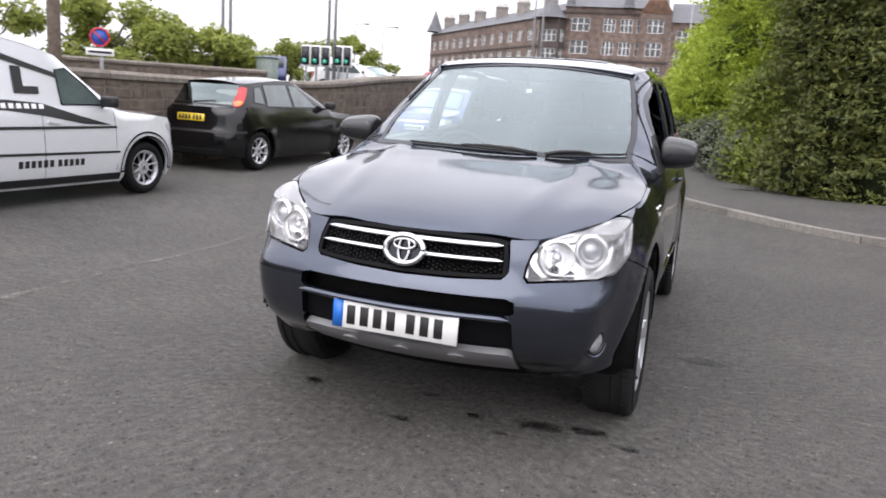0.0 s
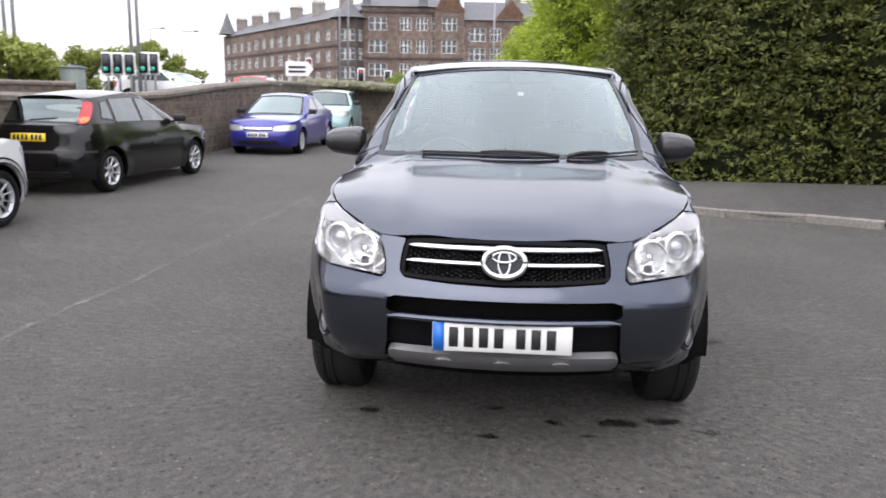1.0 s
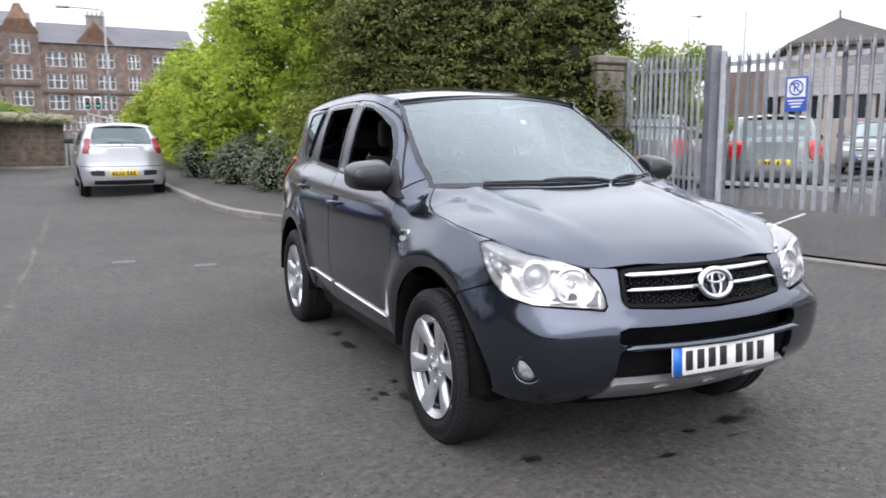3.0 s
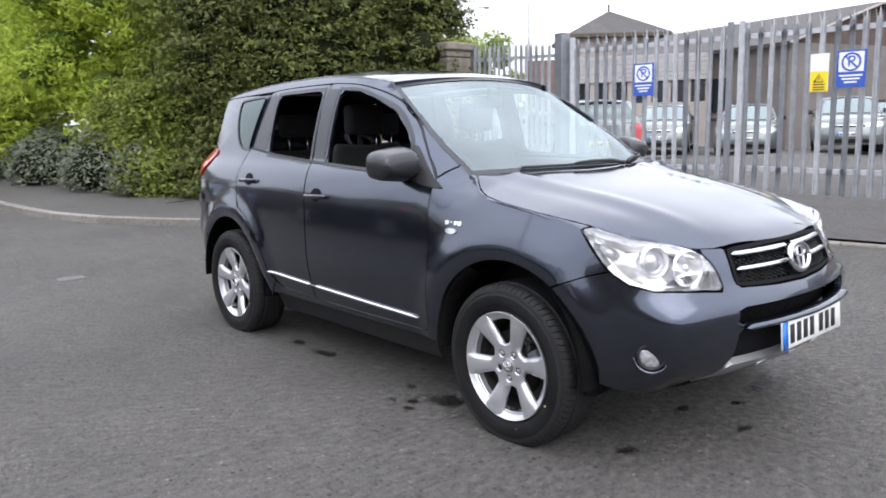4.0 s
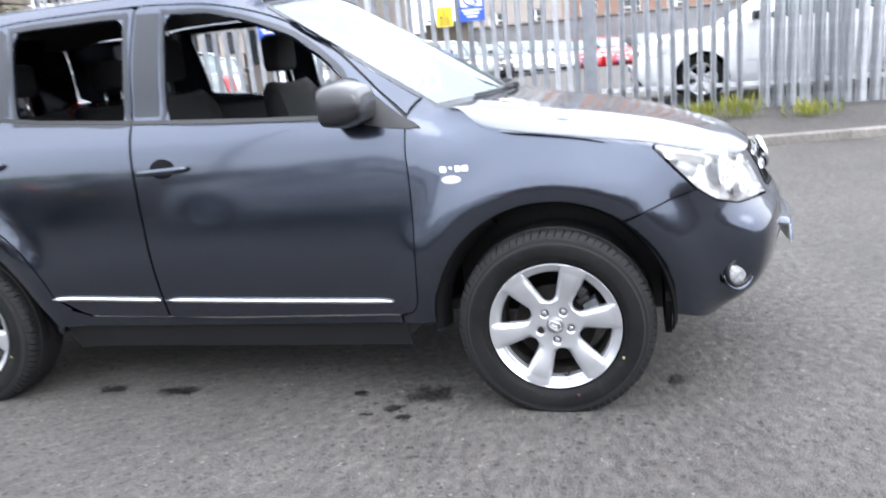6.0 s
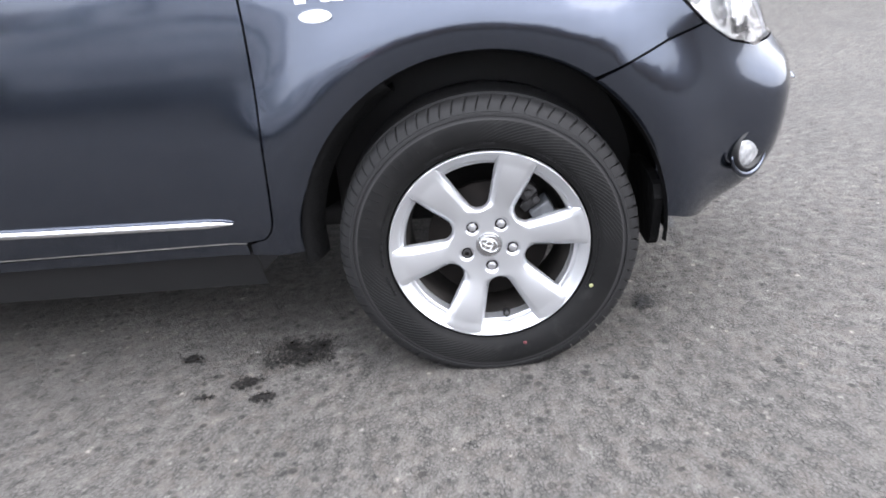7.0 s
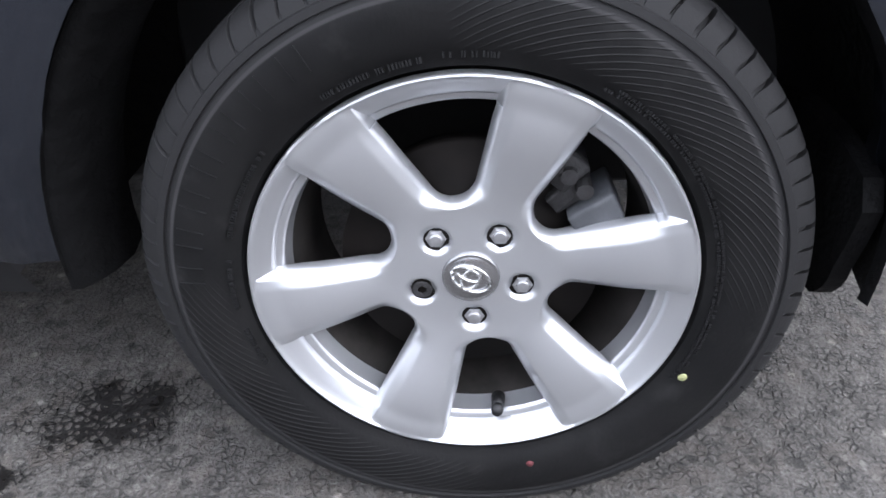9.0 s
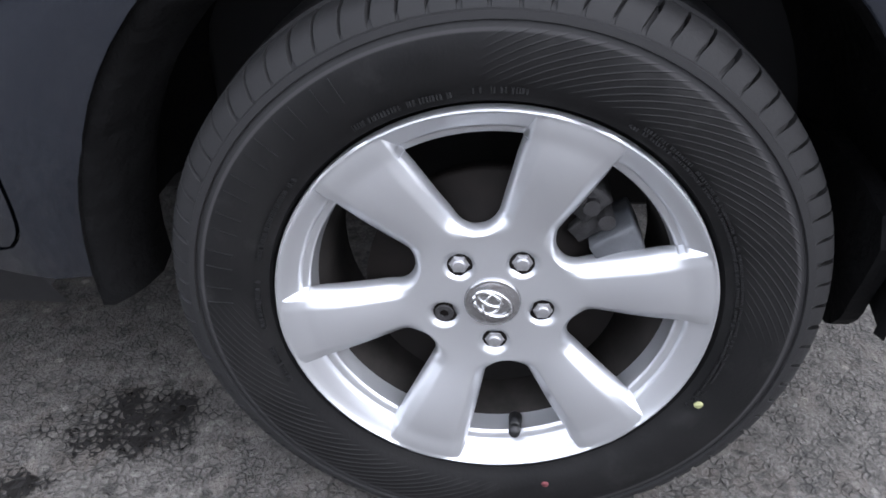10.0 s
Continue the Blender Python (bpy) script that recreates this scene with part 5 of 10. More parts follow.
    # handles
    for dr, y0, z0 in ((door, 1.46, 0.962), (rdoor, 2.275, 1.018)):
        # flat near-black oval: the bowl's shade painted over the door
        cup = [(y0 + 0.050 * math.cos(radians(a)), z0 + 0.006 + 0.037 * math.sin(radians(a))) for a in range(0, 360, 15)]
        bm = sh.panel(sh.spoly(cup), sx, 0.0030, step=0.02, depth=0, gap=0)
        part("handle_cup_shade", bm, GRILLE, dr)
        bm = bmesh.new()
        rows = []
        for i in range(17):
            t = -1 + i / 8
            c = sh.side(y0 + 0.108 * t, z0 - 0.004 * t, 0.010 + 0.026 * (1 - abs(t) ** 3.2), sx)
            hh, th = 0.0125 * (1 - 0.35 * abs(t) ** 4), 0.007
            rows.append([c + Vector((sx * th * math.cos(a), 0, hh * math.sin(a))) for a in [2 * math.pi * q / 10 for q in range(11)]])
        loft(bm, rows)
        bmesh.ops.remove_doubles(bm, verts=bm.verts, dist=1e-5)
        bmesh.ops.holes_fill(bm, edges=bm.edges)
        bmesh.ops.recalc_face_normals(bm, faces=bm.faces)
        part("door_handle", bm, PAINT, dr)
    # side repeater and plain script bars
    rep = [(0.36 + 0.034 * math.cos(radians(a)), 0.868 + 0.013 * math.sin(radians(a))) for a in range(0, 360, 20)]
    part("side_repeater", sh.panel(sh.spoly(rep), sx, 0.006, step=0.02, depth=0.008, gap=0), LAMPWHITE, suv, "small clear oval side repeater")
    bm = bmesh.new()
    for i, (y0, w) in enumerate(((0.398, 0.022), (0.366, 0.010), (0.345, 0.018), (0.322, 0.022))):
        zz = 0.903 if i != 1 else 0.906
        sh.panel(sh.spoly([(y0, zz - (0.009 if i != 1 else 0.003)), (y0 - w, zz - (0.009 if i != 1 else 0.003)), (y0 - w, zz + (0.009 if i != 1 else 0.003)), (y0, zz + (0.009 if i != 1 else 0.003))]), sx, 0.004, step=0.03, depth=0, gap=0, bm=bm)
    skirt(bm, 0.004)
    part("script_badge", bm, CHROME, suv, "chrome engine script in plain bars")
    # tail lamp
    tail = rounded([(2.90, 1.192), (3.04, 1.206), (3.16, 1.165), (3.26, 1.07), (3.28, 0.99), (3.20, 0.98), (3.08, 1.05), (2.97, 1.13)], 3, True)
    part("tail_lamp", sh.panel(sh.spoly(tail), sx, 0.010, step=0.03, depth=0.03, gap=0), TAILRED, suv, "red tail lamp cluster")
    # ---- headlamp
    low = [(Y(y), z) for y, z in HL] + [(FX(0.56), 0.703), (FX(0.492), 0.697), (FX(0.478), 0.71), (FX(0.484), 0.75), (FX(0.503), 0.795), (FX(0.530), 0.826), (FX(0.575), 0.847), (FX(0.65), 0.866), (Y(-0.50), 0.884), (Y(-0.42), 0.902), (Y(-0.35), 0.917)]
    rim_lo = [(FX(0.530), 0.826), (FX(0.548), 0.836), (FX(0.575), 0.847), (FX(0.65), 0.866), (Y(-0.50), 0.884), (Y(-0.42), 0.902), (Y(-0.325), 0.922)]
    rim_up = [-0.596, -0.582, -0.556, -0.510, -0.448, -0.392, -0.33]
    lamp = part("headlamp", sh.panel(low, sx, -0.060, step=0.03, depth=0.0, gap=0.004), REFLECTOR, suv, "clear headlamp with chrome reflector bowls")
    bm = bmesh.new()
    vs = [[sh.at(s, z, o, sx) for s, z in inset(low, 0.004)] for o in (-0.004, -0.03, -0.060)]
    loft(bm, [row + [row[0]] for row in vs])
    part("lamp_wall", bm, REFLECTOR, lamp)
    lens = part("lamp_cover", sh.panel(low, sx, 0.003, step=0.03, depth=0.012, gap=0.003), CLEAR, lamp, "clear polycarbonate cover")
    lens.visible_shadow = False
    bm = bmesh.new()
    band(bm, [sh.at(s, z, 0.002, sx) for s, z in rim_lo], [Vector((sx * (XE(y) + 0.003), y, ZE(y) - 0.003)) for y in rim_up], 4, 0.004)
    skirt(bm, 0.012)
    top = part("lamp_top", bm, CLEAR, lamp, "clear polycarbonate cover")
    top.visible_shadow = False
    bm = bmesh.new()
    band(bm, [sh.at(s, z, -0.012, sx) for s, z in rim_lo], [Vector((sx * (XE(y) - 0.004), y, ZE(y) - 0.018)) for y in rim_up], 3, 0.003)
    skirt(bm, 0.03)
    part("lamp_hood", bm, REFLECTOR, lamp)
    for cs, cz, r in ((FX(0.615), 0.838, 0.018), (FX(0.60), 0.738, 0.014)):
        bm = bmesh.new()
        lathe(bm, [(r * 1.2, 0.0), (r * 1.1, 0.012), (r * 0.9, 0.012), (r * 0.7, -0.004), (r * 0.1, -0.008)], 20, "z")
        bmesh.ops.transform(bm, matrix=Matrix.Translation(sh.at(cs, cz, -0.045, sx)) @ Vector((sx * 0.45, -0.85, 0.15)).to_track_quat("Z", "Y").to_matrix().to_4x4(), verts=bm.verts)
        part("side_light", bm, LAMPGREY, lamp)
    part("lamp_bezel", sh.panel([(FX(0.496), 0.706), (FX(0.545), 0.711), (FX(0.512), 0.735), (FX(0.492), 0.765)], sx, -0.040, step=0.03, depth=0.01, gap=0), LAMPGREY, lamp, "grey inner bezel")
    part("lamp_bezel", sh.panel([(FX(0.58), 0.714), (FX(0.69), 0.724), (FX(0.66), 0.742), (FX(0.61), 0.728)], sx, -0.046, step=0.03, depth=0.01, gap=0), LAMPGREY, lamp, "grey inner bezel")
    for cx, cy, cz, r, nm in ((0.675, -0.540, 0.812, 0.052, "projector_lens"), (0.560, -0.610, 0.782, 0.060, "main_reflector")):
        d = Vector((sx * 0.32, -0.93, 0.12)).normalized()
        q = Matrix.Translation((sx * cx, cy, cz)) @ d.to_track_quat("Z", "Y").to_matrix().to_4x4()
        bm = bmesh.new()
        if nm == "projector_lens":
            lathe(bm, [(r * 1.25, 0.012), (r * 1.12, 0.028), (r * 1.0, 0.026), (r * 0.88, 0.004)], 32, "z")
            bmesh.ops.transform(bm, matrix=q, verts=bm.verts)
            part("lamp_ring", bm, REFLECTOR, lamp)
            bm = bmesh.new()
            lathe(bm, [(r * 0.9, 0.0), (r * 0.8, 0.014), (r * 0.5, 0.026), (r * 0.2, 0.031), (0.001, 0.032)], 32, "z")
            bmesh.ops.transform(bm, matrix=q, verts=bm.verts)
            part(nm, bm, material_lens, lamp)
        else:
            lathe(bm, [(r * 1.15, 0.012), (r * 1.06, 0.024), (r * 0.98, 0.014), (r * 0.8, -0.012), (r * 0.5, -0.03), (r * 0.25, -0.036)], 32, "z")
            bmesh.ops.transform(bm, matrix=q, verts=bm.verts)
            part(nm, bm, REFLECTOR, lamp)
            bm = bmesh.new()
            lathe(bm, [(r * 0.34, -0.03), (r * 0.34, 0.006), (r * 0.22, 0.014), (0.001, 0.016)], 20, "z")
            bmesh.ops.transform(bm, matrix=q, verts=bm.verts)
            part("bulb_shield", bm, CHROME, lamp)
    bm = bmesh.new()
    rod(bm, sh.side(-0.40, 0.865, -0.035, sx), sh.side(-0.46, 0.83, -0.035, sx), 0.016, 0.020, 12)
    part("indicator_bulb", bm, LAMPWHITE, lamp, "pale indicator bowl")
    # fog lamp in its recess
    d = (sh.side(-0.56, 0.48, 0.1, sx) - sh.side(-0.56, 0.48, 0, sx)).normalized()
    c = sh.side(-0.594, 0.474, -0.006, sx)
    q = Matrix.Translation(c) @ Vector((d.x * 0.95, d.y - 0.05, 0.01)).to_track_quat("Z", "Y").to_matrix().to_4x4()
    bm = bmesh.new()
    lathe(bm, [(0.052, -0.02), (0.052, 0.006), (0.048, 0.011), (0.043, 0.008), (0.040, -0.006)], 32, "z")
    bmesh.ops.transform(bm, matrix=q, verts=bm.verts)
    fog = part("fog_lamp", bm, BLACK, suv, "round clear front fog lamp")
    bm = bmesh.new()
    lathe(bm, [(0.043, 0.0), (0.040, 0.004), (0.028, 0.008), (0.012, 0.010), (0.001, 0.0105)], 32, "z")
    bmesh.ops.transform(bm, matrix=q, verts=bm.verts)
    part("fog_lens", bm, FOGLENS, fog)
    bm = bmesh.new()
    pts = [q @ Vector((0.062 * math.cos(a), 0.062 * math.sin(a), 0.004)) for a in [radians(t) for t in range(185, 350, 9)]]
    tube(bm, pts, lambda t: 0.002 + 0.007 * math.sin(math.pi * t), 8)
    part("fog_lip", bm, PAINT, fog)
    # door mirror
    bm = bmesh.new()
    rows = []
    for i in range(13):
        t = i / 12
        yy = 0.610 + MIR[sx][2] * t
        k = (0.60 + 0.40 * math.sin(min(1, t * 1.35) * math.pi / 2)) * (1 - 0.06 * max(0, t - 0.8) / 0.2)
        if i == 0:
            k = 0.35
        row = []
        for a in range(28):
            th = 2 * math.pi * a / 28
            ex, ez = math.copysign(abs(math.cos(th)) ** 0.5, math.cos(th)), math.copysign(abs(math.sin(th)) ** 0.55, math.sin(th))
            row.append(Vector((sx * (MIR[sx][0] + MIR[sx][1] * ex * (0.75 + 0.25 * k)), yy, 1.152 + (0.078 + 0.012 * ex * -1) * ez * k)))
        rows.append(row + [row[0]])
    vs, fs = loft(bm, rows)
    bmesh.ops.remove_doubles(bm, verts=bm.verts, dist=1e-5)
    bmesh.ops.holes_fill(bm, edges=bm.edges)
    bmesh.ops.recalc_face_normals(bm, faces=bm.faces)
    mirror = part("door_mirror", bm, material_mirror_shell, suv, "dark grey textured mirror housing")
    bm = bmesh.new()
    rows = [[Vector((sx * (MIR[sx][0] + MIR[sx][1] * 0.83 * math.copysign(abs(math.cos(2 * math.pi * a / 28)) ** 0.5, math.cos(2 * math.pi * a / 28))), 0.612 + MIR[sx][2], 1.152 + 0.066 * math.copysign(abs(math.sin(2 * math.pi * a / 28)) ** 0.55, math.sin(2 * math.pi * a / 28)))) for a in range(28)]]
    bm.faces.new([bm.verts.new(p) for p in rows[0]])
    part("mirror_glass", bm, MIRROR, mirror)
    bm = bmesh.new()
    tube(bm, [(sx * 0.765, 0.66, 1.10), (sx * 0.80, 0.665, 1.103), (sx * 0.85, 0.67, 1.112), (sx * 0.90, 0.675, 1.13)], 0.020, 10)
    part("mirror_arm", bm, BLACK, mirror)

# ---- nose: bumper, grille, intakes, skid plate
bump_line = ([(Y(-0.27), 0.7205), (Y(-0.36), 0.7555)] + [(Y(y), z) for y, z in HL[8:]] + [(FX(0.56), 0.700), (FX(0.488), 0.694), (FX(0.474), 0.71), (FX(0.480), 0.75), (FX(0.499), 0.797), (FX(0.527), 0.830), (FX(0.529), 0.848), (FX(0.485), 0.845), (FX(0.42), 0.842)]
             + rounded([(FX(0.415), 0.835), (FX(0.418), 0.78), (FX(0.415), 0.725), (FX(0.39), 0.700)], 3) + [(FX(0.2), 0.690), (SM, 0.686), (SM, 0.635), (FX(0.41), 0.635), (FX(0.44), 0.625), (FX(0.445), 0.585), (FX(0.43), 0.575), (SM, 0.575), (SM, 0.552),
                (FX(0.42), 0.552), (FX(0.44), 0.54), (FX(0.45), 0.445), (FX(0.47), 0.40), (FX(0.505), 0.322), (FX(0.56), 0.298), (FX(0.66), 0.288), (Y(-0.62), 0.292), (Y(-0.5), 0.310), (Y(-0.41), 0.338)] + [(Y(a), b) for a, b in arc(0.045, 0.363, 0.411, 183, 127.5, 12)])
bumper = part("front_bumper", sh.both(bump_line, step=0.03, depth=0.03), PAINT, suv)
skid = part("skid_plate", sh.both([(SM, 0.414), (FX(0.44), 0.411), (FX(0.457), 0.402), (FX(0.466), 0.382), (FX(0.500), 0.302), (SM, 0.302)], out=0.006, step=0.03, depth=0.03), SILVER, bumper, "silver painted lower skid plate")
for x0 in (-0.235, 0.0, 0.235):
    bm = bmesh.new()
    dim = [(FX(abs(x0)) + 0.036 * math.cos(radians(a)), 0.372 + 0.012 * math.sin(radians(a))) for a in range(0, 360, 20)]
    if x0 == 0:
        dim = [(SM - 0.036 * abs(math.cos(radians(a))), 0.372 + 0.012 * math.sin(radians(a))) for a in range(-90, 91, 15)]
        part("skid_boss", sh.both(dim, out=0.015, step=0.02, depth=0.006, gap=0), SILVER, skid)
    else:
        part("skid_boss", sh.panel(dim, 1 if x0 > 0 else -1, 0.015, step=0.02, depth=0.006, gap=0), SILVER, skid)
# near-black sheet added for the shade inside the intakes
part("intake_shade_sheet", sh.both([(SM, 0.66), (FX(0.46), 0.66), (FX(0.47), 0.43), (SM, 0.43)], out=-0.075, step=0.05, depth=0, gap=0), LINER, bumper)
# body-coloured recess round the plate, its shade put in as near-black
part("intake_shade_panel", sh.both([(SM, 0.553), (FX(0.445), 0.553), (FX(0.462), 0.40), (SM, 0.40)], out=-0.032, step=0.05, depth=0.01, gap=0), GRILLE, bumper)


def nose_bar(x0, x1, z0, z1, o0, o1, drop=0.0, sides=(-1, 1)):
    """A rounded bar that follows the nose, from x0 to x1 on each side."""
    bm = bmesh.new()
    for s in sides:
        rows = []
        for i in range(17):
            t = i / 16
            x = x0 + (x1 - x0) * t
            k = min(1.0, (1 - t) * 14 + 0.15)
            rows.append([sh.at(FX(x) if x > 0.004 else SM, (z0 + z1) / 2 + drop * t * t + (z1 - z0) / 2 * k * math.sin(a), o0 + (o1 - o0) * math.cos(a), s) for a in [radians(-90 + 20 * j) for j in range(10)]])
        loft(bm, rows)
    bmesh.ops.recalc_face_normals(bm, faces=bm.faces)
    for f in bm.faces:
        if f.normal.y > 0.3:
            f.normal_flip()
    return bm


part("bumper_bar", nose_bar(0.0, 0.43, 0.548, 0.579, -0.004, 0.034), PAINT, bumper)
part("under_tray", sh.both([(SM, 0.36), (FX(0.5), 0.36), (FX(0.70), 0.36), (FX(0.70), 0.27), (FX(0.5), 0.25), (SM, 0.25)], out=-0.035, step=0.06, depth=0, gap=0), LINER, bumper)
# grille, with a near-black sheet added for the shade behind it
part("grille_shade_sheet", sh.both([(SM, 0.85), (FX(0.43), 0.85), (FX(0.43), 0.67), (SM, 0.67)], out=-0.055, step=0.05, depth=0, gap=0), LINER, suv)
grille_out = [(SM, 0.850)] + [(FX(a), b) for a, b in rounded([(0.20, 0.849), (0.37, 0.842), (0.405, 0.828), (0.412, 0.78), (0.410, 0.728), (0.385, 0.706), (0.2, 0.697)], 4)] + [(SM, 0.693)]
grille_in = [(SM, 0.707)] + [(FX(a), b) for a, b in rounded([(0.2, 0.710), (0.375, 0.717), (0.395, 0.732), (0.397, 0.78), (0.392, 0.820), (0.365, 0.829), (0.20, 0.836)], 4)] + [(SM, 0.837)]
part("grille_frame", sh.both(grille_out + grille_in, out=0.003, step=0.03, depth=0.045, gap=0), GRILLE, suv)
for z0, z1 in ((0.808, 0.829), (0.754, 0.774)):
    for sx in (-1, 1):
        part("grille_bar", nose_bar(0.03, 0.393, z0, z1, -0.006, 0.010, 0.001, (sx,)), NOSECHROME, suv, "bright chrome grille bar")
# woven mesh behind the bars: small diamonds of plastic
bm = bmesh.new()
for sx in (-1, 1):
    for i in range(22):
        for j in range(9):
            x0, z0 = 0.01 + i * 0.0178, 0.712 + j * 0.0150 + (0.0075 if i % 2 else 0)
            if x0 > 0.392 or z0 > 0.832:
                continue
            s0 = FX(x0)
            q = [sh.at(s0 + da, z0 + db, o, sx) for da, db, o in ((-0.0092, 0, -0.016), (0, -0.0078, -0.012), (0.0092, 0, -0.016), (0, 0.0078, -0.012))]
            mid = sh.at(s0, z0, -0.040, sx)
            vs = [bm.verts.new(p) for p in q]
            inn = [bm.verts.new(p.lerp(mid, 0.5)) for p in q]
            for k in range(4):
                bm.faces.new((vs[k - 1], vs[k], inn[k], inn[k - 1]))
part("grille_mesh", bm, GRILLEMESH, suv, "black honeycomb grille mesh", False)
# oval nose badge as plain ovals
bm = bmesh.new()
by, bz = sh.at(SM, 0.774, 0.022).y, 0.774
lean_b = Matrix.Translation((0, by, bz)) @ Matrix.Rotation(radians(-14), 4, "X")
for rx, rz, r in ((0.077, 0.054, 0.0135),):
    tube(bm, [(rx * math.cos(a), 0, rz * math.sin(a)) for a in [2 * math.pi * i / 40 for i in range(41)]], r, 10)
for rx, rz, cz, r in ((0.022, 0.047, 0, 0.006), (0.044, 0.019, 0.021, 0.006)):
    tube(bm, [(rx * math.cos(a), -0.004, cz + rz * math.sin(a)) for a in [2 * math.pi * i / 32 for i in range(33)]], r, 8)
bmesh.ops.transform(bm, matrix=lean_b, verts=bm.verts)
badge = part("nose_badge", bm, NOSECHROME, suv, "oval chrome badge of plain rings")
bm = bmesh.new()
rows = [[Vector((q * 0.07 * math.cos(a), 0.006, q * 0.05 * math.sin(a))) for a in [2 * math.pi * i / 32 for i in range(33)]] for q in (1, 0.02)]
loft(bm, rows)
bmesh.ops.transform(bm, matrix=lean_b, verts=bm.verts)
part("badge_back", bm, GLOSSBLACK, badge)
# number plate with plain bars for its characters
py = sh.at(SM, 0.5, 0.016).y
plate_m = Matrix.Translation((0, py - 0.006, 0.502)) @ Matrix.Rotation(radians(-4), 4, "X")


def number_plate(parent, m, back, seed, band=True, w=0.52, h=0.111):
    """A plate in its pose m, facing -y; characters as plain bars."""
    bm = bmesh.new()
    box(bm, -w / 2, 0, -h / 2, w / 2, 0.008, h / 2, 0.003)
    bmesh.ops.transform(bm, matrix=m, verts=bm.verts)
    pl = part("number_plate", bm, back, parent, "number plate with plain dark bars")
    if band:
        bm = bmesh.new()
        box(bm, -w / 2 + 0.002, -0.002, -h / 2 + 0.002, -w / 2 + 0.044, 0.002, h / 2 - 0.002)
        bmesh.ops.transform(bm, matrix=m, verts=bm.verts)
        part("plate_band", bm, PLATEBLUE, pl, "blue band")
    x0 = -w / 2 + (0.062 if band else 0.035)
    step_ = (w - (0.10 if band else 0.07)) / 7.45
    for i in range(7):
        bm = bmesh.new()
        xx = x0 + step_ * (i + (0.45 if i > 3 else 0))
        box(bm, xx, -0.0025, -0.0375, xx + step_ * 0.62, 0.002, 0.0375, 0.001)
        bmesh.ops.transform(bm, matrix=m, verts=bm.verts)
        part("plate_bar", bm, INK, pl)
    return pl


number_plate(suv, plate_m, PLATEWHITE, 1)

# ---- bonnet
bon = [(0.0, -0.712), (0.2, -0.700), (0.38, -0.668), (0.44, -0.650), (0.492, -0.618)]
bon += [(XE(y) - 0.004, y) for y in (-0.585, -0.54, -0.45, -0.38, -0.30, -0.2, -0.1, 0.0, 0.12, 0.19, 0.25, 0.29, 0.33)] + [(0.685, 0.362), (0.55, 0.318), (0.3, 0.265), (0.0, 0.245)]
bm = bmesh.new()
seen = {}
outline = bon + [(-x, y) for x, y in bon[::-1] if x > 0.001]
fs = patch(bm, outline, bonnet_at, 0.03, seen)
orient(bm, fs, lambda c: Vector((c.x, c.y, 0)))
skirt(bm, 0.02)
part("bonnet", bm, PAINT, suv)
bm = bmesh.new()
fs = patch(bm, [(x * 0.97, y) for x, y in outline], lambda x, y: bonnet_at(x, y) - Vector((0, 0, 0.035)), 0.08)
part("bonnet_lining", bm, PAINT_IN, suv)

# ---- windscreen, cowl, roof
def screen_at(u, v, out=0.0):
    z = 1.098 + (1.540 - 1.098) * v
    e = sh.side(a_line(z) + 0.004, z)
    bow, rise = 0.185 - 0.115 * v, 0.006 + 0.040 * v
    k = 1 - u * u
    return Vector((e.x * u, e.y - bow * k - out * 0.7, e.z + rise * k + out * 0.7))


def sheet(f, u0, u1, v0, v1, nu, nv):
    bm = bmesh.new()
    vs, fs = loft(bm, [[f(u0 + (u1 - u0) * i / nu, v0 + (v1 - v0) * j / nv) for i in range(nu + 1)] for j in range(nv + 1)])
    return bm


bm = sheet(lambda u, v: screen_at(u, v, -0.002), -0.985, 0.985, 0.01, 0.985, 28, 14)
orient(bm, bm.faces[:], lambda c: Vector((0, 1.6, 0.9)))
ws = part("windscreen", bm, GLASS, suv, "greenish windscreen mirroring the sky")
ws.visible_shadow = False
bm = bmesh.new()
for u0, u1, v0, v1, nu, nv in ((-1.0, -0.955, 0, 1, 2, 16), (0.955, 1.0, 0, 1, 2, 16), (-0.955, 0.955, 0.965, 1, 28, 2), (-0.955, 0.955, 0.0, 0.040, 28, 2)):
    loft(bm, [[screen_at(u0 + (u1 - u0) * i / nu, v0 + (v1 - v0) * j / nv, 0.002) for i in range(nu + 1)] for j in range(nv + 1)])
orient(bm, bm.faces[:], lambda c: Vector((0, 1.6, 0.9)))
part("windscreen_seal", bm, GLOSSBLACK, ws)
bm = bmesh.new()
box(bm, -0.016, 0, -0.013, 0.016, 0.003, 0.013, 0.0012)
bmesh.ops.transform(bm, matrix=Matrix.Translation(screen_at(0.085, 0.69, -0.012)) @ Matrix.Rotation(radians(-38), 4, "X"), verts=bm.verts)
part("paper_disc", bm, PLATEWHITE, ws, "small white paper sticker")
bm = bmesh.new()
rows = []
for u in [-1 + i / 14 for i in range(29)]:
    e = screen_at(u, 0.0)
    yb = 0.250 + 0.125 * u * u
    rows.append([Vector((u * 0.70, yb - 0.004, 1.098 - 0.012 + 0.008 * (1 - u * u))), Vector((u * 0.70, yb + 0.012, 1.090 + 0.008 * (1 - u * u))), Vector((e.x, e.y + 0.01, e.z + 0.004))])
loft(bm, rows)
orient(bm, bm.faces[:], lambda c: Vector((c.x, c.y, 0)))
part("cowl_panel", bm, BLACK, suv)
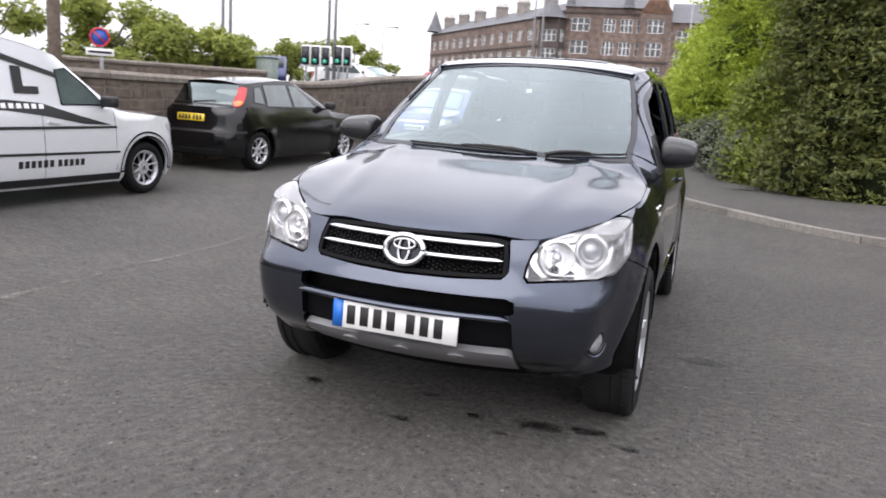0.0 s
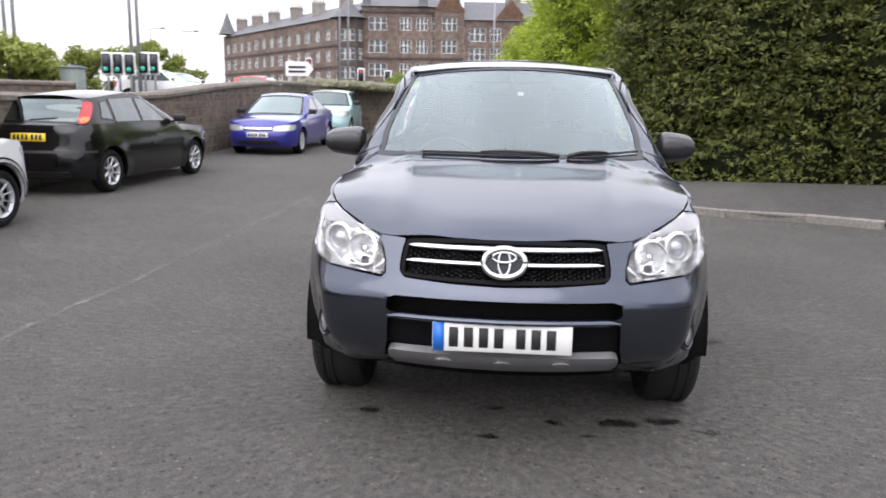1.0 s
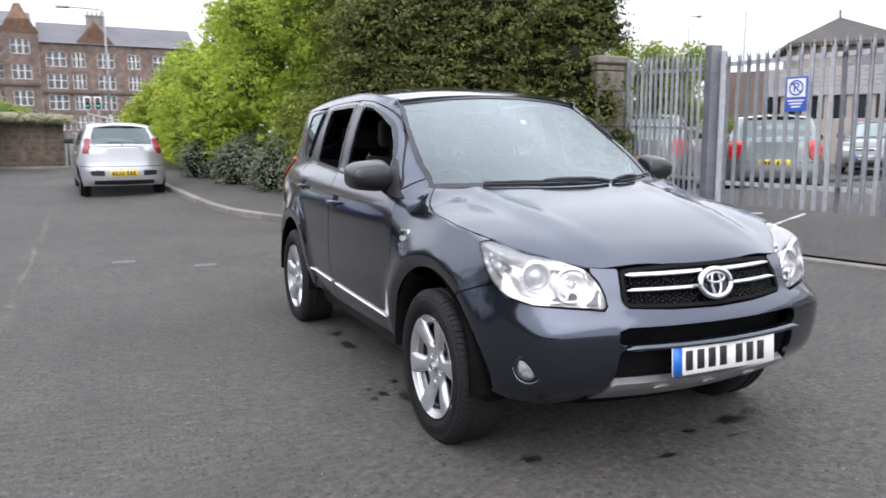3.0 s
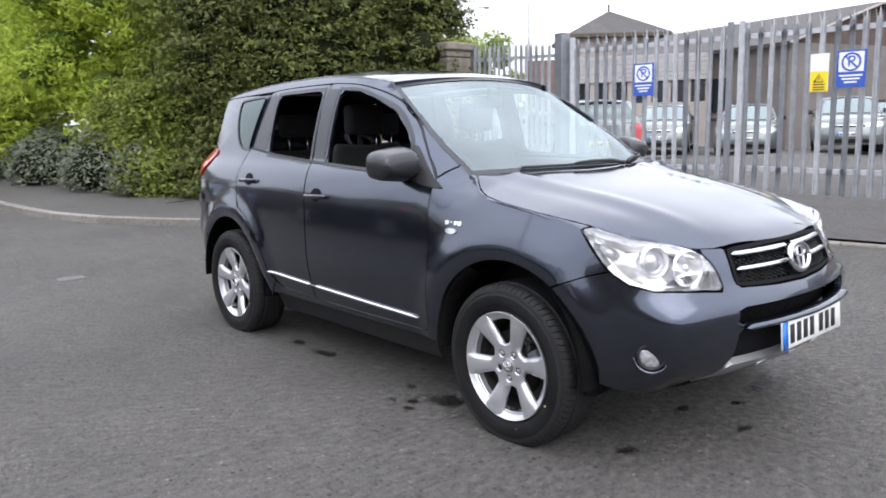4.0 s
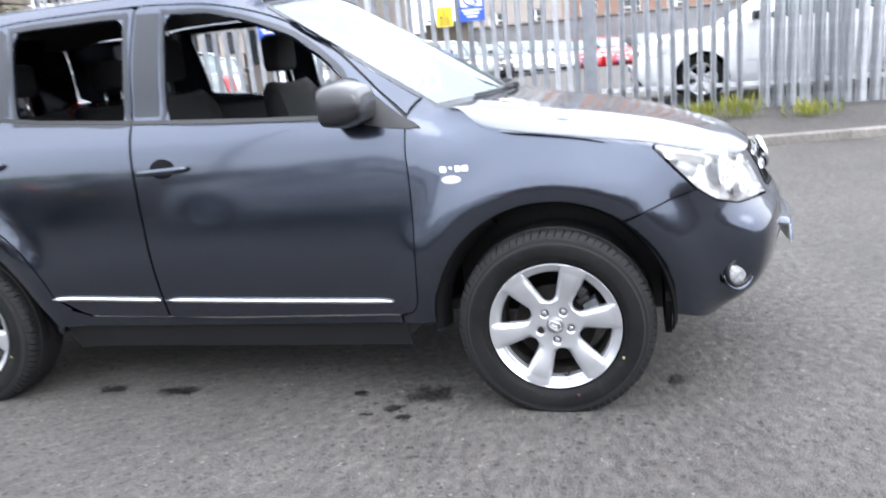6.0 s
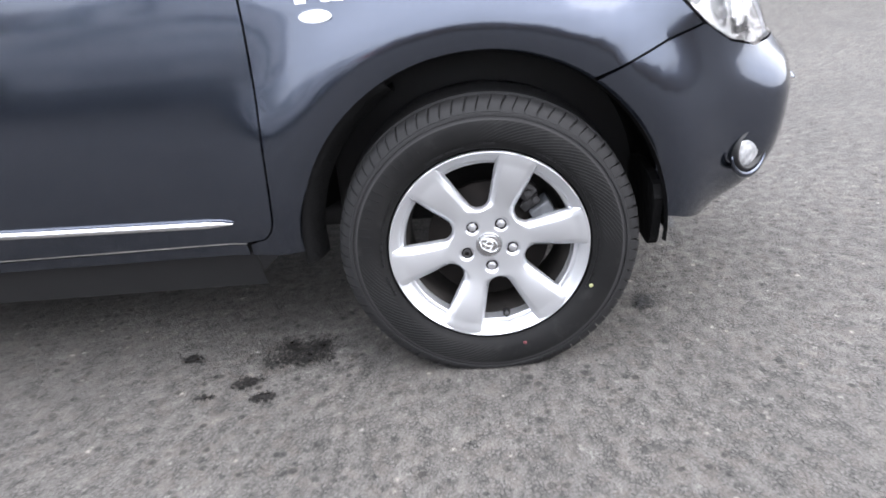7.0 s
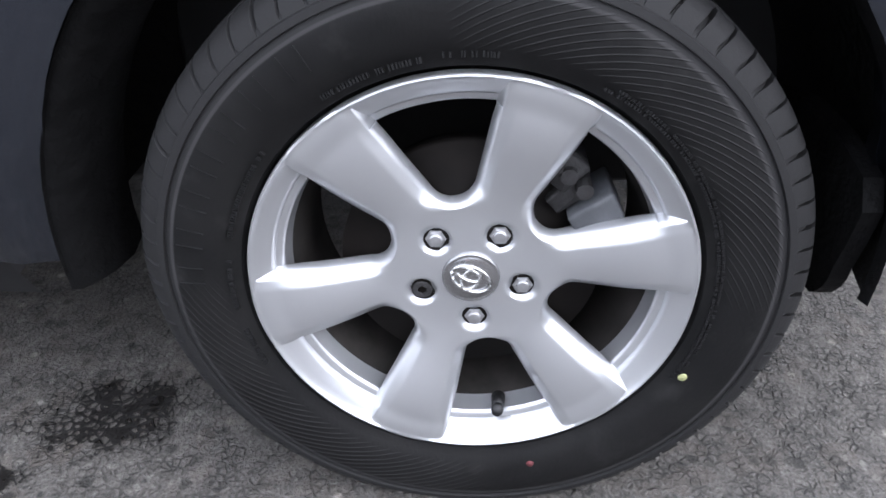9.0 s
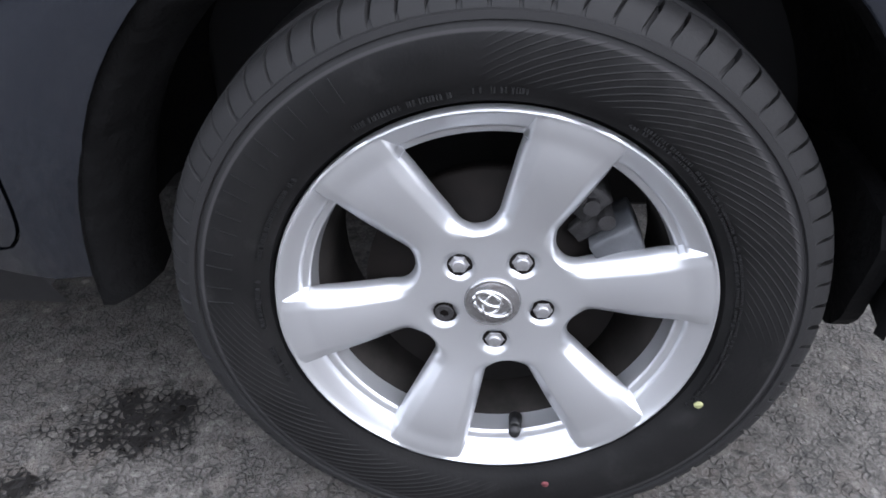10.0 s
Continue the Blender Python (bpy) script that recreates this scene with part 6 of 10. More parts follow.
# wipers at rest
for pts, foot in ((((-0.64, 0.030), (-0.20, 0.026), (0.32, 0.016)), (0.36, 0.004)), (((0.46, 0.016), (0.72, 0.040), (0.96, 0.072)), (0.42, 0.004))):
    bm = bmesh.new()
    q = [screen_at(u, v, 0.012) for u, v in rounded(pts, 6)]
    tube(bm, q, lambda t: 0.0065, 6)
    wiper = part("wiper", bm, BLACK, suv)
    bm = bmesh.new()
    a, b = screen_at(foot[0], foot[1], 0.014), q[len(q) // 2]
    tube(bm, [a, a.lerp(b, 0.3) + Vector((0, -0.006, 0.014)), a.lerp(b, 0.7) + Vector((0, -0.004, 0.014)), b + Vector((0, -0.004, 0.006))], lambda t: 0.012 - 0.006 * t, 8)
    part("wiper_arm", bm, BLACK, wiper)


def roof_at(u, v):
    y = a_line(1.540) + (2.97 - a_line(1.540)) * v
    e = sh.side(y, ROOF_E(y), 0.003)
    k = 1 - abs(u) ** 2.4
    return Vector((e.x * u, y - 0.07 * (1 - u * u) * (1 - v) + 0.20 * (1 - u * u) * v, e.z + (0.034 + 0.016 * math.sin(math.pi * v)) * k))


bm = sheet(roof_at, -1, 1, 0, 1, 32, 36)
orient(bm, bm.faces[:], lambda c: Vector((c.x, c.y, 0)))
skirt(bm, 0.02)
part("roof", bm, PAINT, suv)
bm = sheet(lambda u, v: roof_at(u, v) - Vector((0, 0, 0.05)), -0.95, 0.95, 0.02, 0.98, 10, 10)
part("headliner", bm, DASH, suv)
bm = sheet(lambda u, v: roof_at(u, v) + Vector((0, 0, 0.004)), -0.60, 0.60, 0.16, 0.38, 14, 8)
orient(bm, bm.faces[:], lambda c: Vector((c.x, c.y, 0)))
skirt(bm, 0.012)
part("sunroof", bm, PAINT, suv, "flush body-coloured roof panel")
bm = sheet(lambda u, v: roof_at(u, 0.97) + Vector((0, 0.10 * v * (1 - 0.4 * u * u), 0.004 - 0.03 * v * v)), -0.9, 0.9, 0, 1, 20, 6)
orient(bm, bm.faces[:], lambda c: Vector((c.x, c.y, 0)))
skirt(bm, 0.03)
part("roof_spoiler", bm, PAINT, suv)
# tail: tailgate, glass, bumper
tg = [(0.0, 0.86), (sh.sr(0.55), 0.86), (sh.sr(0.66), 0.90), (sh.sr(0.71), 1.0), (Y(3.14), 1.13), (Y(3.02), 1.2), (Y(3.0), 1.3), (Y(2.985), 1.52), (sh.sr(0.4), 1.56), (0.0, 1.565)]
part("tailgate", sh.both(tg, step=0.05), PAINT, suv)
rg = [(0.0, 1.16), (sh.sr(0.5), 1.17), (sh.sr(0.62), 1.2), (sh.sr(0.58), 1.48), (sh.sr(0.3), 1.51), (0.0, 1.515)]
part("rear_window", sh.both(rg, out=0.004, step=0.06, depth=0.006), GLOSSBLACK, suv, "dark tinted tailgate glass")
rb = [(0.0, 0.33), (0.0, 0.85), (sh.sr(0.6), 0.85), (Y(3.225), 0.89), (Y(3.16), 0.842), (Y(3.08), 0.793), (Y(2.935), 0.655)] + [(Y(a), b) for a, b in arc(WB, 0.345, 0.425, 37, -2, 8)] + [(Y(3.08), 0.335), (sh.sr(0.6), 0.34)]
part("rear_bumper", sh.both(rb, step=0.04, depth=0.03), PAINT, suv)
# floor and engine bay block, below everything
bm = bmesh.new()
box(bm, -0.52, -0.50, 0.27, 0.52, 3.0, 0.33, 0.01)
box(bm, -0.70, 0.60, 0.28, 0.70, 2.02, 0.33, 0.01)
box(bm, -0.55, -0.50, 0.28, 0.55, 0.42, 0.86, 0.01)
part("floor_pan", bm, PAINT_IN, suv)
for wy in (0.03, WB):
    bm = bmesh.new()
    tube(bm, [(-0.72, wy, 0.31), (0.72, wy, 0.31)], 0.035, 10)
    part("axle", bm, STEEL, suv)

# ---- cabin
bm = bmesh.new()
rows = []
for x in [-0.70 + 1.4 * i / 16 for i in range(17)]:
    hump = 0.035 * math.exp(-((x + 0.36) / 0.2) ** 2)
    rows.append([Vector((x, 0.36, 1.04)), Vector((x, 0.62, 1.055 + hump * 0.6)), Vector((x, 0.78, 1.035 + hump)), Vector((x, 0.85, 0.97)), Vector((x, 0.80, 0.75)), Vector((x, 0.70, 0.45))])
loft(bm, rows)
part("dashboard", bm, DASH, suv)
wheel_m = Matrix.Translation((-0.36, 0.98, 1.00)) @ Matrix.Rotation(radians(-62), 4, "X")
bm = bmesh.new()
tube(bm, [wheel_m @ Vector((0.185 * math.cos(a), 0.185 * math.sin(a), 0)) for a in [2 * math.pi * i / 40 for i in range(41)]], 0.015, 8)
for a in (90, 205, 335):
    tube(bm, [wheel_m @ Vector((r * math.cos(radians(a + 0)), r * math.sin(radians(a)), -0.02 + 0.1 * r)) for r in (0.03, 0.11, 0.18)], 0.017, 6)
box(bm, -0.07, -0.055, -0.03, 0.07, 0.055, 0.01, 0.015, wheel_m)
part("steering_wheel", bm, BLACK, suv)


def seat_mesh(w, backh):
    bm = bmesh.new()
    side_l = rounded([(0.0, 0.40), (0.05, 0.50), (0.25, 0.53), (0.46, 0.52), (0.52, 0.60), (0.60, 0.62 + backh * 0.55), (0.66, 0.62 + backh), (0.74, 0.60 + backh), (0.72, 0.9), (0.62, 0.45), (0.55, 0.36), (0.1, 0.34)], 3, True)
    rows = []
    for x, k in ((-w / 2, 0.90), (-w / 2 + 0.03, 0.985), (-w / 4, 0.97), (0, 0.96), (w / 4, 0.97), (w / 2 - 0.03, 0.985), (w / 2, 0.90)):
        row = [Vector((x, 0.38 + (a - 0.38) * k, 0.62 + (b - 0.62) * k)) for a, b in side_l]
        rows.append(row + [row[0]])
    vs, fs = loft(bm, rows)
    bm.faces.new(vs[0][:-1]), bm.faces.new(vs[-1][:-1])
    bmesh.ops.remove_doubles(bm, verts=bm.verts, dist=1e-5)
    bmesh.ops.recalc_face_normals(bm, faces=bm.faces)
    return bm


for x, fw in ((-0.36, 0.14), (0.36, 0.36)):
    bm = seat_mesh(0.50, 0.58)
    bmesh.ops.translate(bm, vec=(x, 1.12 - fw, 0.02), verts=bm.verts)
    seat = part("front_seat", bm, FABRIC, suv, "dark grey fabric front seat")
    bm = bmesh.new()
    box(bm, x - 0.13, 1.80 - fw, 1.28, x + 0.13, 1.89 - fw, 1.46, 0.035, None, 3)
    for q in (-0.05, 0.05):
        rod(bm, (x + q, 1.84 - fw, 1.15), (x + q, 1.845 - fw, 1.30), 0.006, n=6)
    part("headrest", bm, FABRIC, seat)
for x in (-0.36, 0.36):
    bm = seat_mesh(0.66, 0.53)
    bmesh.ops.translate(bm, vec=(x, 1.80, 0.03), verts=bm.verts)
    seat = part("rear_seat", bm, FABRIC, suv, "dark grey fabric rear seat")
    bm = bmesh.new()
    box(bm, x - 0.13, 2.45, 1.27, x + 0.13, 2.54, 1.42, 0.03, None, 3)
    part("headrest", bm, FABRIC, seat)
    for q in (-0.07, 0.07):
        bm = bmesh.new()
        rod(bm, (x + q, 2.49, 1.13), (x + q, 2.49, 1.29), 0.0065, n=8)
        part("headrest_stem", bm, CHROME, seat, "chrome headrest stem")
for sx in (-1, 1):
    bm = bmesh.new()
    box(bm, sx * 0.74, 0.66, 0.40, sx * 0.80, 1.55, 1.10, 0.02)
    box(bm, sx * 0.74, 1.64, 0.45, sx * 0.80, 2.10, 1.13, 0.02)
    part("door_card", bm, DASH, suv)
bm = bmesh.new()
box(bm, -0.11, 0, -0.035, 0.11, 0.03, 0.035, 0.015, Matrix.Translation(screen_at(0, 0.86, -0.10)), 2)
rod(bm, screen_at(0, 0.93, -0.01), screen_at(0, 0.86, -0.09), 0.012, n=8)
part("rear_view_mirror", bm, BLACK, suv)

# ---- wheels
def degrees_of(length, r):
    return math.degrees(length / r)


wm = make_wheel_meshes(TY, 0.2325, 0.225, 6, 50, missing=4, flat=TY - HUB)
disc_me, cal_me = brake_meshes()
for sx, wy, spin in ((-1, 0.036, 0), (-1, WB + 0.01, 23), (1, 0.036, 11), (1, WB + 0.01, 40)):
    m = Matrix.Translation((sx * 0.868, wy, HUB)) @ (Matrix.Identity(4) if sx < 0 else Matrix.Rotation(math.pi, 4, "Z"))
    turned = m @ Matrix.Rotation(radians(spin), 4, "X")
    wheel = part("wheel", wm["alloy_rim"], None, suv, "six-spoke silver alloy wheel with a black tyre", at=turned)
    wi = turned.inverted()
    part("tyre", wm["tyre"], None, wheel, "black road tyre", at=wi @ Matrix.Translation(m.translation) @ (Matrix.Identity(4) if sx < 0 else Matrix.Rotation(math.pi, 4, "Z")))
    for k, me in wm.items():
        if k not in ("alloy_rim", "tyre"):
            part(k.split(".")[0], me, None, wheel)
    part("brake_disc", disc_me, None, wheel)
    for nm, me in cal_me:
        part(nm, me, None, wheel, at=wi @ m)
    bm = bmesh.new()
    a = radians(260)
    p = Vector((0.020, 0.190 * math.cos(a), 0.190 * math.sin(a)))
    rod(bm, p + Vector((0.02, 0, 0)), p + Vector((-0.006, -0.006 * math.cos(a), -0.006 * math.sin(a))), 0.0085, 0.0070, 12)
    rod(bm, p + Vector((-0.006, -0.006 * math.cos(a), -0.006 * math.sin(a))), p + Vector((-0.016, -0.012 * math.cos(a), -0.012 * math.sin(a))), 0.0075, 0.007, 12)
    part("valve", bm, BLACK, wheel)
    if sx > 0:
        continue
    # moulded writing on the sidewall as plain raised bars, and two paint dots
    ml = wi @ m
    bm = bmesh.new()
    bx = -0.0080

    def sidebar(a, r, w, h, up=0.0016):
        q = Matrix.Translation((bx, -r * math.cos(radians(a)), r * math.sin(radians(a)))) @ Matrix.Rotation(radians(90 - a), 4, "X")
        box(bm, -up, -w / 2, -h / 2, 0.004, w / 2, h / 2, 0.0, q)
    for a in [v + q for v in (176, 167, 158, 149, 140, 131, 122) for q in (-1.9, 1.9)]:
        sidebar(a, 0.288, 0.0011, 0.026, 0.0004)
        part("moulded_letter_bar", bm, TYREMARK, wheel, "", False, at=ml)
        bm = bmesh.new()
    bx = -0.0030
    rq = random.Random(5)
    for a0, a1, r in ((62, -28, 0.2485), (60, -25, 0.2530), (100, 122, 0.2495), (140, 165, 0.2495), (172, 186, 0.2495), (192, 204, 0.2495), (84, 96, 0.2515)):
        a = max(a0, a1)
        while a > min(a0, a1):
            w_ = rq.choice((0.0014, 0.0018, 0.0022))
            if rq.random() > 0.14:
                sidebar(a, r, w_, 0.0030 if a1 < 0 else 0.0052, 0.0006)
            a -= degrees_of(w_ + 0.0013, r)
    tagged(part("moulded_mark", bm, TYREMARK, wheel, "small plain raised bars of moulded writing", False, at=ml), kind="stuff")
    for (dy, dz), r, mt, lb in (((-0.232, -0.111), 0.0052, DOTYELLOW, "yellow paint dot"), ((-0.072, -0.254), 0.0048, DOTRED, "red paint dot")):
        bm = bmesh.new()
        lathe(bm, [(r, -0.0015), (r * 0.8, -0.0028), (0.0004, -0.0030)], 14)
        bmesh.ops.translate(bm, vec=(-0.0030, dy, dz), verts=bm.verts)
        part("paint_dot", bm, mt, wheel, lb, at=ml)

# ---- pavement, kerbs, walls, fence ----
KERB_LINE = rounded([(-1.6, 27.0), (-1.1, 19.0), (-0.71, 13.7), (-0.42, 10.6), (-0.05, 9.15), (0.68, 8.02), (1.55, 7.12), (2.35, 6.45), (3.05, 6.12), (3.75, 6.02), (4.22, 5.92), (4.42, 5.55), (4.45, 4.6), (4.68, 3.2), (4.98, 1.7), (5.15, 0.4), (5.35, -0.9), (5.6, -3.0), (6.2, -8.0), (7.5, -20.0)], 5)
FENCE = [(5.72, 7.45), (5.97, 5.50), (6.36, 3.0), (6.52, 0.15), (6.52, -1.7), (6.75, -7.0), (8.0, -20.0)]


def seg_dist(p, line):
    best, where = 1e9, 0
    for i, (a, b) in enumerate(zip(line, line[1:])):
        ax, ay, bx, by = *a, *b
        t = max(0, min(1, ((p[0] - ax) * (bx - ax) + (p[1] - ay) * (by - ay)) / max(1e-9, (bx - ax) ** 2 + (by - ay) ** 2)))
        d = math.hypot(p[0] - ax - t * (bx - ax), p[1] - ay - t * (by - ay))
        if d < best:
            best, where = d, i
    return best, where


def pave_z(x, y):
    """The pavement: a low kerb, then a rise towards the gates."""
    d, _ = seg_dist((x, y), KERB_LINE)
    up = 0.05 + 0.05 * smooth01((y - 5.6) / 1.0)
    return ground_z(x, y) + up + 0.16 * min(1.5, d) * (1 - smooth01((y - 6.5) / 3)) + 0.02 * min(3, d)


bm = bmesh.new()
rows = []
for p in KERB_LINE:
    d = 0.125
    row = []
    for k in (0.0, 0.3, 0.7, 1.2, 1.8, 2.6, 4.0, 8.0, 16.0, 45.0):
        nx_, ny_ = (1.0, 0.25) if 5 < p[1] < 9.2 else (1.0, 0.0)
        x, y = p[0] + 0.12 + nx_ * k, p[1] + (ny_ * k if k < 4 else ny_ * 4)
        row.append(Vector((x, y, pave_z(x, y) - (0.012 if k == 0 else 0))))
    rows.append(row)
loft(bm, rows)
if sum(f.normal.z for f in bm.faces if not f.normal_update()) < 0:
    bmesh.ops.reverse_faces(bm, faces=bm.faces)
pavement = tagged(part("pavement", bm, PAVE), "brownish asphalt pavement sloping up to the gates", "pavement", kind="structure")
# kerb stones, each its own piece; flush where the gateway is
kerb = tagged(new("kerb"), "weathered grey concrete kerb stones", "kerb", kind="structure")
pts = []
for a, b in zip(KERB_LINE, KERB_LINE[1:]):
    n = max(1, int(math.dist(a, b) / 0.05))
    pts += [(a[0] + (b[0] - a[0]) * i / n, a[1] + (b[1] - a[1]) * i / n) for i in range(n)]
i = 0
rng = random.Random(4)
while i < len(pts) - 1:
    j = i
    ln = 0.0
    while j < len(pts) - 1 and ln < 0.9:
        ln += math.dist(pts[j], pts[j + 1])
        j += 1
    a, b = Vector(pts[i]), Vector(pts[j])
    d = (b - a).normalized()
    if b.y > 26.5 or ln < 0.3:
        i = j
        continue
    nrm = Vector((-d.y, d.x))
    up = 0.035 if (b.y < 5.6 and b.y > -0.6) else 0.10
    bm = bmesh.new()
    za, zb_ = ground_z(*a), ground_z(*b)
    wid = 0.125
    corner = []
    for q, z0 in ((a + d * 0.004, za), (b - d * 0.004, zb_)):
        corner.append([Vector((*(q + nrm * o), z0 + h)) for o, h in ((0, -0.08), (0.0, up - 0.012), (0.014, up), (wid, up), (wid, -0.08))])
    vs, fs = loft(bm, corner)
    bm.faces.new(vs[0]), bm.faces.new(vs[1][::-1])
    bmesh.ops.recalc_face_normals(bm, faces=bm.faces)
    part("kerb_stone", bm, KERB, kerb, smooth=False)
    i = j


def stone_wall(name, label, line, base, top, thick, rough_mat=STONE, limit=300, stone_h=0.17, stone_l=0.38, near=None, seed=1, coping=True):
    """A rubble wall along a plan line: a mortar core, with single stones proud of it on the side that is seen, and coping stones."""
    root = tagged(new(name), label, "wall", kind="structure")
    rng = random.Random(seed)
    bm = bmesh.new()
    rest = bmesh.new()
    count = 0
    for (ax, ay), (bx, by) in zip(line, line[1:]):
        a, b = Vector((ax, ay)), Vector((bx, by))
        ln = (b - a).length
        d = (b - a) / ln
        nrm = Vector((d.y, -d.x))
        steps = max(1, int(ln / 2))
        rows = []
        for i in range(steps + 1):
            q = a + d * ln * i / steps
            zb, zt = base(*q), top(*q)
            rows.append([Vector((*(q + nrm * o), z)) for o, z in ((0, zb - 0.1), (0, zt), (-thick, zt), (-thick, zb - 0.3))])
        vs, fs = loft(bm, rows)
        bm.faces.new(vs[0]), bm.faces.new(vs[-1][::-1])
        hmax = max(top(*(a + d * ln * t)) - base(*(a + d * ln * t)) for t in (0, 0.5, 1))
        k = 0
        while k * stone_h < hmax - 0.05:
            x = -rng.random() * stone_l
            hh = stone_h * 0.90
            while x < ln:
                w = stone_l * (0.55 + 0.9 * rng.random())
                x0, x1 = max(0.004, x + 0.009), min(ln - 0.004, x + w - 0.009)
                x += w
                if x1 - x0 < 0.06:
                    continue
                q = a + d * (x0 + x1) / 2
                z0 = base(*q) + k * stone_h + 0.01
                z1 = min(z0 + hh + rng.uniform(-0.02, 0.015), top(*q) - 0.01)
                if z1 - z0 < 0.05:
                    continue
                out = rng.uniform(0.002, 0.009)
                target = bmesh.new() if count < limit and (near is None or near(*q)) else rest
                f = []
                for o, g in ((-0.01, 0.0), (out, 0.018)):
                    for s_, z in ((x0 + g, z0 + g * 0.7), (x1 - g, z0 + g * 0.7), (x1 - g - rng.random() * 0.02, z1 - g * 0.7), (x0 + g + rng.random() * 0.02, z1 - g * 0.7)):
                        f.append(target.verts.new((*(a + d * s_ + nrm * (o + rng.uniform(-0.004, 0.004))), z)))
                for ids in ((4, 5, 6, 7), (0, 1, 5, 4), (1, 2, 6, 5), (2, 3, 7, 6), (3, 0, 4, 7)):
                    target.faces.new([f[t] for t in ids])
                if target is not rest:
                    bmesh.ops.recalc_face_normals(target, faces=target.faces)
                    part("stone", target, rough_mat, root, smooth=False)
                    count += 1
            k += 1
        if coping:
            x = 0.0
            while x < ln - 0.1:
                w = min(rng.uniform(0.5, 0.8), ln - x)
                q0, q1 = a + d * (x + 0.006), a + d * (x + w - 0.006)
                cb = bmesh.new()
                sec = []
                for q in (q0, q1):
                    z = top(*q)
                    sec.append([Vector((*(q + nrm * o), z + h)) for o, h in ((0.05, -0.005), (0.055, 0.06), (0.0, 0.11), (-thick, 0.11), (-thick - 0.05, 0.06), (-thick - 0.05, -0.005))])
                vs, fs = loft(cb, sec)
                cb.faces.new(vs[0]), cb.faces.new(vs[1][::-1])
                bmesh.ops.recalc_face_normals(cb, faces=cb.faces)
                part("coping_stone", cb, COPING, root, smooth=False)
                x += w
    bmesh.ops.recalc_face_normals(bm, faces=bm.faces)
    part("wall_core", bm, MORTAR, root, smooth=False)
    if rest.faces:
        bmesh.ops.recalc_face_normals(rest, faces=rest.faces)
        tagged(part("wall_stones", rest, rough_mat, root, smooth=False), kind="stuff")
    return root


WALL_LINE = [(-7.1, -16.0), (-7.1, 6.0), (-7.05, 15.0), (-6.9, 18.0), (-6.5, 20.8), (-5.7, 22.6), (-4.6, 23.2), (-2.95, 23.3)]
WALL_TOP = spline([(-16, 1.38), (6.5, 1.36), (11, 1.44), (15, 1.74), (20, 1.98), (23.3, 1.98)])
stone_wall("wall_west", "old brown rubble stone wall with flat coping", WALL_LINE, ground_z, lambda x, y: WALL_TOP(y), 0.4, near=lambda x, y: 8 < y, limit=300, seed=3)
stone_wall("wall_far_road", "brown stone parapet across the upper road", [(-22.0, 4.0), (-15.0, 14.5), (-12.2, 17.2)], lambda x, y: ground_z(x, y), lambda x, y: 1.80, 0.35, limit=60, seed=5)
# low step in front of the far wall
bm = bmesh.new()
box(bm, -5.2, 22.75, 0.44, -2.5, 23.1, 0.56, 0.015)
tagged(part("plinth", bm, COPING), "low stone plinth under the far wall", "plinth", kind="structure")

# gate pillar of squared stone
pil = thing("stone_pillar", "weathered squared stone gate pillar with a flat cap", "pillar")
px, py_ = 5.63, 7.72
zb = pave_z(px, py_)
rng = random.Random(9)
z = zb - 0.05
while z < 2.50:
    h = min(rng.uniform(0.26, 0.36), 2.53 - z)
    bm = bmesh.new()
    g = rng.uniform(-0.012, 0.012)
    box(bm, px - 0.27 + g, py_ - 0.27 + g, z + 0.006, px + 0.27 + g, py_ + 0.27 + g, z + h - 0.006, 0.014)
    part("pillar_block", bm, COPING, pil, smooth=False)
    z += h
bm = bmesh.new()
box(bm, px - 0.33, py_ - 0.33, z, px + 0.33, py_ + 0.33, z + 0.13, 0.025)
part("pillar_cap", bm, COPING, pil, smooth=False)

# ---- palisade gates and fence
def pale_mesh(h, w=0.068):
    """One pale: a folded steel section with a split, pointed head."""
    bm = bmesh.new()
    prof = [(-w / 2, 0.0), (-w / 4, 0.014), (-w / 8, 0.004), (w / 8, 0.004), (w / 4, 0.014), (w / 2, 0.0)]
    rows = []
    for z, sc_, lift in ((0, 1, 0), (h - 0.13, 1, 0)):
        rows.append([Vector((x * sc_, y, z)) for x, y in prof])
    vs, fs = loft(bm, rows)
    top = vs[-1]
    tips = [bm.verts.new((-w * 0.62, -0.03, h - 0.03)), bm.verts.new((0, 0.01, h)), bm.verts.new((w * 0.62, -0.03, h - 0.03))]
    bm.faces.new((top[0], top[1], tips[0])), bm.faces.new((top[1], top[2], top[3], top[4], tips[1])), bm.faces.new((top[4], top[5], tips[2]))
    bmesh.ops.solidify(bm, geom=bm.faces[:], thickness=0.003)
    return done("pale", bm, GALV, False)


PALE_G, PALE_F = pale_mesh(2.17), pale_mesh(2.32)


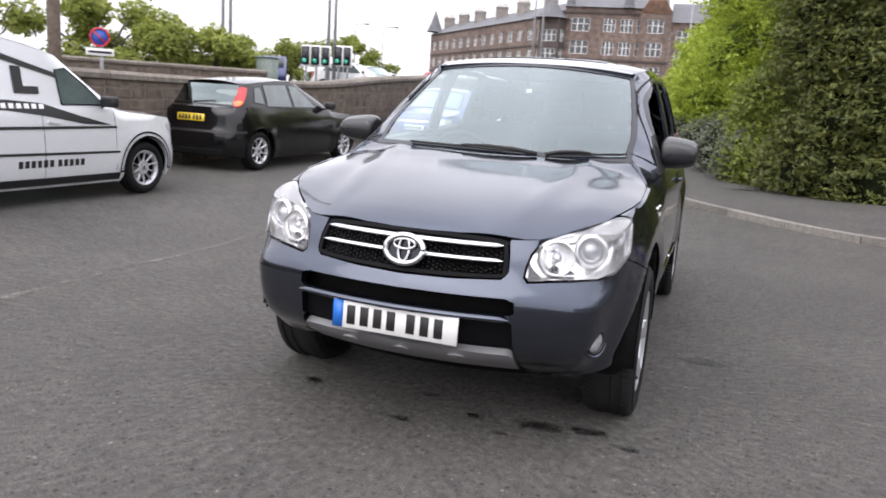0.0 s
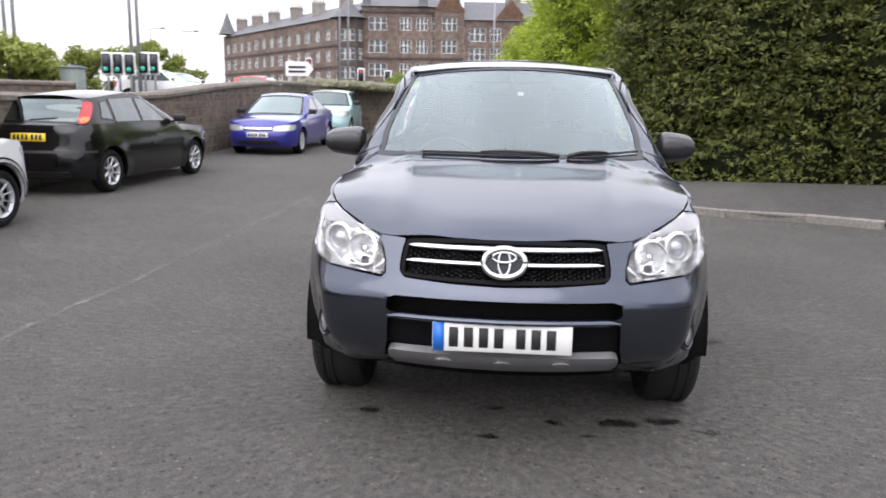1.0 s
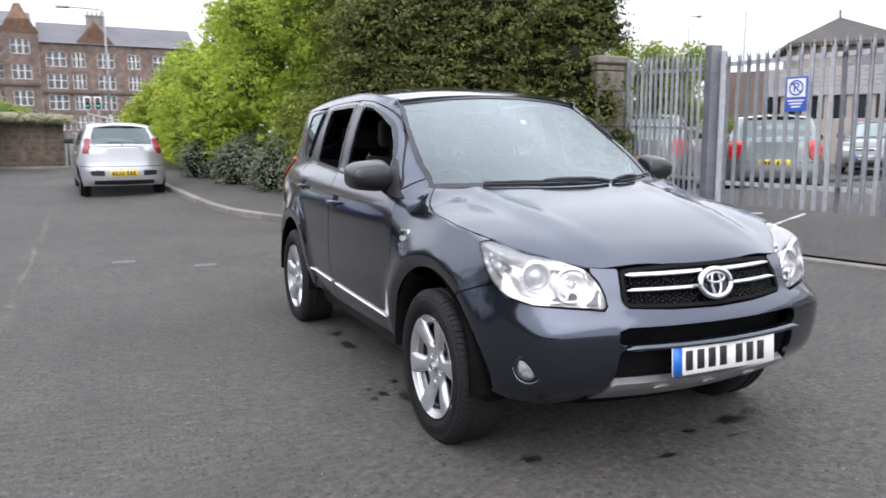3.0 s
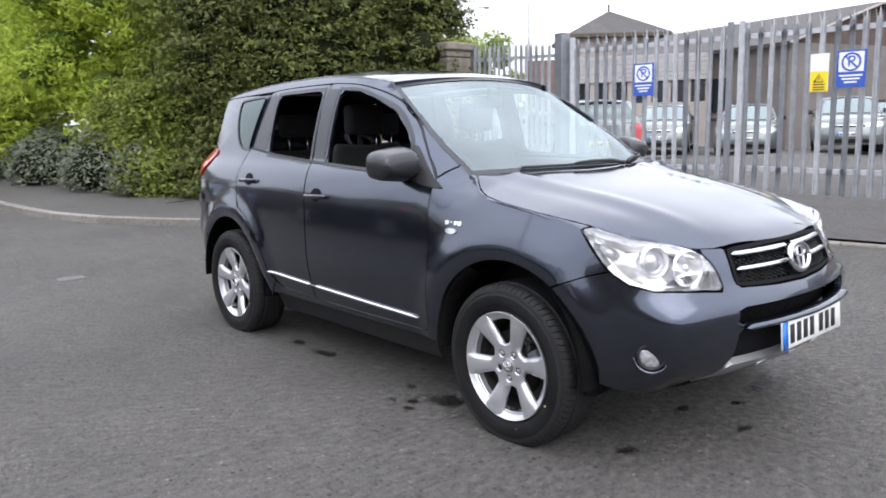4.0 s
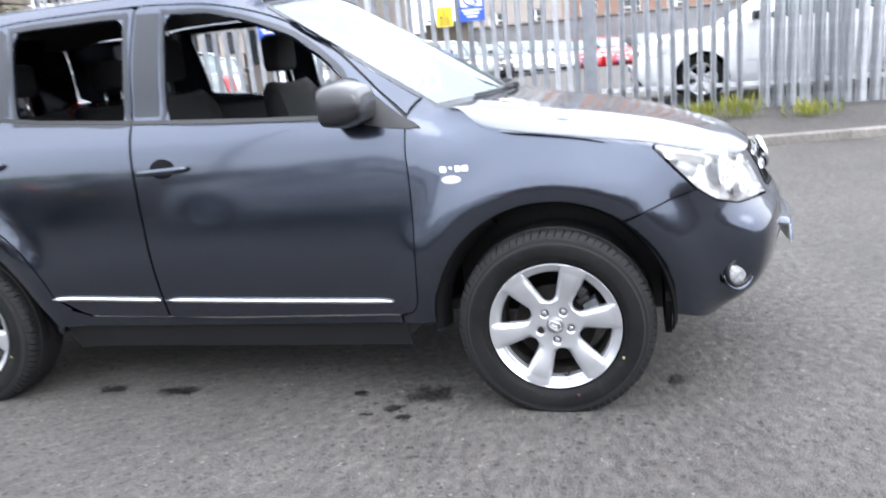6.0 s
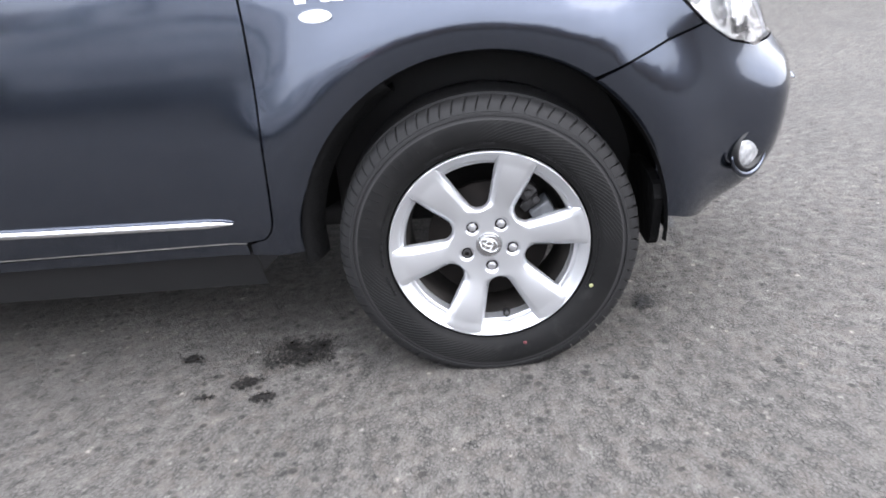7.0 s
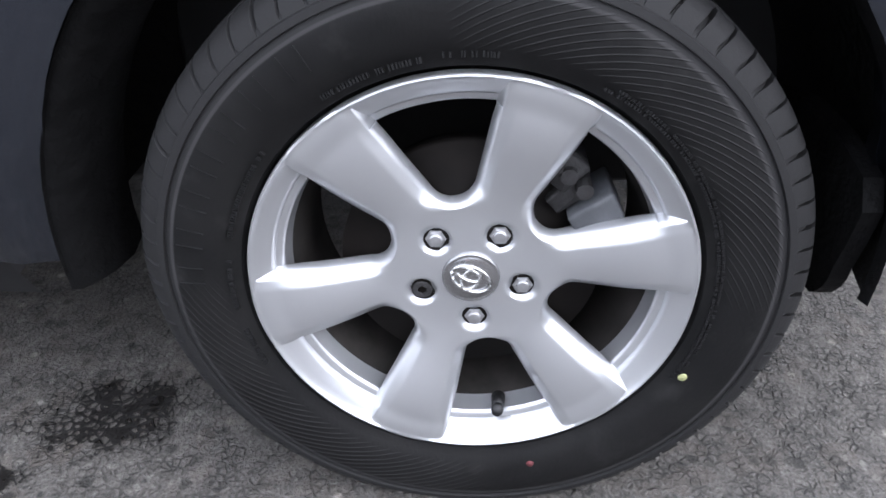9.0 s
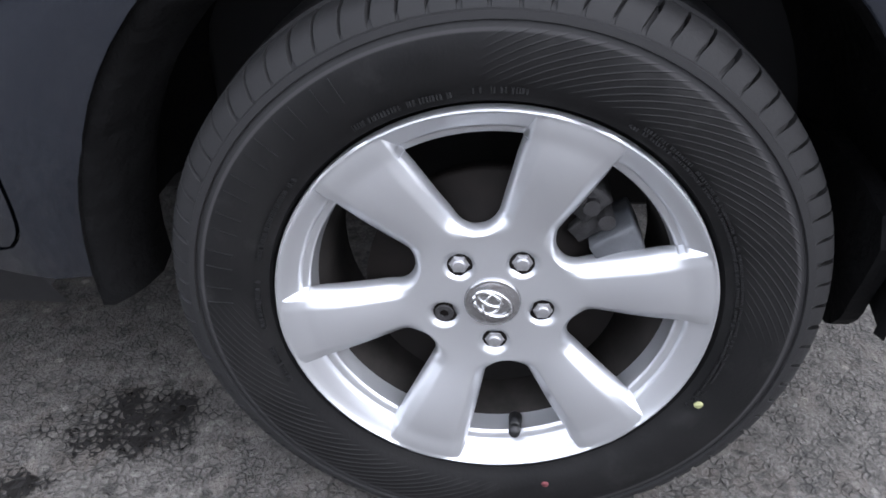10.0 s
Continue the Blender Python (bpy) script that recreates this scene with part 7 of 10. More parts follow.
def palisade(root, a, b, gap, me, foot, rails, rail_h=0.05):
    a, b = Vector(a), Vector(b)
    d = (b - a)
    ln = d.length
    d.normalize()
    ang = math.atan2(d.y, d.x)
    n = int(ln / gap)
    for i in range(n):
        q = a + d * (gap * (i + 0.5) + (ln - n * gap) / 2)
        part("pale", me, None, root, at=Matrix.Translation((*q, foot(*q) + 0.07)) @ Matrix.Rotation(ang, 4, "Z") @ Matrix.Rotation(radians(math.sin(i * 7.3) * 0.5), 4, "Y"))
    for h in rails:
        bm = bmesh.new()
        za, zb = foot(*a) + h, foot(*b) + h
        nrm = Vector((-d.y, d.x)) * 0.03
        sec = [[Vector((*(q + nrm * o), z + u)) for o, u in ((0.45, -rail_h / 2), (1.6, -rail_h / 2), (1.6, rail_h / 2), (0.45, rail_h / 2), (0.45, -rail_h / 2))] for q, z in ((a, za), (b, zb))]
        vs, fs = loft(bm, sec)
        bmesh.ops.recalc_face_normals(bm, faces=bm.faces)
        part("rail", bm, GALV, root, smooth=False)


def post(root, x, y, w, h, mat=GALVDARK, ang=0.0, nm="post"):
    bm = bmesh.new()
    box(bm, -w / 2, -w / 2, -0.05, w / 2, w / 2, h, 0.008)
    box(bm, -w / 2 - 0.004, -w / 2 - 0.004, h, w / 2 + 0.004, w / 2 + 0.004, h + 0.012, 0.004)
    return part(nm, bm, mat, root, smooth=False, at=Matrix.Translation((x, y, pave_z(x, y))) @ Matrix.Rotation(ang, 4, "Z"))


flank = thing("fence_panel", "galvanised palisade panel between stone pillar and gate post", "fence", "palisade fence")
palisade(flank, (5.93, 7.36), (5.96, 5.72), 0.115, PALE_G, pave_z, (0.38, 1.12, 1.98))
post(flank, 5.93, 7.41, 0.07, 2.2)
for nm, a, b in (("gate_leaf", (5.98, 5.36), (6.335, 3.06)), ("gate_leaf", (6.365, 2.92), (6.50, 0.32))):
    leaf = thing(nm, "tall galvanised palisade gate leaf, closed, with bolted signs", "gate", "palisade gates")
    palisade(leaf, a, b, 0.152, PALE_G, pave_z, (0.36, 2.02), 0.06)
    for q in (a, b):
        bm = bmesh.new()
        dirn = math.atan2(b[1] - a[1], b[0] - a[0])
        box(bm, -0.035, 0.0, 0.06, 0.035, 0.06, 2.22, 0.006)
        part("stile", bm, GALV if q == a else GALVDARK, leaf, smooth=False, at=Matrix.Translation((*q, pave_z(*q))) @ Matrix.Rotation(dirn, 4, "Z"))
gp = thing("gate_post", "wide dull galvanised steel gate post", "post", "gate posts")
post(gp, 5.965, 5.53, 0.17, 2.28, ang=-0.15, nm="post_shaft")
gp = thing("gate_post", "wide dull galvanised steel gate post", "post", "gate posts")
post(gp, 6.52, 0.15, 0.16, 2.95, ang=-0.05, nm="post_shaft")
fence = thing("palisade_fence", "long galvanised palisade fence beside the pavement", "fence", "palisade fence")
for a, b in zip(FENCE[3:5], FENCE[4:6]):
    palisade(fence, (a[0], a[1] - 0.12), b, 0.152, PALE_F, pave_z, (0.36, 2.06))
palisade(fence, FENCE[4], FENCE[5], 0.152, PALE_F, pave_z, (0.36, 2.06))
for y in (-2.7, -5.4):
    post(fence, 6.62, y, 0.09, 2.2)

# signs on the gates: a barred letter in a ring on white, a blue strip with plain bars
def sign_board(x, y, z, ang, w, h, kind_):
    m = Matrix.Translation((x, y, z)) @ Matrix.Rotation(ang, 4, "Z")
    if kind_ == "p":
        sg = thing("parking_sign", "white and blue no-parking board bolted to the gate", "sign", "gate signs", at=m)
        bm = bmesh.new()
        box(bm, -w / 2, -0.004, -h / 2, w / 2, 0.004, h / 2, 0.002)
        part("board", bm, SIGNBLUE, sg, smooth=False)
        bm = bmesh.new()
        box(bm, -w * 0.42, -0.0065, -h * 0.08, w * 0.42, -0.002, h * 0.45)
        part("white_field", bm, SIGNWHITE, sg, smooth=False)
        bm = bmesh.new()
        tube(bm, [(w * 0.30 * math.cos(a), -0.008, h * 0.185 + w * 0.30 * math.sin(a)) for a in [2 * math.pi * i / 28 for i in range(29)]], w * 0.035, 6)
        tube(bm, [(-w * 0.21, -0.008, h * 0.185 + w * 0.21), (w * 0.21, -0.008, h * 0.185 - w * 0.21)], w * 0.03, 6)
        part("ring", bm, SIGNBLUE, sg)
        cu = bpy.data.curves.new("letter", "FONT")
        cu.body, cu.size, cu.align_x, cu.align_y, cu.extrude = "P", w * 0.55, "CENTER", "CENTER", 0.001
        ob = new("letter", cu)
        ob.data.materials.append(SIGNBLUE)
        ob.parent = sg
        ob.matrix_basis = Matrix.Translation((0, -0.009, h * 0.185)) @ Matrix.Rotation(math.pi / 2, 4, "X")
        for i, (k, ww) in enumerate(((-0.18, 0.78), (-0.27, 0.60), (-0.36, 0.42))):
            bm = bmesh.new()
            box(bm, -w * ww / 2, -0.0065, h * k - h * 0.022, w * ww / 2, -0.002, h * k + h * 0.022)
            part("text_bar", bm, SIGNWHITE, sg, smooth=False)
    else:
        sg = thing("warning_sign", "yellow and white hazard board with a black triangle", "sign", "gate signs", at=m)
        bm = bmesh.new()
        box(bm, -w / 2, -0.004, -h / 2, w / 2, 0.004, h / 2, 0.002)
        part("board", bm, SIGNWHITE, sg, smooth=False)
        bm = bmesh.new()
        box(bm, -w * 0.48, -0.0065, -h * 0.49, w * 0.48, -0.002, h * 0.04)
        part("yellow_field", bm, SIGNYELLOW, sg, smooth=False)
        bm = bmesh.new()
        tube(bm, [(-w * 0.25, -0.008, -h * 0.24), (w * 0.25, -0.008, -h * 0.24), (0, -0.008, -h * 0.03), (-w * 0.25, -0.008, -h * 0.24)], w * 0.03, 6)
        tube(bm, [(0, -0.008, -h * 0.11), (0, -0.008, -h * 0.19)], w * 0.03, 6)
        part("triangle", bm, INK, sg)
        for k in (-0.31, -0.38, -0.44):
            bm = bmesh.new()
            box(bm, -w * 0.32, -0.008, h * k - h * 0.015, w * 0.32, -0.002, h * k + h * 0.015)
            part("text_bar", bm, INK, sg, smooth=False)


ga = math.atan2(0.32 - 2.92, 6.50 - 6.365)
gb = math.atan2(3.06 - 5.36, 6.335 - 5.98)
sign_board(6.37, 1.57, 1.855, ga, 0.32, 0.42, "p")
sign_board(6.355, 1.92, 1.83, ga, 0.21, 0.44, "w")
sign_board(6.09, 4.18, 1.88, gb, 0.30, 0.44, "p")

# purple crate beside the pillar
crate = thing("plastic_crate", "purple plastic storage crate standing by the stone pillar", "crate", at=Matrix.Translation((5.52, 6.36, pave_z(5.52, 6.36))) @ Matrix.Rotation(radians(-40), 4, "Z") @ Matrix.Scale(0.9, 4))
bm = bmesh.new()
o = [(-0.30, -0.2), (0.30, -0.2), (0.30, 0.2), (-0.30, 0.2)]
rows = []
for sc_, z in ((0.90, 0.0), (0.97, 0.30), (1.03, 0.31), (1.03, 0.34), (0.95, 0.34), (0.86, 0.02)):
    rows.append([Vector((x * sc_, y * sc_, z)) for x, y in o + o[:1]])
vs, fs = loft(bm, rows)
bm.faces.new(vs[0][:4]), bm.faces.new(vs[-1][:4])
bmesh.ops.remove_doubles(bm, verts=bm.verts, dist=1e-5)
bmesh.ops.recalc_face_normals(bm, faces=bm.faces)
part("tub", bm, PURPLE, crate, smooth=False)
bm = bmesh.new()
for k in range(3):
    box(bm, -0.18, -0.205, 0.10 + 0.05 * k, -0.02 - 0.03 * k, -0.19, 0.125 + 0.05 * k)
part("label_bars", bm, SIGNWHITE, crate, "pale label in plain bars", False)

# two white battens lying on the pavement by the gate
for (x0, y0), (x1, y1) in (((5.62, 5.06), (5.94, 4.48)), ((5.40, 3.92), (6.28, 4.09))):
    bm = bmesh.new()
    d_ = math.dist((x0, y0), (x1, y1))
    box(bm, 0, -0.02, 0, d_, 0.02, 0.016, 0.003)
    zz = (pave_z(x0, y0), pave_z(x1, y1))
    tagged(part("batten", bm, LINEPAINT, smooth=False, at=Matrix.Translation((x0, y0, zz[0] + 0.004)) @ Matrix.Rotation(math.atan2(y1 - y0, x1 - x0), 4, "Z") @ Matrix.Rotation(-math.atan2(zz[1] - zz[0], d_), 4, "Y")), "thin white batten lying on the pavement", "batten", "loose battens")

# weeds along the fence foot
rng = random.Random(12)
for wx, wy, hh in ((6.35, 0.2, 0.35), (6.38, -0.25, 0.30), (6.36, -1.2, 0.28), (6.38, -1.6, 0.34), (6.3, -2.4, 0.25), (6.45, -0.7, 0.2)):
    bm = bmesh.new()
    for k in range(70):
        p = Vector((wx + rng.gauss(0, 0.07), wy + rng.gauss(0, 0.12), pave_z(wx, wy)))
        tip = p + Vector((rng.gauss(0, 0.06), rng.gauss(0, 0.06), hh * rng.uniform(0.35, 1)))
        s_ = Vector((rng.gauss(0, 1), rng.gauss(0, 1), 0)).normalized() * 0.012
        mid = p.lerp(tip, 0.6)
        a, b, c, d = (bm.verts.new(v) for v in (p, mid + s_, tip, mid - s_))
        bm.faces.new((a, b, c, d))
    tagged(part("weed_tuft", bm, WEED), "yellow-green weeds growing at the fence foot", "weeds", "weeds")

# handrails of the ramp beyond the far wall
for k, (x0, y0, z0, x1, y1, z1) in enumerate(((-2.7, 23.2, 1.55, 1.2, 27.0, 0.75), (-2.2, 27.5, 2.25, 4.0, 33.0, 1.0))):
    rail = thing("handrail", "grey tubular handrail sloping beside a ramp", "railing", "ramp railings")
    for dz in (0.0, -0.28):
        bm = bmesh.new()
        tube(bm, [(x0, y0, z0 + dz), ((x0 + x1) / 2, (y0 + y1) / 2, (z0 + z1) / 2 + dz), (x1, y1, z1 + dz)], 0.03, 8)
        part("rail", bm, GALV, rail)
    for t in (0.02, 0.33, 0.66, 0.98):
        p = Vector((x0, y0, z0)).lerp(Vector((x1, y1, z1)), t)
        bm = bmesh.new()
        rod(bm, (p.x, p.y, min(p.z - 1.2, 0.5)), p, 0.025, n=8)
        part("rail_post", bm, GALV, rail)
bm = bmesh.new()
rod(bm, (-2.85, 23.1, 0.45), (-2.85, 23.1, 1.95), 0.035, n=8)
tagged(part("metal_post", bm, GALVDARK), "thin grey metal post at the wall end", "post")

# road furniture: covers, seams and old marks on the asphalt
for x, y in ((-1.16, 5.35), (-1.95, 5.9)):
    bm = bmesh.new()
    box(bm, x - 0.11, y - 0.09, -0.01, x + 0.11, y + 0.09, 0.006, 0.003)
    for k in range(4):
        box(bm, x - 0.09, y - 0.07 + 0.04 * k, 0.004, x + 0.09, y - 0.055 + 0.04 * k, 0.008)
    ob = part("valve_cover", bm, IRONCOVER, smooth=False)
    ob.location.z = ground_z(x, y)
    tagged(ob, "small cast iron cover set in the asphalt", "cover", "road covers")

# ---- other parked vehicles ----
def plain_car(name, label, body, at, L, W, H, wb, fo, R, nose_z, a_base, a_top, roof_end, d_base, roof_h, wins, tail_z, group="", van=False, roof_mat=None, spokes=5, plate=PLATEWHITE, rear_plate=PLATEYELLOW, step=0.07, lamps="high", trims=True, belt=None, glassm=None, amber=True):
    """A road car with its nose towards -y and its front axle at y = 0. a_base, a_top, roof_end, d_base: corners of the glass house as (y, z); wins: side windows as outlines."""
    root = thing(name, label, "van" if van else "car", group, at=at)
    tail = L - fo
    k = W / 2
    gm = glassm or DARKGLASS2
    al = lambda z: a_base[0] + (a_top[0] - a_base[0]) * (z - a_base[1]) / (a_top[1] - a_base[1])
    dl = lambda z: d_base[0] + (roof_end[0] - d_base[0]) * (z - d_base[1]) / (roof_end[1] - d_base[1])
    top_pts = [(-fo, nose_z), (-fo + 0.12, nose_z + 0.06), (-fo + 0.5, nose_z + (a_base[1] - nose_z) * 0.55), (a_base[0] - 0.1, a_base[1] - 0.03), (a_base[0], a_base[1]), (d_base[0], d_base[1])]
    if tail - d_base[0] > 0.12:
        top_pts += [((d_base[0] + tail) / 2, (d_base[1] + tail_z) / 2 + 0.01), (tail, tail_z)]
    else:
        top_pts += [(max(tail, d_base[0] + 0.02), tail_z)]
    ztop = spline(top_pts)
    tum = 0.20 if not van else 0.13
    sd = spline([(0.1, -0.14), (0.2, -0.05), (0.3, -0.015), (0.45, 0.0), (0.62, 0.002), (0.8, -0.012), (a_base[1] - 0.05, -0.035), (a_base[1] + 0.04, -0.06), (H, -0.06 - tum)])
    fr = spline([(0.1, -0.2), (0.22, -0.06), (0.32, 0.0), (0.48, 0.0), (0.56, -0.03), (nose_z, -0.10), (nose_z + 0.3, -0.35)])
    re = spline([(0.1, -0.18), (0.25, -0.05), (0.33, 0.0), (0.55, 0.0), (0.62, -0.03), (tail_z, -0.07), (H, -0.10)])

    def off(x, y, z, nx, ny):
        f, r = smooth01((-ny - 0.25) / 0.7), smooth01((ny - 0.25) / 0.7)
        o = sd(z) * (1 - f - r) + fr(z) * f + re(z) * r
        for cy in (0.0, wb):
            d = math.hypot(y - cy, z - R)
            o += 0.018 * (1 - f - r) * smooth01((R + 0.18 - d) / 0.06) * (z < a_base[1])
        if z > a_base[1] - 0.08:
            d = (al(max(z, a_base[1])) + 0.13 - y) / 0.13
            if d > 0:
                o -= 0.07 * min(d, 1.3) ** 2 * smooth01((z - a_base[1] + 0.08) / 0.1)
            d = (y - dl(max(z, d_base[1])) + 0.13) / 0.13
            if d > 0 and y < tail - 0.02:
                o -= 0.07 * min(d, 1.3) ** 2 * smooth01((z - d_base[1] + 0.08) / 0.1)
        return o
    c = Shell([(0, tail), (k * 0.5, tail - 0.02), (k * 0.80, tail - 0.12), (k * 0.94, tail - 0.32), (k * 0.985, tail - 0.7), (k, (tail - fo) / 2), (k * 0.985, 0.1), (k * 0.955, -fo * 0.40), (k * 0.86, -fo * 0.70), (k * 0.66, -fo * 0.88), (k * 0.33, -fo * 0.975), (0, -fo)], off)
    mid = lambda q: Vector((0, min(max(q.y, 0.3), wb), 0.6))
    sm = float(c.S[-1])
    ar = R + 0.055
    # lower body with its wheel openings
    line = [(sm, 0.19)] + [(sm, ztop(-fo))]
    ss = [sm + (0 - sm) * i / 70 for i in range(1, 70)]
    line += [(s, ztop(float(np.interp(s, c.S, c.Y)))) for s in ss] + [(0, tail_z), (0, 0.22), (c.sy(tail - 0.25), 0.22)]
    line += [(c.sy(wb + math.sqrt(ar ** 2 - (R - 0.2) ** 2)), 0.2)] + [(c.sy(y), z) for y, z in arc(wb, R, ar, -10, 190, 20)] + [(c.sy(wb - ar - 0.02), 0.17), (c.sy(ar + 0.02), 0.17)]
    line += [(c.sy(y), z) for y, z in arc(0, R, ar, -10, 190, 20)][::1] + [(c.sy(-ar - 0.02), 0.19)]
    part("body", c.both(line, step=step, depth=0.02, gap=0), body, root)
    # bonnet and boot lid
    for s0, s1, cr in ((sm, c.sy(a_base[0]), 0.05), (c.sy(d_base[0]), 0.0, 0.02)):
        bm = bmesh.new()
        rows = []
        n = 14
        for i in range(n + 1):
            s = s0 + (s1 - s0) * i / n
            e = c.at(s, ztop(float(np.interp(s, c.S, c.Y))))
            kk = cr * min(1, e.x / (k * 0.7))
            rows.append([Vector((e.x * u, e.y, e.z + kk * (1 - u * u))) for u in [-1 + j / 7 for j in range(15)]])
        vs, fs = loft(bm, rows)
        orient(bm, fs, lambda q: Vector((q.x, q.y, 0)))
        part("bonnet" if cr > 0.03 else "tail_deck", bm, body, root)

    def screen(p, q, bow0, bow1, r0, r1, inn, sgn):
        def f(u, v, o=0.0):
            y, z = p[0] + (q[0] - p[0]) * v, p[1] + (q[1] - p[1]) * v
            e = c.side(y, z)
            kk = 1 - u * u
            return Vector((e.x * u, e.y + sgn * (bow0 + (bow1 - bow0) * v) * kk + sgn * o, e.z + (r0 + (r1 - r0) * v) * kk + o * 0.5))
        return f
    ws_ = screen(a_base, a_top, 0.14, 0.06, 0.02, 0.04, 0, -1)
    rs_ = screen(d_base, roof_end, 0.05, 0.03, 0.01, 0.04, 0, 1)
    for nm, f in (("windscreen", ws_), ("rear_screen", rs_)):
        if nm == "rear_screen" and van:
            bm = sheet(f, -1, 1, 0, 1, 10, 8)
            orient(bm, bm.faces[:], mid)
            part("rear_panel", bm, body, root)
            continue
        bm = sheet(lambda u, v: f(u, v, 0.0), -0.93, 0.93, 0.06, 0.94, 14, 8)
        orient(bm, bm.faces[:], mid)
        g = part(nm, bm, gm, root)
        g.visible_shadow = False
        bm = bmesh.new()
        for u0, u1, v0, v1 in ((-1, -0.92, 0, 1), (0.92, 1, 0, 1), (-0.92, 0.92, 0.93, 1), (-0.92, 0.92, 0, 0.07)):
            loft(bm, [[f(u0 + (u1 - u0) * i / 10, v0 + (v1 - v0) * j / 6, 0.004) for i in range(11)] for j in range(7)])
        orient(bm, bm.faces[:], mid)
        part("screen_surround", bm, body if nm == "rear_screen" else GLOSSBLACK, root)
    rz = spline([(a_top[0] - 0.1, a_top[1] - 0.02), (a_top[0], a_top[1]), ((a_top[0] * 2 + roof_end[0]) / 3, roof_h), ((a_top[0] + roof_end[0] * 2) / 3, (roof_h * 2 + roof_end[1]) / 3), (roof_end[0], roof_end[1]), (roof_end[0] + 0.3, roof_end[1] - 0.03)])

    def rf(u, v):
        y = a_top[0] + (roof_end[0] - a_top[0]) * v
        e = c.side(y, rz(y))
        return Vector((e.x * u, e.y - 0.06 * (1 - u * u) * (1 - v) + 0.05 * (1 - u * u) * v, e.z + 0.045 * (1 - abs(u) ** 2.4)))
    bm = sheet(rf, -1, 1, -0.02, 1.03, 16, 14)
    orient(bm, bm.faces[:], lambda q: Vector((q.x, q.y, 0)))
    skirt(bm, 0.015)
    part("roof", bm, roof_mat or body, root)
    # glass house sides: a dark pane behind, pillars in front of it
    house = [a_base] + [(al(z), z) for z in (a_base[1] + (a_top[1] - a_base[1]) * t for t in (0.33, 0.66))] + [a_top] + [(y, rz(y)) for y in (a_top[0] + (roof_end[0] - a_top[0]) * t for t in (0.2, 0.4, 0.6, 0.8))] + [roof_end, d_base]
    for sx in (-1, 1):
        bm = c.panel(c.spoly(house), sx, -0.004, step=step, depth=0, gap=0)
        if van:
            part("side_panel", bm, body, root)
        else:
            part("side_frame", bm, body if belt is None else belt, root)
        for w in wins:
            w = [(p[0] + (q[0] - p[0]) * t, p[1] + (q[1] - p[1]) * t) for p, q in zip(w, w[1:] + w[:1]) for t in (0.0, 0.14, 0.5, 0.86)]
            w2 = rounded(w, 3, True)
            bm = c.panel(c.spoly(w2), sx, 0.004, step=step, depth=0.008, gap=0)
            part("side_window", bm, SIDEGLASS, root)
            bm = c.ring(inset(w2, -0.014), w2, sx, 0.005, across=1)
            skirt(bm, 0.008)
            part("window_rim", bm, GLOSSBLACK, root)
        # mirror
        m0 = c.side(a_base[0] + 0.25, a_base[1] + 0.02, 0.0, sx)
        bm = bmesh.new()
        box(bm, -0.10, -0.04, -0.05, 0.10, 0.06, 0.07, 0.028, Matrix.Translation(m0 + Vector((sx * 0.12, 0, 0.05))), 2)
        rod(bm, m0, m0 + Vector((sx * 0.06, 0, 0.03)), 0.018, n=6)
        part("door_mirror", bm, body if not trims else BLACK, root)
        # shut lines, rubbing strip, handles
        if trims:
            for yy in ((a_base[0] + 0.10), (a_base[0] + 1.05 if not van else a_base[0] + 1.05)):
                bm = c.panel(c.spoly([(yy, 0.3), (yy + 0.006, 0.3), (yy + 0.012, ztop(yy) - 0.02), (yy + 0.005, ztop(yy) - 0.02)]), sx, 0.002, step=step, depth=0, gap=0)
                part("shut_line", bm, PAINT_IN, root)
            bm = c.panel(c.spoly([(R + 0.12, 0.50), (wb - R - 0.12, 0.52), (wb - R - 0.12, 0.545), (R + 0.12, 0.525)]), sx, 0.008, step=step, depth=0.012, gap=0)
            part("rubbing_strip", bm, body if not van else INK, root)
            bm = c.panel(c.spoly([(a_base[0] + 0.85, a_base[1] - 0.16), (a_base[0] + 1.0, a_base[1] - 0.15), (a_base[0] + 1.0, a_base[1] - 0.12), (a_base[0] + 0.85, a_base[1] - 0.13)]), sx, 0.02, step=step, depth=0.02, gap=0)
            part("door_handle", bm, body, root)
        # lamps
        hy0 = -fo * 0.60
        hl = [(c.sf(k * 0.48), nose_z - 0.10), (c.sf(k * 0.50), nose_z - 0.0), (c.sy(hy0), nose_z + 0.035), (c.sy(hy0 + 0.10), nose_z + 0.01), (c.sy(hy0), nose_z - 0.085)]
        part("headlamp", c.panel(rounded(hl, 3, True), sx, 0.008, step=0.05, depth=0.02, gap=0), LAMPWHITE, root, "clear headlamp")
        if lamps == "high":
            tl = [(tail - 0.10, tail_z - 0.02), (tail - 0.30, tail_z + 0.02), (dl(H * 0.93) - 0.06, H * 0.90), (dl(H * 0.93) + 0.03, H * 0.88), (tail - 0.06, tail_z + 0.12)]
            lo = [(c.sy(d_base[0] - 0.05), d_base[1] + 0.0), (c.sy(d_base[0] - 0.02), d_base[1] + 0.33), (c.sy(d_base[0] + 0.05), d_base[1] + 0.30), (c.sy(d_base[0] + 0.12), d_base[1] + 0.0), (c.sy(d_base[0] + 0.1), d_base[1] - 0.06)]
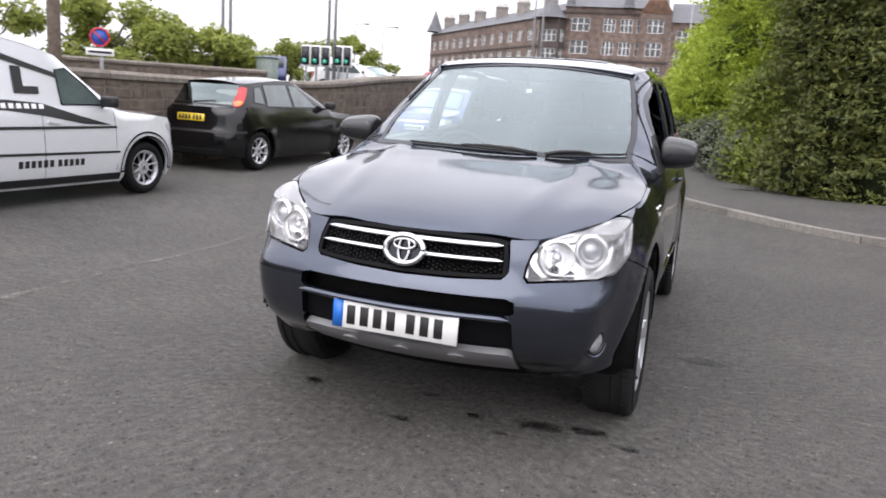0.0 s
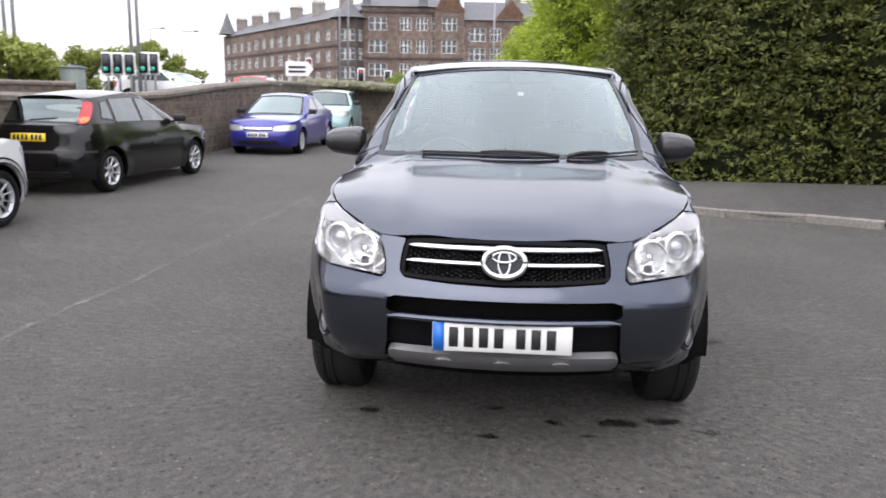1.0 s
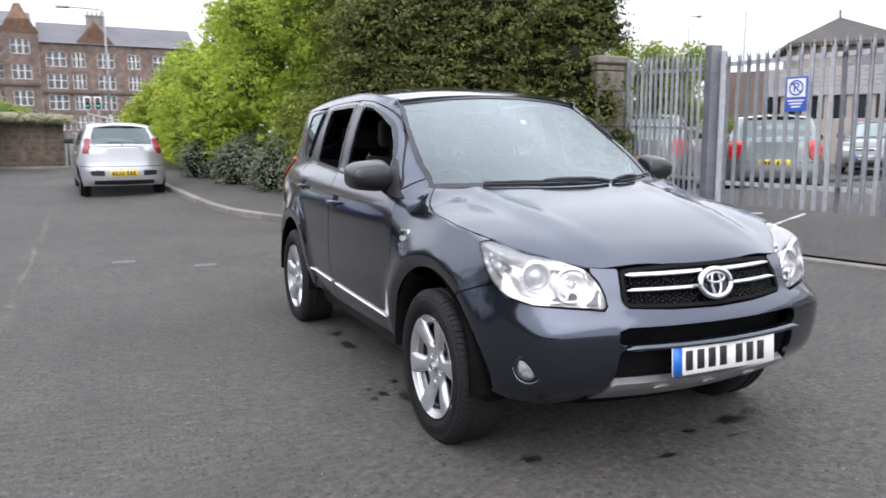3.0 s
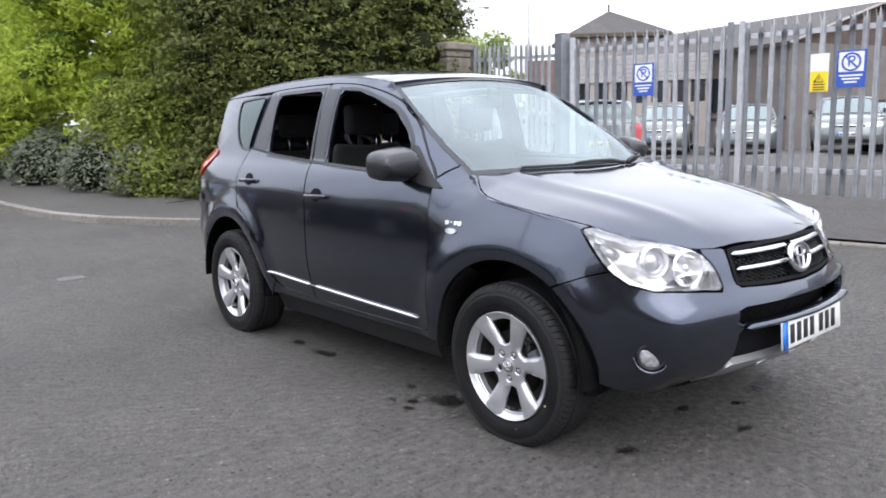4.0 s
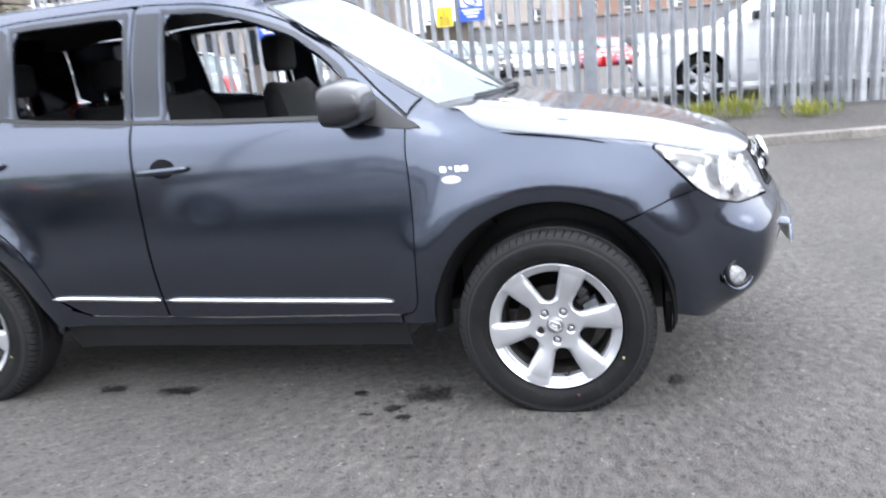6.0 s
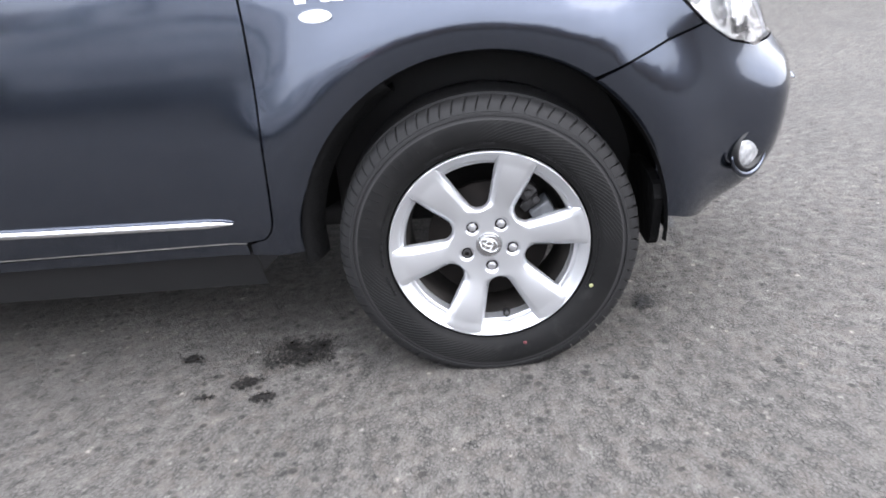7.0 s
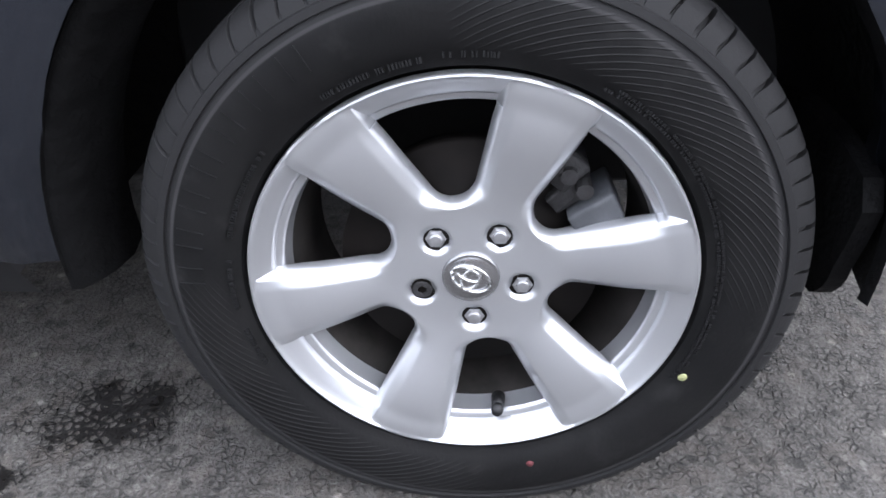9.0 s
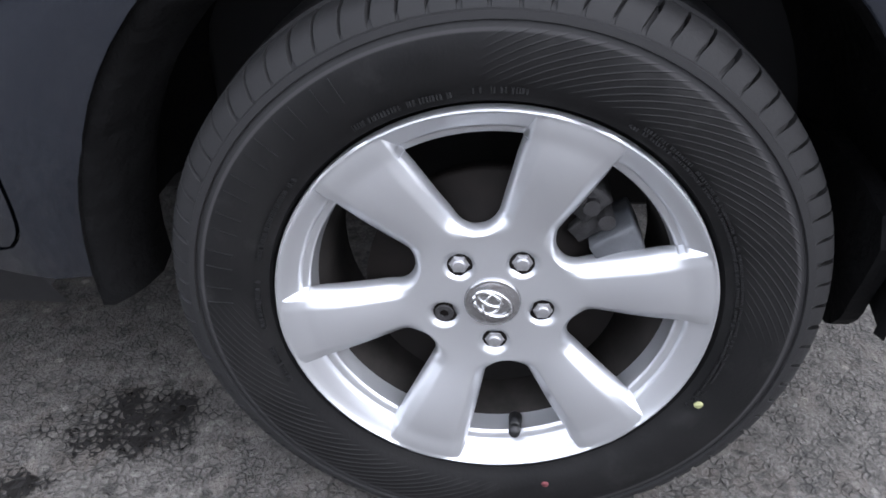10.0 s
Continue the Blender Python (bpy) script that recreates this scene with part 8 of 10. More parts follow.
            lo = [(c.sy(dl(max(z, d_base[1]))) + d_, z) for z, d_ in [(z_ - (0 if amber else 0.15), w_) for z_, w_ in ((d_base[1] + 0.02, 0.075), (d_base[1] + 0.02, -0.055), (d_base[1] + 0.16, -0.065), (d_base[1] + 0.29, -0.05), (d_base[1] + 0.29, 0.05), (d_base[1] + 0.16, 0.075))]]
        else:
            lo = [(c.sr(k * 0.72), tail_z - 0.30), (c.sr(k * 0.66), tail_z - 0.02), (c.sy(tail - 0.16), tail_z + 0.03), (c.sy(tail - 0.26), tail_z - 0.02), (c.sy(tail - 0.20), tail_z - 0.26)]
        part("tail_lamp", c.panel(rounded(lo, 3, True), sx, 0.022, step=0.05, depth=0.04, gap=0), TAILRED if amber else TAILDEEP, root, "red tail lamp")
        if lamps == "high" and amber:
            am = [(c.sy(dl(z)) + d_, z) for z, d_ in ((d_base[1] + 0.03, 0.06), (d_base[1] + 0.03, -0.045), (d_base[1] + 0.09, -0.05), (d_base[1] + 0.09, 0.06))]
            part("indicator_lens", c.panel(rounded(am, 3, True), sx, 0.028, step=0.05, depth=0.02, gap=0), AMBER, root, "amber lens")
        # housings
        for cy in (0.0, wb):
            bm = bmesh.new()
            loft(bm, [[Vector((sx * xx, cy + rr_ * math.cos(radians(a)), R + rr_ * math.sin(radians(a)))) for xx, rr_ in ((k - 0.05, ar), (k - 0.3, ar), (k - 0.32, 0.05))] for a in range(-10, 191, 10)])
            part("wheel_housing", bm, LINER, root)
    # nose and tail details
    part("grille", c.both([(sm, nose_z - 0.10), (c.sf(k * 0.40), nose_z - 0.09), (c.sf(k * 0.42), nose_z - 0.03), (sm, nose_z - 0.02)], out=0.006, step=0.06, depth=0.01, gap=0), GLOSSBLACK, root)
    part("grille_bar", c.both([(sm, nose_z - 0.035), (c.sf(k * 0.38), nose_z - 0.04), (c.sf(k * 0.38), nose_z - 0.055), (sm, nose_z - 0.05)], out=0.012, step=0.06, depth=0.01, gap=0), CHROME, root)
    part("lower_intake", c.both([(sm, 0.24), (c.sf(k * 0.6), 0.25), (c.sf(k * 0.55), 0.34), (sm, 0.35)], out=0.005, step=0.06, depth=0.01, gap=0), BLACK, root)
    part("rear_apron", c.both([(0, 0.24), (c.sr(k * 0.7), 0.25), (c.sr(k * 0.66), 0.33), (0, 0.33)], out=0.005, step=0.06, depth=0.01, gap=0), BLACK, root)
    part("bumper_seam", c.both([(0, 0.60), (c.sr(k * 0.8), 0.60), (c.sy(tail - 0.3), 0.60), (c.sy(tail - 0.3), 0.612), (c.sr(k * 0.8), 0.612), (0, 0.612)], out=0.004, step=0.06, depth=0.008, gap=0), PAINT_IN, root)
    pz = 0.47
    number_plate(root, Matrix.Translation((0, c.at(sm, pz, 0.012).y - 0.008, pz)), plate, 1)
    return root, c, dict(k=k, tail=tail, sm=sm, R=R, wb=wb)


def shod(root, info, wheels_me):
    for sx in (-1, 1):
        for wy in (0.0, info["wb"]):
            m = Matrix.Translation((sx * (info["k"] - 0.03), wy, info["R"])) @ (Matrix.Identity(4) if sx < 0 else Matrix.Rotation(math.pi, 4, "Z"))
            w = part("wheel", wheels_me["alloy_rim"], None, root, "alloy wheel with a black tyre", at=m)
            for q in ("tyre", "rim_well", "wheel_barrel", "centre_cap"):
                part(q, wheels_me[q], None, w)


DARKGLASS2 = glass("tinted_car_glass", (0.16, 0.19, 0.19), body=0.3, gain=3.0)
# opaque panes: daylight seen through the car is put into the teal
SIDEGLASS = material("opaque_side_glass", (0.085, 0.11, 0.11), 0.05, var=0.3, coat=1.0, scale=3)
P_BLACK = paint("black_paint", (0.0035, 0.0032, 0.004), 0.0, 0.28, 0.008)
P_BLACK.node_tree.nodes["Principled BSDF"].inputs["Specular IOR Level"].default_value = 0.1
P_BLUE = paint("ultramarine_paint", (0.025, 0.025, 0.25), 0.2)
P_MINT = paint("ice_blue_paint", (0.36, 0.55, 0.56), 0.1)
P_SILVER = paint("silver_paint", (0.50, 0.51, 0.53), 0.55)
P_WHITE = paint("white_paint", (0.72, 0.73, 0.74), 0.0)
P_VAN = paint("silver_white_paint", (0.66, 0.67, 0.69), 0.12, 0.22)
P_RED = paint("red_paint", (0.45, 0.015, 0.02), 0.1)
P_NAVY = paint("navy_paint", (0.02, 0.03, 0.12), 0.1)
P_GREY = paint("grey_green_paint", (0.16, 0.18, 0.18), 0.4)
WH_S = {n_: make_wheel_meshes(0.305, 0.205, 0.19, n_, 20, detail=0.3) for n_ in (5, 8, 10)}


def slope_stand(x, y, yaw, wb):
    d = Vector((-math.sin(radians(yaw)), math.cos(radians(yaw))))
    za, zb = ground_z(x, y), ground_z(x + d.x * wb, y + d.y * wb)
    return Matrix.Translation((x, y, za)) @ Matrix.Rotation(radians(yaw), 4, "Z") @ Matrix.Rotation(math.atan2(zb - za, wb), 4, "X")


# black hatchback, tail to the camera
hatch, c_, inf = plain_car("hatchback", "black five-door hatchback with tall tail lamps parked along the wall", P_BLACK, slope_stand(-6.42, 9.66, 177.0, 2.615), 4.15, 1.70, 1.45, 2.615, 0.85, 0.305, 0.70, (0.42, 0.93), (1.28, 1.35), (2.72, 1.33), (3.10, 0.98), 1.40,
                           [[(0.98, 0.98), (1.62, 0.99), (1.62, 1.33), (1.40, 1.32)], [(1.70, 0.99), (2.35, 1.0), (2.32, 1.32), (1.70, 1.34)], [(2.42, 1.03), (2.66, 1.06), (2.56, 1.27), (2.42, 1.29)]], 0.96)
shod(hatch, inf, WH_S[8])
number_plate(hatch, Matrix.Translation((0, c_.at(0, 0.80, 0.0).y + 0.012, 0.80)) @ Matrix.Rotation(math.pi, 4, "Z") @ Matrix.Rotation(radians(-6), 4, "X"), PLATEYELLOW, 2, False)
part("rear_strip", c_.both([(0, 0.585), (c_.sr(0.8), 0.585), (c_.sy(2.95), 0.585), (c_.sy(2.95), 0.62), (c_.sr(0.8), 0.62), (0, 0.62)], out=0.012, step=0.07, depth=0.01, gap=0), BLACK, hatch)
bm = bmesh.new()
tube(bm, [(0.05, 3.12, 1.03), (-0.2, 3.12, 1.05), (-0.36, 3.11, 1.06)], 0.012, 6)
part("rear_wiper", bm, BLACK, hatch)

# blue coupe, nose to the camera
coupe, c_, inf = plain_car("coupe", "ultramarine blue two-door coupe parked facing along the wall", P_BLUE, slope_stand(-5.80, 14.45, 0.0, 2.62), 4.40, 1.69, 1.39, 2.62, 0.88, 0.295, 0.66, (0.40, 0.88), (1.20, 1.30), (2.05, 1.29), (2.85, 0.98), 1.345,
                           [[(0.82, 0.93), (1.62, 0.95), (1.62, 1.27), (1.30, 1.26)], [(1.70, 0.96), (2.50, 0.99), (2.05, 1.24), (1.70, 1.27)]], 0.93, lamps="low")
shod(coupe, inf, WH_S[10])
part("coupe_badge_bar", c_.both([(float(c_.S[-1]), 0.60), (c_.sf(0.33), 0.605), (c_.sf(0.34), 0.632), (float(c_.S[-1]), 0.632)], out=0.014, step=0.06, depth=0.01, gap=0), CHROME, coupe)

# pale blue small car behind it
mini, c_, inf = plain_car("small_car", "pale ice-blue small hatchback with a white roof", P_MINT, slope_stand(-5.75, 19.75, 4.0, 2.467), 3.63, 1.69, 1.43, 2.467, 0.60, 0.30, 0.76, (0.42, 0.95), (0.92, 1.34), (2.55, 1.33), (2.92, 0.98), 1.385,
                          [[(0.70, 1.0), (1.55, 1.0), (1.55, 1.31), (0.95, 1.31)], [(1.62, 1.0), (2.55, 1.02), (2.45, 1.30), (1.62, 1.31)]], 0.92, lamps="low", roof_mat=P_WHITE)
shod(mini, inf, WH_S[8])

# silver supermini, tail to the camera
punto, c_, inf = plain_car("supermini", "silver three-door supermini seen from behind beside the kerb", P_SILVER, slope_stand(-1.79, 16.6, 183.0, 2.46), 3.80, 1.66, 1.47, 2.46, 0.72, 0.295, 0.74, (0.32, 0.97), (1.0, 1.37), (2.48, 1.37), (2.92, 1.0), 1.425,
                           [[(0.70, 1.02), (1.50, 1.02), (1.50, 1.34), (1.05, 1.34)], [(1.58, 1.02), (2.40, 1.04), (2.30, 1.33), (1.58, 1.35)]], 0.97, amber=False, glassm=glass("green_rear_glass", (0.30, 0.42, 0.40), body=0.1, gain=2.5))
shod(punto, inf, WH_S[5])
number_plate(punto, Matrix.Translation((0, c_.at(0, 0.47, 0.0).y + 0.014, 0.47)) @ Matrix.Rotation(math.pi, 4, "Z"), PLATEYELLOW, 2, False)
for sx in (-1, 1):
    part("rear_vent", c_.panel([(c_.sr(0.36), 0.42), (c_.sr(0.60), 0.43), (c_.sr(0.62), 0.52), (c_.sr(0.36), 0.53)], sx, 0.006, step=0.06, depth=0.01, gap=0), BLACK, punto)
bm = bmesh.new()
tube(bm, [(0.0, 2.99, 1.02), (0.03, 2.98, 1.06), (0.28, 2.97, 1.08)], 0.012, 6)
part("rear_wiper", bm, BLACK, punto)

# white panel van with dark stripes
van, c_, inf = plain_car("panel_van", "white panel van with black stripes and lettering bars along its side", P_VAN, slope_stand(-6.10, 3.92, 178.0, 2.7), 4.3, 1.70, 1.72, 2.70, 0.80, 0.305, 0.80, (0.36, 0.985), (1.06, 1.50), (3.25, 1.68), (3.40, 1.0), 1.64,
                         [[(0.60, 1.03), (1.14, 1.03), (1.16, 1.36), (1.04, 1.38), (0.80, 1.21)]], 0.95, van=True, lamps="low", glassm=glass("van_glass", (0.3, 0.38, 0.36), body=0.15))
shod(van, inf, WH_S[10])
for sx in (-1, 1):
    for nm, poly in (("dark_stripe", [(0.52, 0.81), (0.95, 0.91), (1.4, 1.03), (1.8, 1.055), (3.3, 1.06), (3.3, 0.95), (1.8, 0.955), (1.35, 0.90), (0.9, 0.825)]), ("dark_stripe", [(0.45, 0.775), (3.3, 0.765), (3.3, 0.80), (0.45, 0.80)]), ("roof_stripe", [(1.17, 1.29), (1.19, 1.34), (1.8, 1.50), (3.2, 1.58), (3.2, 1.53), (1.8, 1.44)])):
        part(nm, c_.panel(c_.spoly(poly), sx, 0.006, step=0.08, depth=0.004, gap=0), INK, van)
    part("lower_trim", c_.panel(c_.spoly([(0.42, 0.20), (2.28, 0.20), (2.28, 0.275), (0.42, 0.275)]), sx, 0.012, step=0.08, depth=0.01, gap=0), BLACK, van)
    part("arch_trim", c_.ring(arc(0.0, 0.305, 0.43, -4, 184, 20) + arc(0.0, 0.305, 0.36, 184, -4, 20), inset(arc(0.0, 0.305, 0.43, -4, 184, 20) + arc(0.0, 0.305, 0.36, 184, -4, 20), 0.02), sx, 0.010, across=1), LINER, van)
    for i in range(11):
        y0 = 0.93 + i * 0.072 + (0.03 if i > 4 else 0)
        part("number_bar", c_.panel(c_.spoly([(y0, 0.39), (y0 + 0.045, 0.39), (y0 + 0.045, 0.46), (y0, 0.46)]), sx, 0.006, step=0.08, depth=0.004, gap=0), INK, van)
    for i in range(6):
        y0 = 1.38 + i * 0.085
        part("word_bar", c_.panel(c_.spoly([(y0, 0.975), (y0 + 0.055, 0.975), (y0 + 0.055, 1.022), (y0, 1.022)]), sx, 0.009, step=0.08, depth=0.004, gap=0), SIGNWHITE, van)
    part("letter_block", c_.panel(c_.spoly([(1.68, 1.12), (1.40, 1.12), (1.40, 1.19), (1.57, 1.19), (1.57, 1.38), (1.68, 1.38)]), sx, 0.006, step=0.08, depth=0.004, gap=0), INK, van)

# vehicles inside the yard and on the upper road
RED_AT, NAVY_AT = (-37.6, 43.3), (-21.8, 32.3)
YARD = [("estate_car", "grey-green estate car standing behind the gate", P_GREY, (11.3, 9.4), 135, 1.0), ("white_hatchback", "white hatchback parked behind the palisade fence", P_WHITE, (8.25, -1.2), 183, 1.0), ("parked_car", "grey estate car behind the side panel", P_GREY, (9.6, 11.0), 135, 1.0),
        ("parked_car", "grey car in the yard's far row", P_GREY, (18.4, 6.3), -66, 1.0),
        ("parked_car", "black car in the yard's far row", P_BLACK, (20.2, 5.7), -67, 1.0),
        ("parked_car", "black car in the yard's far row", P_BLACK, (22.0, 5.3), -68, 1.0),
        ("parked_car", "grey car in the yard's far row", P_GREY, (23.9, 5.0), -68, 1.0),
        ("parked_car", "black car in the yard's far row", P_BLACK, (25.8, 4.6), -69, 1.0),
        ("parked_car", "silver car in the yard's far row", P_SILVER, (27.6, 4.0), -70, 1.0),
        ("parked_car", "white car in the yard's far row", P_WHITE, (29.3, 3.2), -70, 1.0),
        ("parked_car", "silver car in the yard's far row", P_SILVER, (30.9, 2.4), -72, 1.0),
        ("parked_car", "red car in the yard's far row", P_RED, (32.2, 1.5), -72, 1.0),
        ("parked_car", "red car in the yard's far row", P_RED, (32.8, 0.0), -72, 1.0),
        ("parked_car", "silver car in the yard's far row", P_SILVER, (33.2, -1.8), -74, 1.0),
        ("parked_car", "white car in the yard's far row", P_WHITE, (33.6, -3.8), -74, 1.0),
        ("parked_car", "grey car in the yard's far row", P_GREY, (18.0, 8.9), -64, 1.0),
        ("parked_car", "grey car in the yard's far row", P_GREY, (17.2, 11.2), -62, 1.0),
        ("parked_car", "red car on the upper road beyond the wall", P_RED, RED_AT, 75, 1.0), ("parked_car", "white car on the upper road beyond the wall", P_WHITE, (-16.1, 34.8), 60, 1.0), ("parked_car", "red car on the upper road near the junction", P_RED, (-12.3, 38.0), 80, 1.0),
        ("parked_car", "white car waiting on the upper road", P_WHITE, (-14.2, 30.0), 100, 1.0), ("parked_car", "white car on the upper road", P_WHITE, (-19.5, 38.0), 45, 1.0)]
seen_cars = {}
for nm, lab, pm, (x, y), yaw, s_ in YARD:
    zz = pave_z(x, y) if x > 5 else ground_z(x, y)
    m = Matrix.Translation((x, y, zz)) @ Matrix.Rotation(radians(yaw), 4, "Z")
    key = pm.name
    if nm == "parked_car" and key in seen_cars:
        tagged(copy_thing(seen_cars[key], m), lab)
        continue
    car, c_, inf = plain_car(nm, lab, pm, m, 4.2, 1.74, 1.50, 2.55, 0.85, 0.305, 0.74, (0.40, 0.97), (1.15, 1.40), (2.75, 1.40), (3.15, 1.0), 1.46,
                             [[(0.85, 1.02), (1.62, 1.02), (1.62, 1.37), (1.25, 1.37)], [(1.70, 1.02), (2.6, 1.05), (2.5, 1.36), (1.70, 1.37)]], 0.97, group="parked cars" if nm == "parked_car" else "", lamps="low", step=0.12)
    shod(car, inf, WH_S[5])
    number_plate(car, Matrix.Translation((0, c_.at(0, 0.60, 0.0).y + 0.012, 0.60)) @ Matrix.Rotation(math.pi, 4, "Z"), PLATEYELLOW, 2, False)
    if nm == "parked_car":
        seen_cars[key] = car
lorry = thing("dark_blue_van", "dark blue high van on the upper road", "van", at=Matrix.Translation((*NAVY_AT, ground_z(*NAVY_AT))) @ Matrix.Rotation(radians(31), 4, "Z"))
bm = bmesh.new()
rows = []
for x, kx in ((-0.9, 0.97), (-0.86, 1.0), (0.86, 1.0), (0.9, 0.97)):
    rows.append([Vector((x, y, z)) for y, z in ((-2.2, 0.3), (-2.2, 0.9), (-1.6, 1.05), (-1.1, 1.65 * kx), (2.2, 1.7 * kx), (2.25, 0.3), (-2.2, 0.3))])
vs, fs = loft(bm, rows)
bm.faces.new(vs[0][:-1]), bm.faces.new(vs[-1][:-1])
bmesh.ops.remove_doubles(bm, verts=bm.verts, dist=1e-5)
bmesh.ops.recalc_face_normals(bm, faces=bm.faces)
bmesh.ops.bevel(bm, geom=bm.edges[:], offset=0.04, segments=2, affect="EDGES")
part("body", bm, P_NAVY, lorry)
bm = bmesh.new()
box(bm, -0.78, -1.58, 1.08, 0.78, -1.14, 1.52, 0.03)
part("cab_glass", bm, SIDEGLASS, lorry)

# ---- greenery ----
def leaf_mesh(name, blobs, count, size, mat, seed, depth=0.35, flat=0.3, holes=0.35, tuft=1, spread=0.09):
    """Leaves scattered in the outer layer of lumpy masses; blobs are (x, y, z, rx, ry, rz). Thin spots leave gaps."""
    rg = np.random.default_rng(seed)
    B = np.array(blobs, float)
    area = (B[:, 3] * B[:, 4] + B[:, 4] * B[:, 5] + B[:, 3] * B[:, 5])
    pick = rg.choice(len(B), count, p=area / area.sum())
    d = rg.normal(size=(count, 3))
    d /= np.linalg.norm(d, axis=1)[:, None]
    r = 1 - depth * rg.random(count) ** 1.6 + 0.10 * rg.normal(size=count) * (rg.random(count) < 0.3)
    lump = np.array([noise.noise(Vector(v)) for v in (d * 2.3 + pick[:, None] * 3.1)])
    r *= 1 + 0.22 * lump
    p = B[pick, :3] + d * B[pick, 3:] * r[:, None]
    keep = np.ones(count, bool)
    for k in range(len(B)):
        q = (p - B[k, :3]) / B[k, 3:]
        keep &= ~((np.sum(q * q, axis=1) < 0.52) & (pick != k))
    gap = np.array([noise.noise(Vector(v)) for v in p * 1.7])
    keep &= (gap > -holes) & (p[:, 2] > 0.02)
    p, d = p[keep], d[keep]
    # tufts: leaves gathered round the ends of twigs
    if tuft > 1:
        reach = spread * (0.55 + 0.9 * rg.random(len(p)))[:, None]
        p, d, reach = np.repeat(p, tuft, 0), np.repeat(d, tuft, 0), np.repeat(reach, tuft, 0)
        off = rg.normal(size=p.shape) * 0.6 + d * 0.3
        p = p + off * reach * np.array([1.15, 1.15, 0.55])
        d = d * 0.6 + off * 0.5 + np.array([0, 0, 0.25])
    n = len(p)
    # each leaf: a pointed blade folded along its middle
    nrm = d * 0.6 + rg.normal(size=(n, 3)) * 0.55 + np.array([0, 0, flat])
    nrm /= np.linalg.norm(nrm, axis=1)[:, None]
    t = np.cross(nrm, rg.normal(size=(n, 3)))
    t /= np.linalg.norm(t, axis=1)[:, None] + 1e-9
    b = np.cross(nrm, t)
    s = size * (0.6 + 0.8 * rg.random(n))[:, None]
    v = np.stack([p - t * s, p + b * s * 0.42 - nrm * s * 0.12, p + t * s, p - b * s * 0.42 - nrm * s * 0.12], axis=1).reshape(-1, 3)
    me = bpy.data.meshes.new(name)
    me.from_pydata(v.tolist(), [], np.arange(4 * n).reshape(-1, 4).tolist())
    me.materials.append(mat)
    return me


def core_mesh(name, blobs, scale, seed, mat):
    """Opaque lumps added inside a crown to block light, the shade in their colour."""
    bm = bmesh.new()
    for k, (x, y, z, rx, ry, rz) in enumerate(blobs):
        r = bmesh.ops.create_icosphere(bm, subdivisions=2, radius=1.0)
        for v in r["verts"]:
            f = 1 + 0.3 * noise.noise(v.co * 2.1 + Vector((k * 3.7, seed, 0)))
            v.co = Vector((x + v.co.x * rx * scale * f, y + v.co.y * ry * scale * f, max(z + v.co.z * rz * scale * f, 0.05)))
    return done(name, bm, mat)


def stems(bm, base, blobs, r, rg):
    """A tapered trunk with limbs that run out into the crown."""
    base = Vector(base)
    top = Vector((sum(b[0] for b in blobs) / len(blobs), sum(b[1] for b in blobs) / len(blobs), max(b[2] for b in blobs)))
    fork = base.lerp(top, 0.38) + Vector((rg.uniform(-0.1, 0.1), rg.uniform(-0.1, 0.1), 0))
    tube(bm, [base - Vector((0, 0, 0.2)), base + Vector((0, 0, 0.15)), base.lerp(fork, 0.6), fork], lambda t: r * (1.35 - 0.65 * t), 8)
    for b in blobs:
        tip = Vector(b[:3]) + Vector((0, 0, b[5] * 0.5))
        mid = fork.lerp(tip, 0.5) + Vector((rg.uniform(-0.2, 0.2), rg.uniform(-0.2, 0.2), 0.15))
        tube(bm, [fork - Vector((0, 0, 0.1)), mid, tip], lambda t: r * (0.55 - 0.45 * t), 6)


def plant(name, label, category, base, blobs, count, size, mat, seed, r=0.07, group="", core=0.72, depth=0.35, holes=0.35, kind="", tuft=1, spread=0.09):
    root = thing(name, label, category, group, kind)
    rg = random.Random(seed)
    bm = bmesh.new()
    stems(bm, base, blobs, r, rg)
    part("trunk", bm, BARK, root)
    part("crown", leaf_mesh("crown", blobs, count, size, mat, seed, depth, holes=holes, tuft=tuft, spread=spread), None, root)
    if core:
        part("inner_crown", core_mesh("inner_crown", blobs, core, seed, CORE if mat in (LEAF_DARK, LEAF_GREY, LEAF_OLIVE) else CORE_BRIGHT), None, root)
    return root


rg = random.Random(31)


def mass(line, width, z0, z1, n, seed, r=(0.7, 1.0)):
    """Blobs that fill an upright band behind a plan line."""
    rr = random.Random(seed)
    out = []
    pts_ = resample(line, n)
    for i, (x, y) in enumerate(pts_):
        for z in np.arange(z0 + 0.6, z1 - 0.4, 0.85):
            a = rr.uniform(*r)
            out.append((x + rr.uniform(-0.15, 0.15), y + rr.uniform(-0.1, 0.25), z + rr.uniform(-0.2, 0.2), a, a, a * rr.uniform(0.75, 1.0)))
    return out


